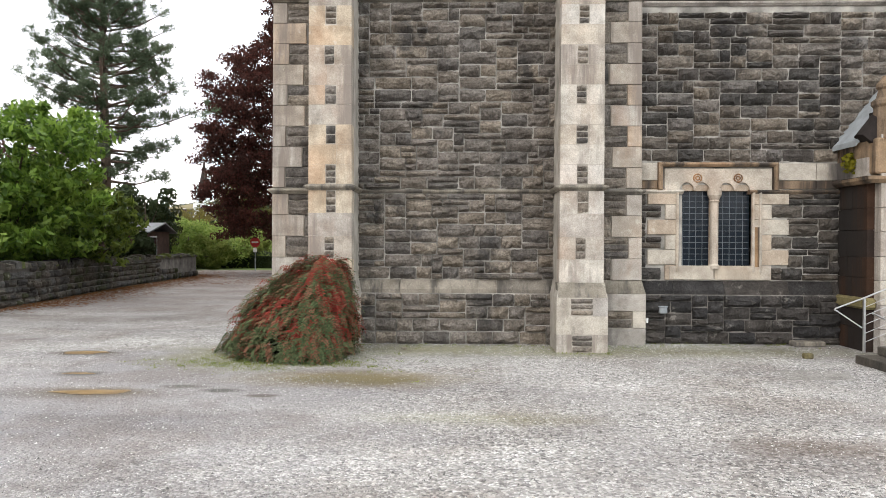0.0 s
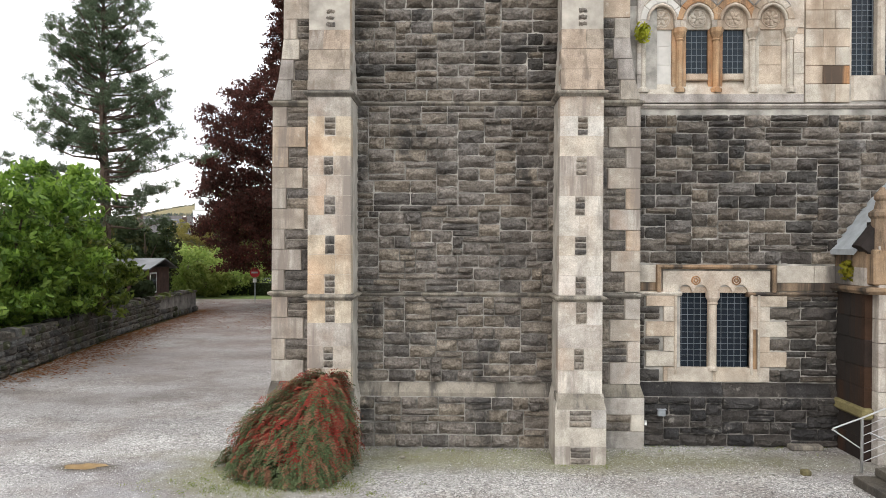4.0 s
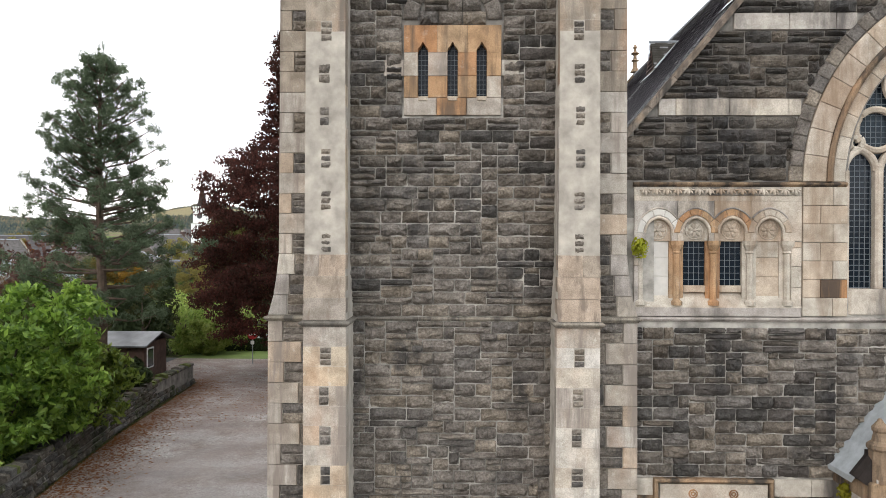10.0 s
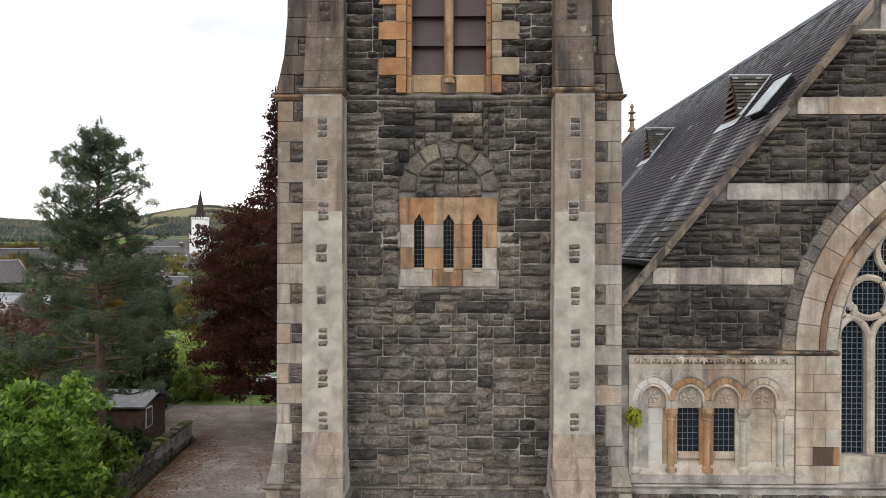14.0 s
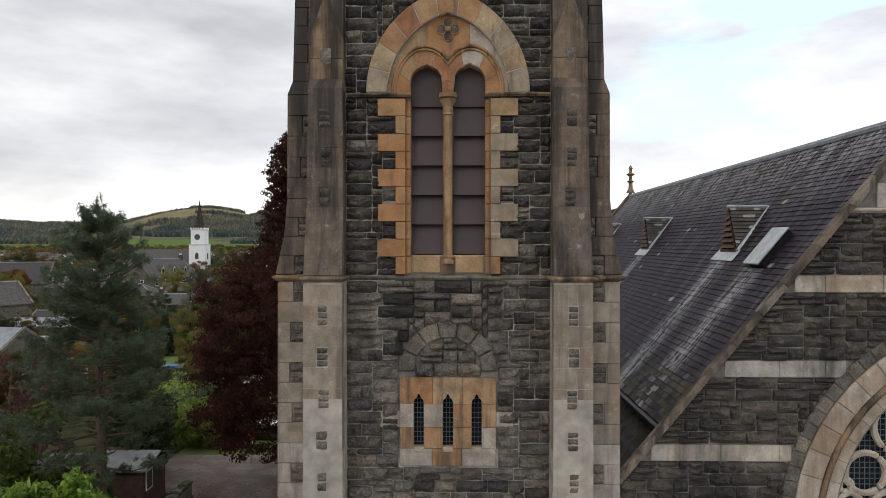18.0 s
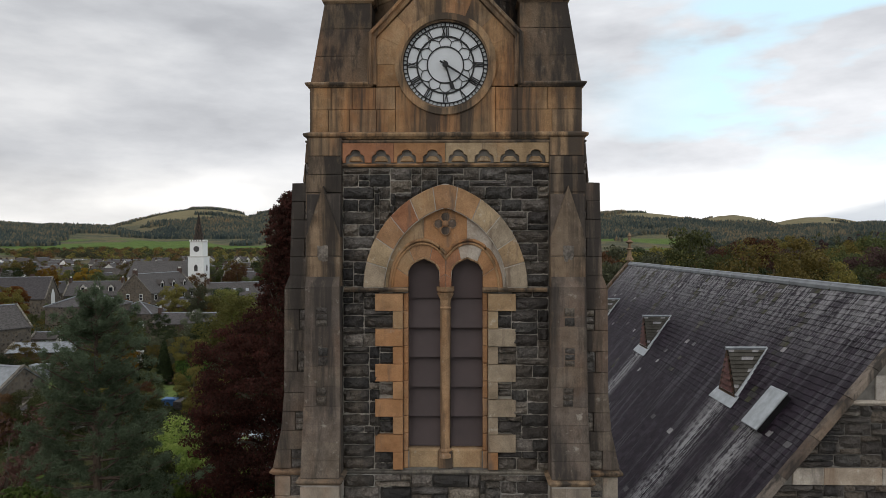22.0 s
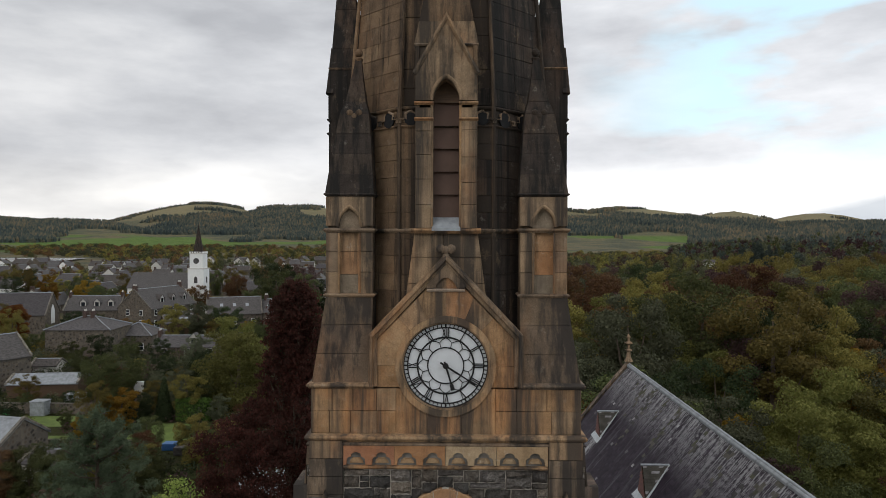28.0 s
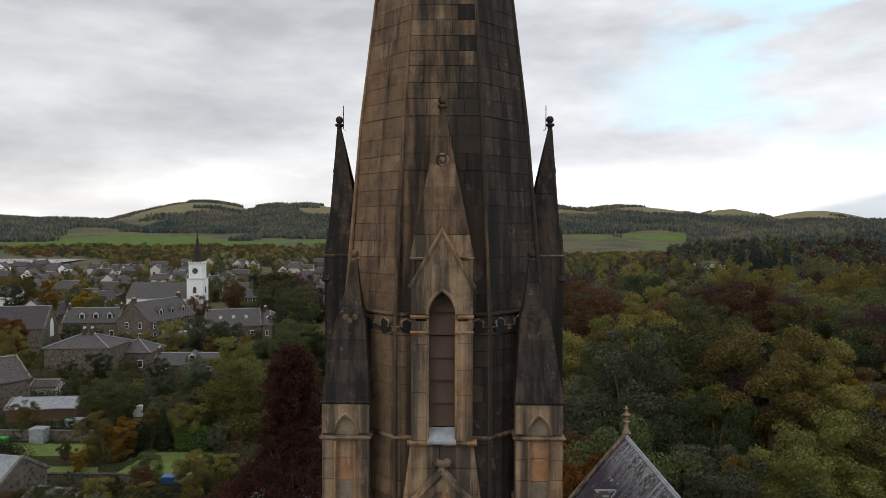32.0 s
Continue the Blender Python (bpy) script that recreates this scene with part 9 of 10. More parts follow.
# no-entry sign
sg = thing("road_sign", (-13.3, 45.0, 0), "red round no-entry sign with white bar on a grey post", "road sign")
bm = bmesh.new()
tube(bm, [(-13.3, 45.0, 0), (-13.3, 45.0, 2.1)], 0.035, 8)
part("post", bm, LEAD, sg)
bm = bmesh.new()
bmesh.ops.create_cone(bm, cap_ends=True, segments=24, radius1=0.33, radius2=0.33, depth=0.03, matrix=Matrix.Translation((-13.3, 44.95, 1.9)) @ Matrix.Rotation(radians(90), 4, "X"))
part("disc", bm, REDP, sg)
boxpart("bar", -13.52, -13.08, 44.92, 44.93, 1.84, 1.95, PAINTW, sg, 0)
boxpart("plate", -13.42, -13.18, 44.94, 44.96, 1.25, 1.5, PAINTW, sg, 0.01)
# verge, road and water beyond the drive
ASPH = plain("damp_asphalt", (0.05, 0.05, 0.052), 0.7, scale=4, var=0.3, bump=0.3)
tagged(raw("road", [(-80, 43.0, 0.012), (-19.0, 43.0, 0.012), (-19.0, 47.0, 0.012), (-80, 47.0, 0.012)], [(0, 1, 2, 3)], ASPH), "damp grey road past the end of the drive", "road", kind="structure")
WATER, t, b = material("river_water", 0.12, 0.0, 0.5)
foam = ramp(t, [(0.42, (0.10, 0.11, 0.115)), (0.6, (0.5, 0.53, 0.55))])
t.links.new(noisetex(t, 0.9, 6.0, 0.7, (0.35, 1.6, 1.0)), foam.inputs[0])
t.links.new(foam.outputs[0], b.inputs["Base Color"])
relief(t, b, noisetex(t, 1.2, 4.0), 0.5, 0.05)
tagged(raw("water_river", [(-16.5, 50.6, 0.02), (-2, 50.2, 0.02), (-2, 78, 0.02), (-24, 78, 0.02)], [(0, 1, 2, 3)], WATER), "shallow rippling grey river", "river", kind="structure")
tagged(raw("water_loch", [(-470, 600, 2.2), (-352, 600, 2.2), (-385, 720, 2.2), (-560, 720, 2.2)], [(0, 1, 2, 3)], WATER), "pale water far beyond the town", "water", kind="structure")

# ---- houses of the town ----


BRICKCH = plain("dark_chimney_brick", (0.075, 0.047, 0.038), 0.9, scale=3.0, var=0.4)
SKYGL = plain("roof_light_glass", (0.30, 0.32, 0.34), 0.2, var=0.1)


def house(name, x, y, w, d, h, turn, label, roof=0.75, wall=None, chim=2, wins=3, hip=False, group="town houses", detail=True, cover=None, lights=0, dormers=0):
    """A stone house: walls, slate roof, chimneys and windows; w along its ridge."""
    wall = wall or HOUSE
    cover = cover or ROOFFAR
    hs = thing(name, (x, y, 0), label, "house", group)
    m = Matrix.Translation((x, y, 0)) @ Matrix.Rotation(radians(turn), 4, "Z")
    rise = d / 2 * roof
    hw, hd = w / 2, d / 2

    def tr(pts):
        return [m @ Vector(p) for p in pts]
    e = 0.25
    if hip:
        raw("wall", tr([(-hw, -hd, 0), (hw, -hd, 0), (hw, hd, 0), (-hw, hd, 0), (-hw, -hd, h), (hw, -hd, h), (hw, hd, h), (-hw, hd, h)]), [(0, 1, 5, 4), (1, 2, 6, 5), (2, 3, 7, 6), (3, 0, 4, 7)], wall, hs)
        k = max(0.3, hw - hd)
        raw("roof", tr([(-hw - e, -hd - e, h - 0.1), (hw + e, -hd - e, h - 0.1), (hw + e, hd + e, h - 0.1), (-hw - e, hd + e, h - 0.1), (-k, 0, h + rise), (k, 0, h + rise)]), [(0, 1, 5, 4), (1, 2, 5), (2, 3, 4, 5), (3, 0, 4)], cover, hs)
    else:
        k = hw
        raw("wall", tr([(-hw, -hd, 0), (hw, -hd, 0), (hw, hd, 0), (-hw, hd, 0), (-hw, -hd, h), (hw, -hd, h), (hw, hd, h), (-hw, hd, h), (-hw, 0, h + rise), (hw, 0, h + rise)]), [(0, 1, 5, 4), (1, 2, 6, 9, 5), (2, 3, 7, 6), (3, 0, 4, 8, 7)], wall, hs)
        t_ = 0.14
        for s in (-1, 1):
            raw("roof", tr([(-hw - 0.1, s * (hd + e), h - e * roof), (hw + 0.1, s * (hd + e), h - e * roof), (hw + 0.1, 0, h + rise), (-hw - 0.1, 0, h + rise), (-hw - 0.1, s * (hd + e), h - e * roof + t_), (hw + 0.1, s * (hd + e), h - e * roof + t_), (hw + 0.1, 0, h + rise + t_), (-hw - 0.1, 0, h + rise + t_)]), [(4, 5, 6, 7), (0, 1, 5, 4), (1, 2, 6, 5), (0, 4, 7, 3), (0, 3, 2, 1)], cover, hs)
    for c in range(chim):
        cx = (-k + 0.35) if c == 0 else (k - 0.35) if c == 1 else 0
        bm = bmesh.new()
        box(bm, cx - 0.3, cx + 0.3, -0.6, 0.6, h + rise - 0.5, h + rise + 1.1, 0.02)
        bmesh.ops.transform(bm, matrix=m, verts=bm.verts)
        ch = part("chimney", bm, BRICKCH, hs)
        if detail:
            for o in (-0.35, 0.0, 0.35):
                bm = bmesh.new()
                tube(bm, [(cx, o, h + rise + 1.1), (cx, o, h + rise + 1.5)], [0.12, 0.1], 6)
                bmesh.ops.transform(bm, matrix=m, verts=bm.verts)
                part("chimney_pot", bm, HOUSEW, ch)
    # ridge, skews, roof lights and dormers
    raw("ridge", tr([(-k, -0.16, h + rise + 0.1), (k, -0.16, h + rise + 0.1), (k, 0, h + rise + 0.24), (-k, 0, h + rise + 0.24), (-k, 0.16, h + rise + 0.1), (k, 0.16, h + rise + 0.1)]), [(0, 1, 2, 3), (3, 2, 5, 4)], DULLZ, hs)
    if not hip:
        for sx_ in (-1, 1):
            for sy_ in (-1, 1):
                xa, xb = sorted((sx_ * (hw - 0.15), sx_ * (hw + 0.16)))
                lo, hi_ = (sy_ * (hd + e), h - e * roof), (0.0, h + rise)
                raw("skew", tr([(xa, lo[0], lo[1] + 0.1), (xb, lo[0], lo[1] + 0.1), (xb, hi_[0], hi_[1] + 0.1), (xa, hi_[0], hi_[1] + 0.1), (xa, lo[0], lo[1] + 0.34), (xb, lo[0], lo[1] + 0.34), (xb, hi_[0], hi_[1] + 0.34), (xa, hi_[0], hi_[1] + 0.34)]), [(4, 5, 6, 7), (0, 1, 5, 4), (1, 2, 6, 5), (3, 0, 4, 7)], SILL, hs)
    else:
        for cx_, ax_ in ((-1, -1), (1, 1)):
            for sy_ in (-1, 1):
                bm = bmesh.new()
                tube(bm, [m @ Vector((cx_ * (hw + e), sy_ * (hd + e), h)), m @ Vector((cx_ * k, 0, h + rise + 0.12))], 0.12, 5)
                part("hip_ridge", bm, DULLZ, hs)
    for q in range(lights):
        u = -hw * 0.7 + (q + 0.5) * w * 0.7 / lights
        z0_, z1_ = 0.45, 0.62
        f_ = lambda a_, o_: (-(hd + e) * (1 - a_), h - e * roof + (rise + e * roof) * a_ + o_)
        (ya, za), (yb, zb) = f_(z0_, 0.19), f_(z1_, 0.19)
        raw("roof_light", tr([(u - 0.4, ya, za), (u + 0.4, ya, za), (u + 0.4, yb, zb), (u - 0.4, yb, zb)]), [(0, 1, 2, 3)], SKYGL, hs)
    for q in range(dormers):
        u = -hw * 0.6 + (q + 0.5) * w * 0.75 / dormers
        y0_ = -hd * 0.75
        zb_ = h + rise * 0.22
        dm = raw("dormer", tr([(u - 0.75, y0_, zb_), (u + 0.75, y0_, zb_), (u + 0.75, y0_, zb_ + 1.3), (u, y0_, zb_ + 2.1), (u - 0.75, y0_, zb_ + 1.3)]), [(0, 1, 2, 3, 4)], PALEST, hs)
        raw("dormer_roof", tr([(u - 0.95, y0_ - 0.15, zb_ + 1.15), (u, y0_ - 0.15, zb_ + 2.2), (u + 0.95, y0_ - 0.15, zb_ + 1.15), (u - 0.95, 0, zb_ + 1.15), (u, 0, zb_ + 2.2), (u + 0.95, 0, zb_ + 1.15), (u - 0.75, y0_, zb_), (u - 0.75, 0, zb_), (u + 0.75, y0_, zb_), (u + 0.75, 0, zb_)]), [(0, 1, 4, 3), (1, 2, 5, 4), (0, 3, 7, 6), (2, 8, 9, 5)], cover, dm)
        raw("dormer_pane", tr([(u - 0.45, y0_ - 0.02, zb_ + 0.2), (u + 0.45, y0_ - 0.02, zb_ + 0.2), (u + 0.45, y0_ - 0.02, zb_ + 1.25), (u - 0.45, y0_ - 0.02, zb_ + 1.25)]), [(0, 1, 2, 3)], WINGL, dm)
    if wins:
        floors = max(1, int(h / 2.6))
        spots = [(-hw + w * (i + 0.5) / wins, -hd, 0) for i in range(wins)]
        if detail:
            spots += [(hw, q, 1) for q in (-hd * 0.4, hd * 0.4)] + [(-hw, q, 2) for q in (-hd * 0.4, hd * 0.4)]
        for fl in range(floors):
            for a, b, side in spots:
                z0 = 0.9 + fl * 2.7
                r = Matrix.Identity(4) if side == 0 else Matrix.Rotation(radians(90 if side == 1 else -90), 4, "Z")
                loc = m @ Matrix.Translation((a, b, 0)) @ r
                fr = raw("window", [loc @ Vector(p) for p in ((-0.52, -0.02, z0 - 0.08), (0.52, -0.02, z0 - 0.08), (0.52, -0.02, z0 + 1.48), (-0.52, -0.02, z0 + 1.48), (-0.52, 0.1, z0 - 0.08), (0.52, 0.1, z0 - 0.08), (0.52, 0.1, z0 + 1.48), (-0.52, 0.1, z0 + 1.48))], [(0, 1, 2, 3), (4, 7, 6, 5), (0, 4, 5, 1), (1, 5, 6, 2), (2, 6, 7, 3), (3, 7, 4, 0)], PAINTW, hs)
                for u in (0.0, 0.7):
                    raw("pane", [loc @ Vector(p) for p in ((-0.44, -0.03, z0 + 0.02 + u), (0.44, -0.03, z0 + 0.02 + u), (0.44, -0.03, z0 + 0.66 + u), (-0.44, -0.03, z0 + 0.66 + u))], [(0, 1, 2, 3)], WINGL, fr)
    return hs


house("house", -72.9, 137.0, 12.2, 10, 6.0, 3, "long grey stone house with hipped slate roof and brick chimneys", 0.4, chim=2, wins=0, hip=True)
house("house", -66.0, 143.5, 8, 8, 3.9, 3, "grey stone house wing with hipped slate roof", 0.5, chim=0, wins=2, hip=True)
house("house", -52.0, 136.0, 13, 5.5, 2.6, 2, "low stone coach house with slate roof", 0.65, chim=1, wins=3, dormers=1)
house("house", -80.7, 187.0, 19, 10, 5.4, 76, "two-storey stone villa with dormers and pale dressings", 0.95, chim=2, wins=5, dormers=3)
house("house", -100.0, 207.0, 7, 6, 5.2, 4, "small white-walled house with slate roof", 0.5, wall=WHITE, chim=1, wins=2)
house("house", -97.0, 186.0, 14, 8, 4.5, 8, "stone cottage row with slate roof", 0.85, chim=2, wins=4, dormers=3)
house("house", -60.0, 187.0, 14, 10, 3.6, 20, "low slate-roofed house with rooflights", 0.8, chim=1, wins=3, lights=3)
house("house", -51.5, 190.0, 11, 9, 3.8, -25, "slate-roofed stone house with hipped end", 0.7, chim=1, wins=3, hip=True, lights=2)
house("house", -69.0, 171.0, 7, 5, 2.8, 35, "small dark timber outbuilding with glazed roof", 0.7, wall=WOODB, chim=0, wins=0, lights=4)
house("house", -73.5, 106.0, 11, 8, 5.0, 62, "stone house with white sash windows", 0.8, chim=1, wins=3)
house("house", -61.5, 104.0, 10, 5, 2.0, 8, "low outbuilding with pale lead roof", 0.4, wall=WOODB, chim=0, wins=0, cover=DULLZ)
house("house", -69.6, 117.5, 4.2, 3.5, 2.0, 5, "small grey shed with felt roof", 0.5, wall=HOUSEW, chim=0, wins=0)
house("house", -45.4, 67.5, 7, 6, 4.0, -12, "stone house with a pale metal roof", 0.65, wall=HOUSE, chim=0, wins=0, cover=DULLZ)
house("house", -38.8, 66.5, 4, 4, 2.3, -12, "low extension with a dark grey roof", 0.4, wall=HOUSEW, chim=0, wins=0)
kirk = house("church_hall", -113.0, 172.0, 22, 10, 4.6, 12, "stone church hall with tall traceried gable window", 1.0, chim=0, wins=0, group="")
kirk["category"] = "church"
m = Matrix.Translation((-113.0, 172.0, 0)) @ Matrix.Rotation(radians(12), 4, "Z")
pts = [(11.05, x, z) for x, z in arch_points(0, 4.6, 1.3, 2.2, 8)] + [(11.05, 1.3, 2.0), (11.05, -1.3, 2.0)]
raw("window", [m @ Vector(p) for p in pts], [tuple(range(len(pts)))], PAINTW, kirk)

# white church
wc = thing("white_church", (-80.3, 216.0, 0), "white harled church with square clock tower and dark slated spire", "church")
WX, WY = -80.7, 216.6
for nm, h, z0, z1, mt in (("tower", 2.5, 0, 14.2, WHITE), ("stage_band", 2.62, 13.95, 14.25, HOUSEW), ("upper_stage", 2.05, 14.25, 18.6, WHITE), ("parapet", 2.17, 18.6, 18.9, HOUSEW)):
    boxpart(nm, WX - h, WX + h, WY - h, WY + h, z0, z1, mt, wc, 0.03)
for i in range(6):
    boxpart("merlon", WX - 2.15 + i * 0.78, WX - 1.75 + i * 0.78, WY - 2.16, WY - 1.9, 18.9, 19.4, WHITE, wc, 0.01)
    boxpart("merlon", WX + 1.9, WX + 2.16, WY - 2.15 + i * 0.78, WY - 1.75 + i * 0.78, 18.9, 19.4, WHITE, wc, 0.01)
ring_ = [(WX + 1.62 * math.cos(math.pi * (k + 0.5) / 4), WY + 1.62 * math.sin(math.pi * (k + 0.5) / 4), 18.9) for k in range(8)]
raw("spire", ring_ + [(WX, WY, 28.2)], [(k, (k + 1) % 8, 8) for k in range(8)], SPIREBLK, wc)
bm = bmesh.new()
bmesh.ops.create_cone(bm, cap_ends=True, segments=20, radius1=0.9, radius2=0.9, depth=0.08, matrix=Matrix.Translation((WX, WY - 2.08, 16.5)) @ Matrix.Rotation(radians(90), 4, "X"))
part("clock_dial", bm, ROOFFAR, wc)
for z in (9.6, 4.6):
    pts = [(WX + p[0], WY - 2.53, p[1]) for p in arch_points(0, z + 1.3, 0.55, 0.8, 5)] + [(WX + 0.55, WY - 2.53, z), (WX - 0.55, WY - 2.53, z)]
    raw("window", pts, [tuple(range(len(pts)))], ROOFFAR, wc)
    pts = [(WX + 2.53, WY + p[0], p[1]) for p in arch_points(0, z + 1.3, 0.55, 0.8, 5)] + [(WX + 2.53, WY + 0.55, z), (WX + 2.53, WY - 0.55, z)]
    raw("window", pts, [tuple(range(len(pts)))], ROOFFAR, wc)
raw("nave_wall", [(-103, 216, 0), (-83, 216, 0), (-83, 216, 8), (-103, 216, 8), (-103, 226, 0), (-103, 226, 8), (-103, 221, 12.2)], [(0, 1, 2, 3), (4, 0, 3, 6, 5)], WHITE, wc)
raw("nave_roof", [(-103.3, 215.6, 7.8), (-82, 215.6, 7.8), (-82, 221, 12.6), (-103.3, 221, 12.6), (-103.3, 226.4, 7.8), (-82, 226.4, 7.8)], [(0, 1, 2, 3), (3, 2, 5, 4)], ROOFFAR, wc)

# streets further off
rr = random.Random(77)
n = 0
while n < 110:
    az, r = radians(rr.uniform(-36, -7)), rr.uniform(238, 620)
    x, y = r * math.sin(az), r * math.cos(az)
    if abs(x + 90) < 22 and abs(y - 216) < 16:
        continue
    if math.degrees(az) > -14 and r < 240:
        continue
    house("house", x, y, rr.uniform(8, 13), rr.uniform(6, 7.5), rr.choice((2.8, 4.8, 5.2)), rr.choice((rr.uniform(-15, 15), rr.uniform(75, 105))), "distant town house with slate roof", rr.uniform(0.75, 0.95), wall=rr.choice((HOUSE, HOUSE, HOUSE, HOUSE, HOUSEW, HOUSEW, HOUSE, WHITE)), chim=rr.choice((1, 2)), wins=0 if r > 330 else 3, detail=False, lights=rr.choice((0, 0, 2)) if r < 300 else 0)
    n += 1
# garden pieces
for x, y, w, d, h, mt, nm, lab in ((-31.8, 77.0, 1.6, 1.2, 0.8, None, "garden_table_cover", "bright blue tarpaulin over garden things"), (-28.9, 76.0, 3.4, 2.6, 0.9, ROOFFAR, "low_shed", "low shed with grey felt roof"), (-60.3, 91.0, 1.6, 1.0, 0.8, None, "garden_bin", "bright green plastic bin"), (-54.4, 98.4, 2.4, 1.6, 1.3, DULLZ, "cold_frame", "small glazed cold frame"), (-55.4, 91.6, 2.0, 1.6, 1.9, DULLZ, "greenhouse", "small greenhouse with pale panes"), (-48.2, 104.8, 1.4, 0.5, 1.7, PAINTW, "garden_arch", "small white garden arch on soil")):
    if mt is None:
        mt = plain(nm + "_paint", (0.05, 0.14, 0.34) if "table" in nm else (0.03, 0.35, 0.08), 0.5, var=0.15)
    g_ = thing(nm, (x, y, 0), lab, nm.replace("_", " "))
    boxpart("body", x - w / 2, x + w / 2, y - d / 2, y + d / 2, 0, h, mt, g_, 0.06)
    if h > 1:
        boxpart("rim", x - w / 2 - 0.05, x + w / 2 + 0.05, y - d / 2 - 0.05, y + d / 2 + 0.05, h, h + 0.08, mt, g_, 0.02)
for pts, lab in (([(-66, 85.8), (-45.2, 85.9), (-47.8, 91), (-70, 91)], "mown garden lawn behind low walls"), ([(-39.5, 77.2), (-28.5, 78), (-30.5, 87.6), (-38.6, 87.9)], "sunlit garden lawn with flower bed"), ([(-56, 77.5), (-40.0, 76.8), (-42.5, 82), (-60, 82)], "narrow garden lawn beside shrubs"), ([(-19, 46.7), (-2.4, 46.7), (-2.4, 50.1), (-19, 50.5)], "grass verge by the river")):
    LAWN = plain("mown_lawn", (0.10, 0.14, 0.03), 0.95, scale=0.8, var=0.3, bump=0.3, dist=0.05)
    tagged(raw("lawn", [(x, y, 0.0) for x, y in pts], [tuple(range(len(pts)))], LAWN), lab, "lawn", kind="structure")
for a, b in (((-72, 92.2), (-47, 92.2)), ((-60, 75.5), (-34, 75.5)), ((-78, 118), (-58, 118))):
    gw_ = thing("garden_wall", (a[0], a[1], 0), "low grey rubble garden wall", "wall")
    boxpart("wall", min(a[0], b[0]), max(a[0], b[0]), a[1], a[1] + 0.4, 0, 1.3, HOUSE, gw_, 0.03)
    boxpart("cope", min(a[0], b[0]), max(a[0], b[0]), a[1] - 0.06, a[1] + 0.46, 1.3, 1.42, SCREE, gw_, 0.02)

# ---- woods ----
BROWNL = leafy("brown_purple_leaf", [(0.038, 0.025, 0.026), (0.082, 0.049, 0.047), (0.137, 0.085, 0.073)], 0.6)
WILLOW = leafy("yellow_green_leaf", [(0.061, 0.061, 0.017), (0.125, 0.123, 0.035), (0.204, 0.187, 0.063)], 0.6)
GREYL = leafy("grey_green_leaf", [(0.045, 0.050, 0.031), (0.103, 0.110, 0.066), (0.171, 0.178, 0.103)], 0.6)
ORANGEL = leafy("orange_leaf", [(0.10, 0.045, 0.012), (0.20, 0.09, 0.02), (0.28, 0.14, 0.03)], 0.6)
KINDS = []
for i, (mt, h, w, nb, low, lab) in enumerate(((AUT1, 13, 4.6, 22, 0.22, "dark green woodland tree in early autumn"), (AUT2, 14, 4.4, 20, 0.22, "olive and yellow woodland tree in autumn leaf"), (AUT3, 12, 4.4, 20, 0.25, "russet brown woodland tree thinning in autumn"), (DARKG, 13, 4.8, 22, 0.15, "dense dark green woodland tree"), (AUT4, 10, 3.6, 18, 0.22, "golden yellow autumn tree"), (GREYL, 12, 4.4, 20, 0.18, "grey-green woodland tree with rounded crown"), (AUT1, 11, 4.8, 20, 0.15, "broad green woodland tree"), (BROWNL, 12, 4.6, 20, 0.2, "purple-brown woodland tree in late leaf"), (WILLOW, 11, 4.4, 22, 0.12, "yellow-green willow tree in early autumn"), (ORANGEL, 12, 3.6, 22, 0.12, "orange autumn tree beside the church"))):
    KINDS.append(broad_tree("tree", (0, 0, 0), h, w, 500 + i, mt, lab, 24000, 0.15, nb, low * 0.6, "tree", "woodland trees", limbs=4, shell=0.6, plump=1.3, rough=0.6, clumps=5, small=(0.42, 0.68)))
rr = random.Random(88)
first = set(range(len(KINDS)))
placed = []


def plant(k, x, y, s, shrub=False):
    if k in first:
        first.discard(k)
        KINDS[k].matrix_basis = Matrix.Translation((x, y, 0)) @ Matrix.Rotation(rr.uniform(0, 6), 4, "Z") @ Matrix.Diagonal((s, s, s * rr.uniform(0.85, 1.15), 1))
    else:
        src = KINDS[k]
        ob = copy_thing(src, Matrix.Identity(4))
        if shrub:
            ob.name = "garden_shrub"
            tagged(ob, "leafy garden shrub between lawns and walls", "shrub", "garden shrubs")
        ob.matrix_basis = Matrix.Translation((x, y, 0)) @ Matrix.Rotation(rr.uniform(0, 6), 4, "Z") @ Matrix.Diagonal((s, s, s * rr.uniform(0.85, 1.15), 1))
    placed.append((x, y, s))


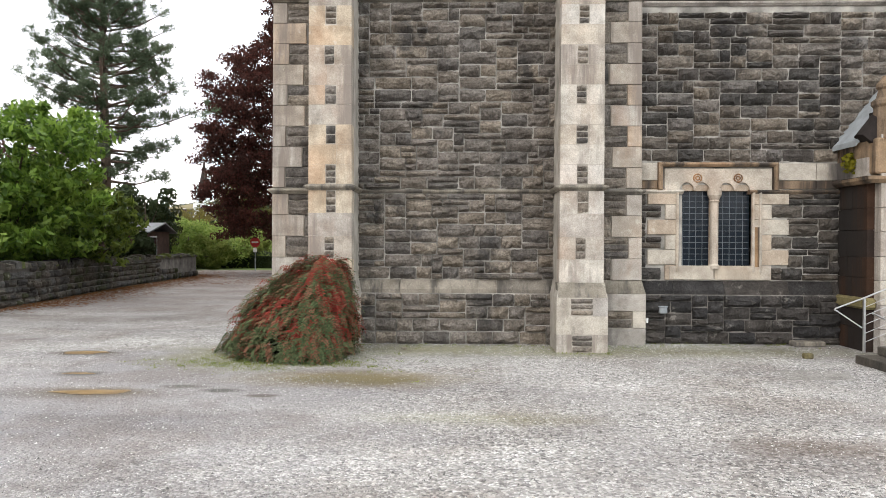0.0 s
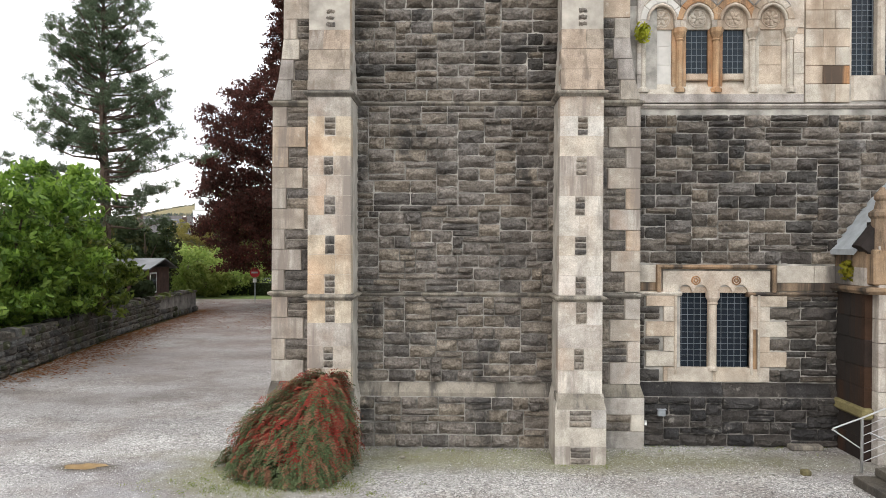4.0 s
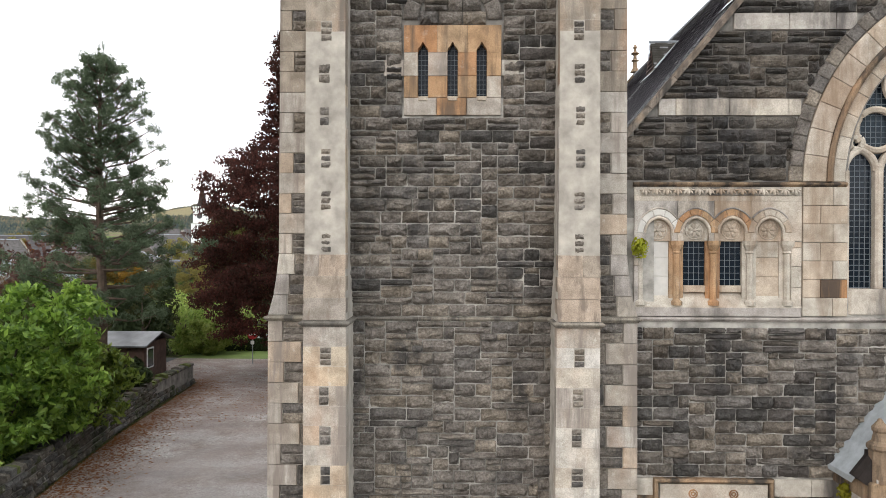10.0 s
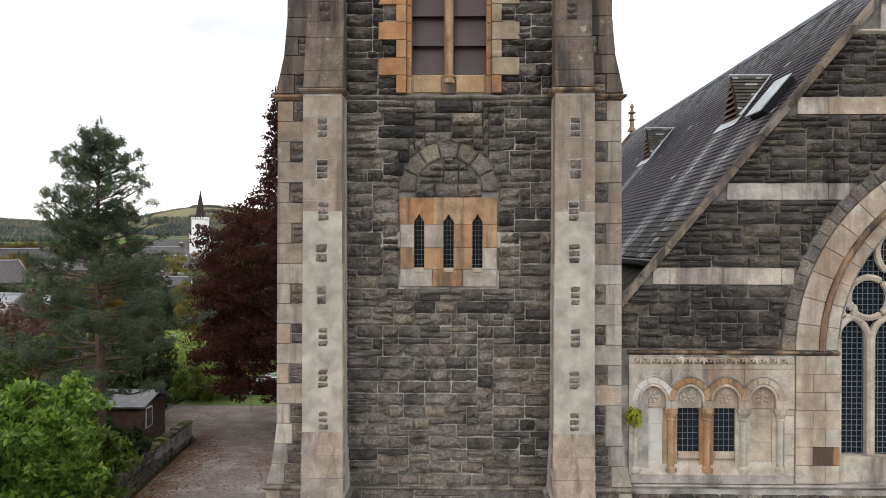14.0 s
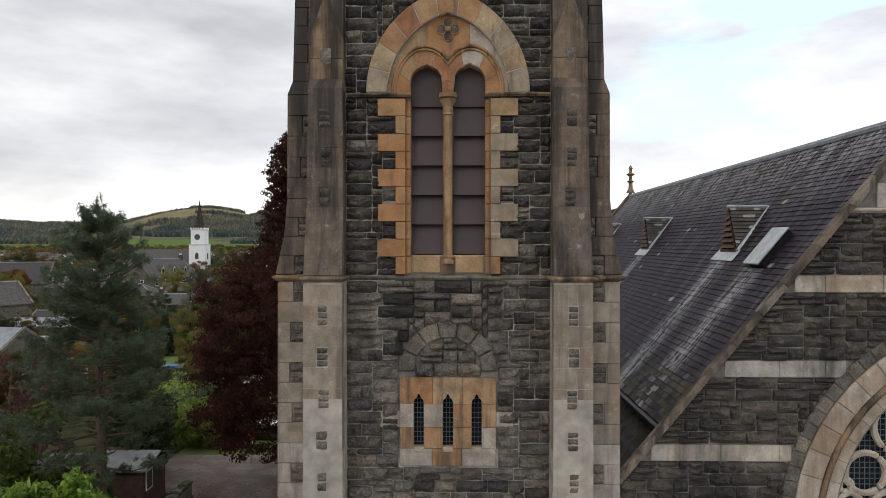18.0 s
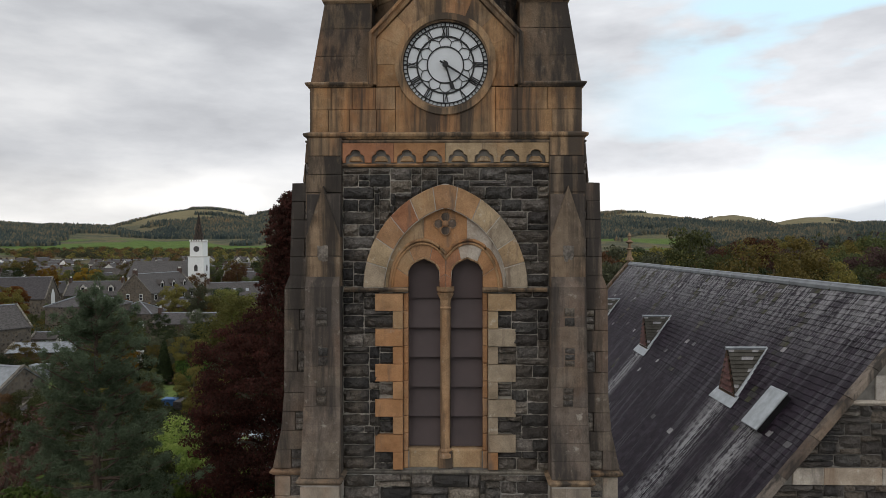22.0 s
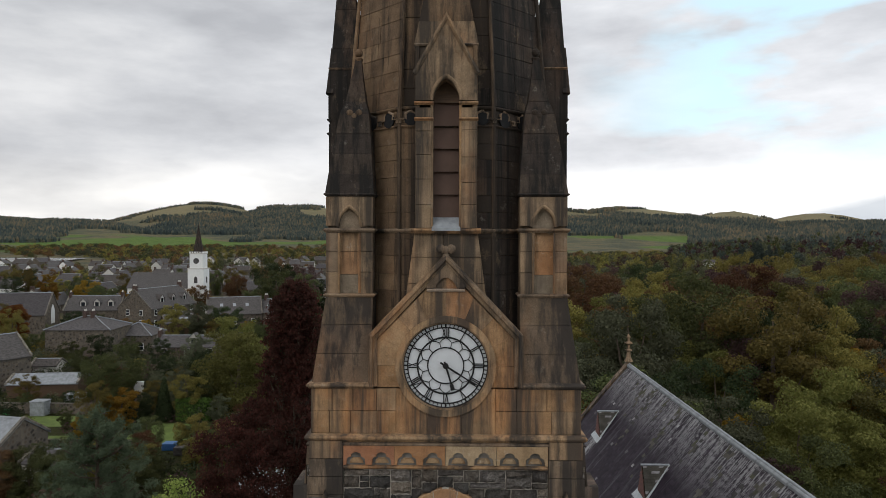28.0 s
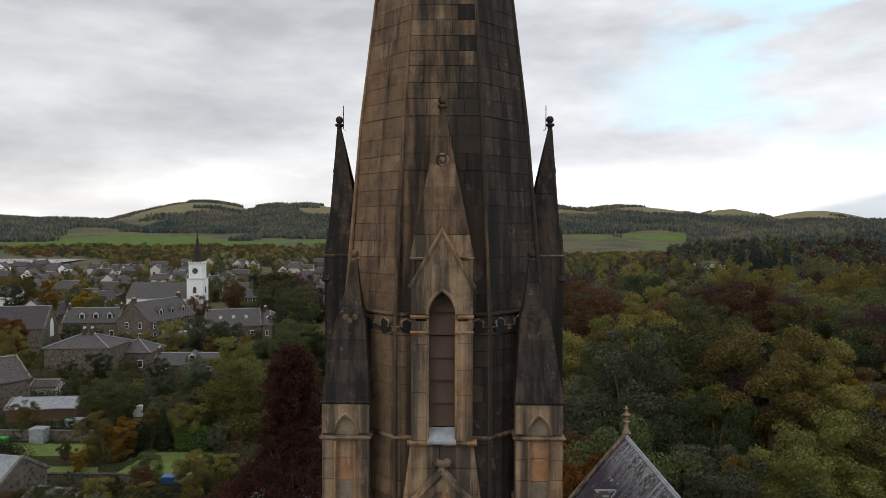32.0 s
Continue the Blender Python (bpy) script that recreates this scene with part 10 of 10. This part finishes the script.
# trees that stand out singly
for k, x, y, s in ((9, 10.8, 56.0, 0.98), (5, 18.5, 53.0, 0.85), (5, 21.5, 55.5, 0.9), (8, 27.5, 56.0, 0.95), (8, 31.0, 60.0, 1.0), (8, 35.0, 57.5, 1.05), (0, 26.0, 50.5, 0.72), (8, 38.5, 62.0, 1.05), (8, 34.5, 66.0, 1.0), (9, 21.8, 61.5, 0.62), (8, -29.5, 94.0, 1.12), (4, -41.0, 84.5, 0.55), (1, -43.5, 83.0, 0.4), (4, -44.0, 80.5, 0.25), (4, -110.0, 205.0, 1.0), (4, -126.0, 212.0, 1.0), (9, -96.5, 151.0, 0.75), (4, -60.0, 176.0, 0.45),
                   (0, -53.0, 205.0, 1.2), (3, -57.0, 222.0, 1.3), (7, -48.0, 215.0, 1.2), (2, -61.0, 240.0, 1.2), (0, -44.0, 196.0, 1.1), (6, -41.0, 180.0, 1.0), (3, -38.0, 165.0, 1.0), (6, -35.0, 150.0, 0.9), (0, -31.0, 134.0, 0.8), (7, -52.0, 235.0, 1.3), (3, -66.0, 128.0, 0.45), (0, -60.0, 127.0, 0.42), (3, -54.0, 126.0, 0.4), (5, -46.0, 122.0, 0.5), (3, -41.0, 112.0, 0.4), (0, -71.0, 126.0, 0.38), (6, -36.5, 120.0, 0.5)):
    plant(k, x, y, s)
tries = 0
while len(placed) < 205 and tries < 6000:
    tries += 1
    r = 52 + 200 * rr.random() ** 0.75
    az = radians(rr.uniform(5.5, 36))
    x, y = r * math.sin(az), r * math.cos(az)
    if y < 44 or any((x - a) ** 2 + (y - b) ** 2 < (5.2 * max(0.8, r / 130)) ** 2 for a, b, c in placed):
        continue
    s = rr.uniform(0.85, 1.4) * (0.75 if r < 75 else 1.0)
    plant(rr.choices(range(9), (5, 6, 4, 3, 1.2, 5, 4, 4, 3.0))[0], x, y, s)
base = len(placed)
tries = 0
while len(placed) < base + 85 and tries < 6000:
    tries += 1
    r = rr.uniform(70, 330)
    az = radians(rr.uniform(-35, -3))
    x, y = r * math.sin(az), r * math.cos(az)
    if any((x - a) ** 2 + (y - b) ** 2 < 30 for a, b, c in placed):
        continue
    if (-82 < x < -38 and 118 < y < 150) or (x > -34 and y < 120) or (-90 < x < -30 and 165 < y < 195 and rr.random() < 0.7) or (-78 < x < -42 and 70 < y < 112 and rr.random() < 0.7) or (-44 < x < -29 and 80 < y < 110):
        continue
    s = rr.uniform(0.35, 0.7) if r < 200 else rr.uniform(0.5, 0.85)
    plant(rr.choices(range(7), (5, 4, 2, 4, 1.2, 4, 4))[0], x, y, s)

# garden shrubs and hedges between the houses
base = len(placed)
tries = 0
while len(placed) < base + 190 and tries < 9000:
    tries += 1
    x, y = rr.uniform(-92, -14), rr.uniform(58, 170)
    if x > -24 and y < 80:
        continue
    az = math.degrees(math.atan2(x, y))
    if not -36 < az < -8 or any((x - a) ** 2 + (y - b) ** 2 < 6 for a, b, c in placed):
        continue
    if (-82 < x < -42 and 129 < y < 150) or (-79 < x < -57 and 100 < y < 126) or (-54 < x < -38 and 68 < y < 80) or (-39.5 < x < -29 and 74 < y < 88) or (-66 < x < -45 and 85 < y < 92) or (-57 < x < -40 and 76 < y < 82) or (-68 < x < -55 and 98 < y < 108):
        continue
    plant(rr.choices(range(7), (4, 3, 2, 5, 1.0, 3, 4))[0], x, y, rr.uniform(0.14, 0.42), True)
# golden and lime trees among the roofs
for k, x, y, s in ((4, -151.0, 278.0, 0.95), (9, -102.0, 158.0, 0.75), (8, -93.5, 241.0, 0.9), (8, -36.8, 117.0, 0.95), (4, -187.0, 300.0, 0.9), (4, -180.0, 304.0, 0.8), (4, -112.0, 292.0, 0.75), (8, -33.5, 112.0, 0.7)):
    plant(k, x, y, s)
# clipped hedge, yew and beds in the gardens
vh = thing("hedge", (-10.0, 50.4, 0), "low dark hedge along the grass verge by the river", "hedge")
leaves("hedge_leaves", [(-18.0 + i * 0.36, 50.4, 0.3 + 0.3 * j, 0.4, 0.35, 0.3) for i in range(46) for j in range(3)], 9000, 0.07, DARKG, vh, 73)
boxpart("hedge_core", -18.0, -1.6, 50.25, 50.55, 0, 0.9, DARKG, vh, 0.05)
hg = thing("hedge", (-33.8, 88.8, 0), "clipped green garden hedge beside the lawn", "hedge")
leaves("hedge_leaves", [(-35.6 + i * 0.42, 88.8, 0.5 + j * 0.55, 0.42, 0.6, 0.42) for i in range(10) for j in range(5)], 9000, 0.12, GREENH, hg, 71)
boxpart("hedge_core", -35.7, -31.9, 88.4, 89.2, 0, 2.6, DARKG, hg, 0.05)
yw = thing("yew", (-37.7, 89.2, 0), "dark conical clipped yew beside the hedge", "tree")
leaves("yew_leaves", [(-37.7, 89.2, 0.5 + i * 0.5, 1.3 - 0.11 * i, 1.3 - 0.11 * i, 0.6) for i in range(10)], 9000, 0.12, DARKG, yw, 72)
bm = bmesh.new()
tube(bm, [(-37.7, 89.2, 0), (-37.7, 89.2, 4.5)], [0.2, 0.03], 6)
part("trunk", bm, BARK, yw)
SOIL = plain("turned_soil", (0.10, 0.062, 0.042), 0.95, scale=2, var=0.45, bump=0.6, dist=0.05)
for x0, x1, y0, y1 in ((-53, -46, 98.5, 101.5), (-52, -44, 102.2, 104.2), (-50, -43.5, 105.4, 108), (-58, -50, 94.0, 96.5)):
    tagged(raw("allotment_bed", [(x0, y0, 0.01), (x1, y0, 0.01), (x1 - 0.6, y1, 0.01), (x0 - 0.8, y1, 0.01)], [(0, 1, 2, 3)], SOIL), "bare brown vegetable bed in the garden", "garden bed", "vegetable beds")
rq = random.Random(61)
for gi, (mt, n) in enumerate(((DARKG, 150), (AUT1, 150), (GREYL, 110), (AUT2, 70), (BROWNL, 60))):
    bl = []
    while len(bl) < n:
        x, y = rq.uniform(-80, -18), rq.uniform(62, 132)
        az = math.degrees(math.atan2(x, y))
        if not -35 < az < -11 or (-40 < x < -28.5 and 74 < y < 88) or (-67 < x < -45 and 85 < y < 92) or (-57 < x < -39.5 and 76 < y < 82) or (-70 < x < -54 and 98 < y < 112) or (-54 < x < -43 and 94 < y < 109 and rq.random() < 0.8):
            continue
        s = rq.uniform(0.5, 1.3) * (1.5 if y > 112 else 1.0)
        bl.append((x, y, s * 0.7, s * 1.2, s * 1.1, s))
    tagged(leaves("garden_planting", bl, n * 160, 0.16, mt, None, 80 + gi, shell=0.5), "mixed garden shrubs and herbs between the lawns", "shrubs", kind="stuff")
# far woods: joined
rg = np.random.default_rng(5)


def far_wood(name, n, az0, az1, r0, r1, mats, h, w, label, keep=None, dens=42, leaf=0.2):
    """Distant trees of a few leaf clumps each, joined."""
    pts = []
    rq = random.Random(n)
    while len(pts) < n:
        az, r = radians(rq.uniform(az0, az1)), r0 + (r1 - r0) * rq.random() ** 0.8
        x, y = r * math.sin(az), r * math.cos(az)
        if keep and not keep(x, y):
            continue
        pts.append((x, y))
    for gi, mt in enumerate(mats):
        bl = []
        for i, (x, y) in enumerate(pts):
            if i % len(mats) != gi:
                continue
            s = rq.uniform(0.7, 1.25)
            z = land(x, y)
            for k in range(3):
                bl.append((x + rq.uniform(-0.4, 0.4) * w, y + rq.uniform(-0.4, 0.4) * w, z + h * s * (0.2 + 0.22 * k), w * s * (0.62 - 0.12 * k), w * s * (0.62 - 0.12 * k), h * 0.22 * s))
        ob = leaves(name, bl, len(bl) * dens, w * leaf, mt, None, 40 + gi, shell=0.5)
        tagged(ob, label, "woods", kind="stuff")


far_wood("far_woods", 520, 4, 37, 245, 640, [AUT1, GREYL, AUT2, BROWNL, WILLOW], 12, 4.8, "distant mixed autumn woods beyond the church", dens=130, leaf=0.11)
far_wood("far_town_trees", 520, -37, -3, 330, 900, [AUT1, AUT2, WILLOW, AUT3, GREYL], 8, 4.4, "distant trees among the houses of the town", lambda x, y: math.atan2(x, y) > -0.47 or y < 460, dens=100, leaf=0.12)
far_wood("plain_trees", 1500, -37, 37, 620, 1250, [AUT1, GREYL, AUT3, AUT2], 7.5, 9, "lines of trees on the fields before the hills", lambda x, y: noise.noise(Vector((x / 160, y / 160, 2))) > -0.25 and not (math.atan2(x, y) < -0.47 and y < 740) and not (0.15 < math.atan2(x, y) < 0.34 and y > 900), dens=70, leaf=0.1)


# conifers on the hills
def hill_wood():
    rq = random.Random(4)
    v, f = [], []
    c = 0
    while c < 60000:
        az, r = radians(rq.uniform(-36, 37)), 900 + 2200 * rq.random() ** 1.2
        x, y = r * math.sin(az), r * math.cos(az)
        z = land(x, y)
        if z < 14:
            continue
        dense = noise.noise(Vector((x / 420, y / 420, 7))) + noise.noise(Vector((x / 130, y / 130, 1))) * 0.5 + (0.5 if az > 0.32 and r < 1900 else 0.0) + (0.25 if z < 85 else -0.15)
        if dense < 0.0 or (z < 30 and noise.noise(Vector((x * 0.0028, y * 0.0028, 0.0))) > 0.0 and az < 0.33):
            continue
        h, w = rq.uniform(6, 13), rq.uniform(2.6, 5.0)
        o = len(v)
        a = rq.uniform(0, 2)
        for k in range(3):
            v.append((x + w * math.cos(a + k * 2.09), y + w * math.sin(a + k * 2.09), z - 1))
            v.append((x + w * 0.7 * math.cos(a + k * 2.09 + 0.5), y + w * 0.7 * math.sin(a + k * 2.09 + 0.5), z + h * 0.55))
        v.append((x, y, z + h))
        for k in range(3):
            i, j = o + 2 * k, o + 2 * ((k + 1) % 3)
            f += [(i, j, j + 1, i + 1), (i + 1, j + 1, o + 6)]
        c += 1
    return v, f


HILLL, t, b = material("hill_wood", 0.95, 0.0, 0.05)
g_ = t.nodes.new("ShaderNodeNewGeometry")
# blue-grey tints put distance haze into the woods' colour; browns are autumn trees
hr_ = ramp(t, [(0.32, (0.042, 0.056, 0.056)), (0.47, (0.072, 0.086, 0.076)), (0.60, (0.125, 0.12, 0.085)), (0.76, (0.23, 0.165, 0.10))])
t.links.new(maths(t, "ADD", maths(t, "MULTIPLY", g_.outputs["Random Per Island"], 0.3), maths(t, "MULTIPLY", noisetex(t, 0.006, 4.0, 0.6), 0.72)), hr_.inputs[0])
t.links.new(hr_.outputs[0], b.inputs["Base Color"])
tagged(raw("hill_woods", *hill_wood(), HILLL), "conifer and autumn woods covering the far hills", "woods", kind="stuff")

# a stand of tall conifers and a white farm beyond the woods
rq = random.Random(23)
CONIF = leafy("dark_conifer", [(0.030, 0.040, 0.036), (0.055, 0.07, 0.06), (0.085, 0.10, 0.082)], 0.7)
bl = []
for i in range(16):
    az, r = radians(rq.uniform(22.0, 25.5)), rq.uniform(400, 460)
    x, y, h = r * math.sin(az), r * math.cos(az), rq.uniform(15, 22)
    for k in range(9):
        w = 3.2 * (1 - k / 9.5) + 0.3
        bl.append((x, y, 2 + h * k / 9, w, w, h / 12))
tagged(leaves("far_conifers", bl, 24000, 0.6, CONIF, None, 91, shell=0.3), "stand of tall dark conifers above the woods", "conifers", kind="stuff")
house("house", 214.0, 585.0, 26, 8, 4.0, -8, "long white farm building beyond the woods", 0.5, wall=WHITE, chim=0, wins=0, detail=False)

far_wood("ridge_woods", 620, 17, 38, 600, 1150, [GREYL, AUT1, CONIF, BROWNL], 13, 7, "dark woods on the low ridge beyond the trees")

# ---- porch and steps ----
po = thing("porch", (7.6, 12.6, 0), "stone porch end with rust-stained cheek wall, buttress and lead-grey roof slope", "porch")
rr = random.Random(71)
z = 0.0
while z < 3.0:
    h = min(rr.uniform(0.36, 0.5), 3.02 - z)
    y = 12.3
    while y < NY - 0.05:
        w = min(rr.uniform(0.4, 0.7), NY - y)
        v = [(7.17, y + 0.004, z + 0.004), (7.17, y + w - 0.004, z + 0.004), (7.17, y + w - 0.004, z + h - 0.004), (7.17, y + 0.004, z + h - 0.004)]
        v += [(p[0] + 0.3, p[1], p[2]) for p in v]
        raw("cheek_stone", v, [(3, 2, 1, 0), (0, 1, 5, 4), (2, 3, 7, 6), (0, 4, 7, 3), (1, 2, 6, 5)], BROWNST, po)
        y += w
    z += h
boxpart("core", 7.22, 9.6, 12.35, NY + 0.3, 0, 3.4, BROWNST, po, 0)
boxpart("plinth", 7.10, 7.3, 12.2, NY, 0.75, 0.95, MOSSST, po, 0.04)
z = 0.0
for i in range(9):
    h = 0.42
    prism("pier_stone", rect(7.30, 7.72, z + 0.004, z + h - 0.004), 12.12, 0.4, BUFF if i > 2 else GREYB, po)
    z += h
sweep("eaves_string", [((7.14, NY, 3.0), (-1, 0, 0), (0, 0, 1)), ((7.14, 12.15, 3.0), (-1, -1, 0), (0, 0, 1)), ((9.6, 12.15, 3.0), (0, -1, 0), (0, 0, 1))], [(-0.05, -0.06), (0.04, -0.06), (0.1, 0.0), (0.1, 0.05), (-0.05, 0.08)], SOOTY, po)
for z0, z1 in ((3.08, 3.4), (3.4, 3.75)):
    raw("parapet_stone", [(7.15, 12.3, z0), (7.15, NY, z0), (7.15, NY, z1), (7.15, 12.3, z1), (7.4, 12.3, z0), (7.4, NY, z0), (7.4, NY, z1), (7.4, 12.3, z1)], [(3, 2, 1, 0), (0, 4, 7, 3), (3, 7, 6, 2)], GREYB if z0 < 3.2 else SOOTY, po)
raw("roof_slope", [(7.05, 12.45, 3.62), (7.05, NY, 3.62), (8.6, NY, 5.6), (8.6, 12.45, 5.6), (7.05, 12.45, 3.72), (7.05, NY, 3.72), (8.6, NY, 5.7), (8.6, 12.45, 5.7)], [(4, 7, 6, 5), (0, 4, 5, 1), (0, 3, 7, 4)], LEADP, po, "pale grey lead roof slope")
for s, e in ((0.0, 0.5), (0.5, 1.0), (1.0, 1.6)):
    v = []
    for q in (s, e - 0.01):
        cx, cz = 7.15 + q, 3.68 + q * 1.28
        for d, y in ((-0.12, 12.2), (0.16, 12.2), (0.20, 12.33), (0.16, 12.48), (-0.12, 12.48)):
            v.append((cx - 0.79 * d, y, cz + 0.61 * d))
    raw("skew_stone", v, [(i, (i + 1) % 5, 5 + (i + 1) % 5, 5 + i) for i in range(5)] + [(0, 1, 2, 3, 4), (9, 8, 7, 6, 5)], BROWNST, po)
boxpart("gable_fill", 7.3, 9.6, 12.3, 12.5, 3.0, 4.2, BROWNST, po, 0)
pf = thing("porch_finial", (7.42, 12.2, 3.0), "dark stone pinnacle with moulded cap on the porch corner", "pinnacle")
bm = bmesh.new()
lathe(bm, (7.42, 12.25, 3.7), [(0.17, 0), (0.17, 0.55), (0.21, 0.6), (0.21, 0.66), (0.13, 0.72), (0.10, 0.86), (0.13, 0.9), (0.13, 0.96), (0.05, 1.06), (0.03, 1.1)], 8)
part("pinnacle_stone", bm, SOOTY, pf)
boxpart("base_block", 7.2, 7.66, 12.1, 12.5, 3.1, 3.72, SOOTY, pf, 0.03)
# ferns on ledges
for x, y, z, s, n in ((7.08, 12.75, 3.35, 0.16, 220), (3.48, 13.1, 7.75, 0.15, 260)):
    fe = thing("wall_plant", (x, y, z), "small yellow-green plant rooted in the masonry", "plant")
    leaves("leaves", [(x, y - 0.05, z, s, s * 0.6, s * 1.3)], n, 0.05, AUT5, fe, 9, shell=0.1)
    bm = bmesh.new()
    tube(bm, [(x, y + 0.05, z - 0.15), (x, y, z), (x - 0.05, y - 0.05, z + 0.12)], 0.01, 4)
    part("stem", bm, BARK, fe)
# steps
WETST = stone("dark_wet_stone", [(0.085, 0.075, 0.062), (0.10, 0.088, 0.07)], soot=0.4, grain=16, rough=0.55)
stp = thing("stone_steps", (7.2, 11.3, 0), "worn stone steps up to the porch door", "steps")
for i in range(4):
    boxpart("tread", 6.34 + i * 0.34, 9.0, 9.3, 11.15, 0.0 + i * 0.14, 0.135 + i * 0.14, WETST, stp, 0.012)
rl = thing("handrail", (6.5, 11.25, 0), "steel handrail with thin bars beside the steps", "handrail")
for x0 in (6.53, 7.68):
    bm = bmesh.new()
    zb = 0.16 if x0 < 7 else 0.64
    box(bm, x0 - 0.018, x0 + 0.018, 11.225, 11.265, zb, zb + 0.86, 0.004)
    part("post", bm, STEEL, rl)
bm = bmesh.new()
tube(bm, [(6.06, 11.245, 0.83), (6.08, 11.245, 0.86), (6.53, 11.245, 1.03), (7.68, 11.245, 1.52), (8.63, 11.245, 1.9)], 0.015, 8)
part("top_rail", bm, STEEL, rl)
bm = bmesh.new()
tube(bm, [(6.07, 11.245, 0.84), (6.5, 11.245, 0.55)], 0.011, 8)
part("return_rail", bm, STEEL, rl)
for k in range(5):
    bm = bmesh.new()
    z = 0.32 + k * 0.14
    tube(bm, [(6.53, 11.245, z), (7.68, 11.245, z + 0.49), (8.63, 11.245, z + 0.88)], 0.006, 6)
    part("wire_bar", bm, STEEL, rl)
bm = bmesh.new()
tube(bm, [(6.68, 11.28, 0.78), (7.08, 11.28, 0.6), (7.63, 11.28, 0.9)], 0.016, 6)
part("grab_rail", bm, STEEL, rl)
# odd blocks on the ground
for x, y, sx, sy, sz, mt in ((5.80, 11.55, 0.075, 0.06, 0.06, MOSSST), (6.5, 13.0, 0.3, 0.1, 0.06, SILL), (-0.9, 12.2, 0.05, 0.04, 0.03, SILL)):
    lb = thing("loose_block", (x, y, 0), "loose weathered stone lying on the gravel", "stone")
    boxpart("block", x - sx, x + sx, y - sy, y + sy, 0.0, sz * 1.6, mt, lb, 0.02)
SLABST = plain("worn_slab", (0.235, 0.222, 0.20), 0.9, scale=4, var=0.3, bump=0.3)
man = thing("drain_grating", (5.1, 10.1, 0), "slatted grey drain grating let into the gravel", "grating")
for i in range(9):
    boxpart("bar", 4.62 + i * 0.02, 5.62 + i * 0.02, 9.72 + i * 0.085, 9.775 + i * 0.085, -0.02, 0.006, SLABST, man, 0.004)
# weeds along the wall foot
wd = thing("moss_fringe", (1.0, 12.6, 0), "thin mossy weeds along the foot of the walls", "weeds", kind="stuff")
bl = []
rr = random.Random(44)
for i in range(160):
    x = rr.uniform(-3.4, 7.0)
    y = (12.8 if x < 3.4 else 13.1) - abs(rr.gauss(0, 0.22)) if not 1.7 < x < 2.65 else 11.88 - abs(rr.gauss(0, 0.1))
    bl.append((x, y, 0.012, rr.uniform(0.05, 0.16), rr.uniform(0.04, 0.08), 0.025))
for i in range(150):
    bl.append((-2.9 + rr.gauss(0, 1.0), 10.7 + rr.gauss(0, 0.35), 0.012, 0.14, 0.12, 0.015))
leaves("weeds", bl, 5200, 0.014, LIMEL, wd, 10, shell=0.1)
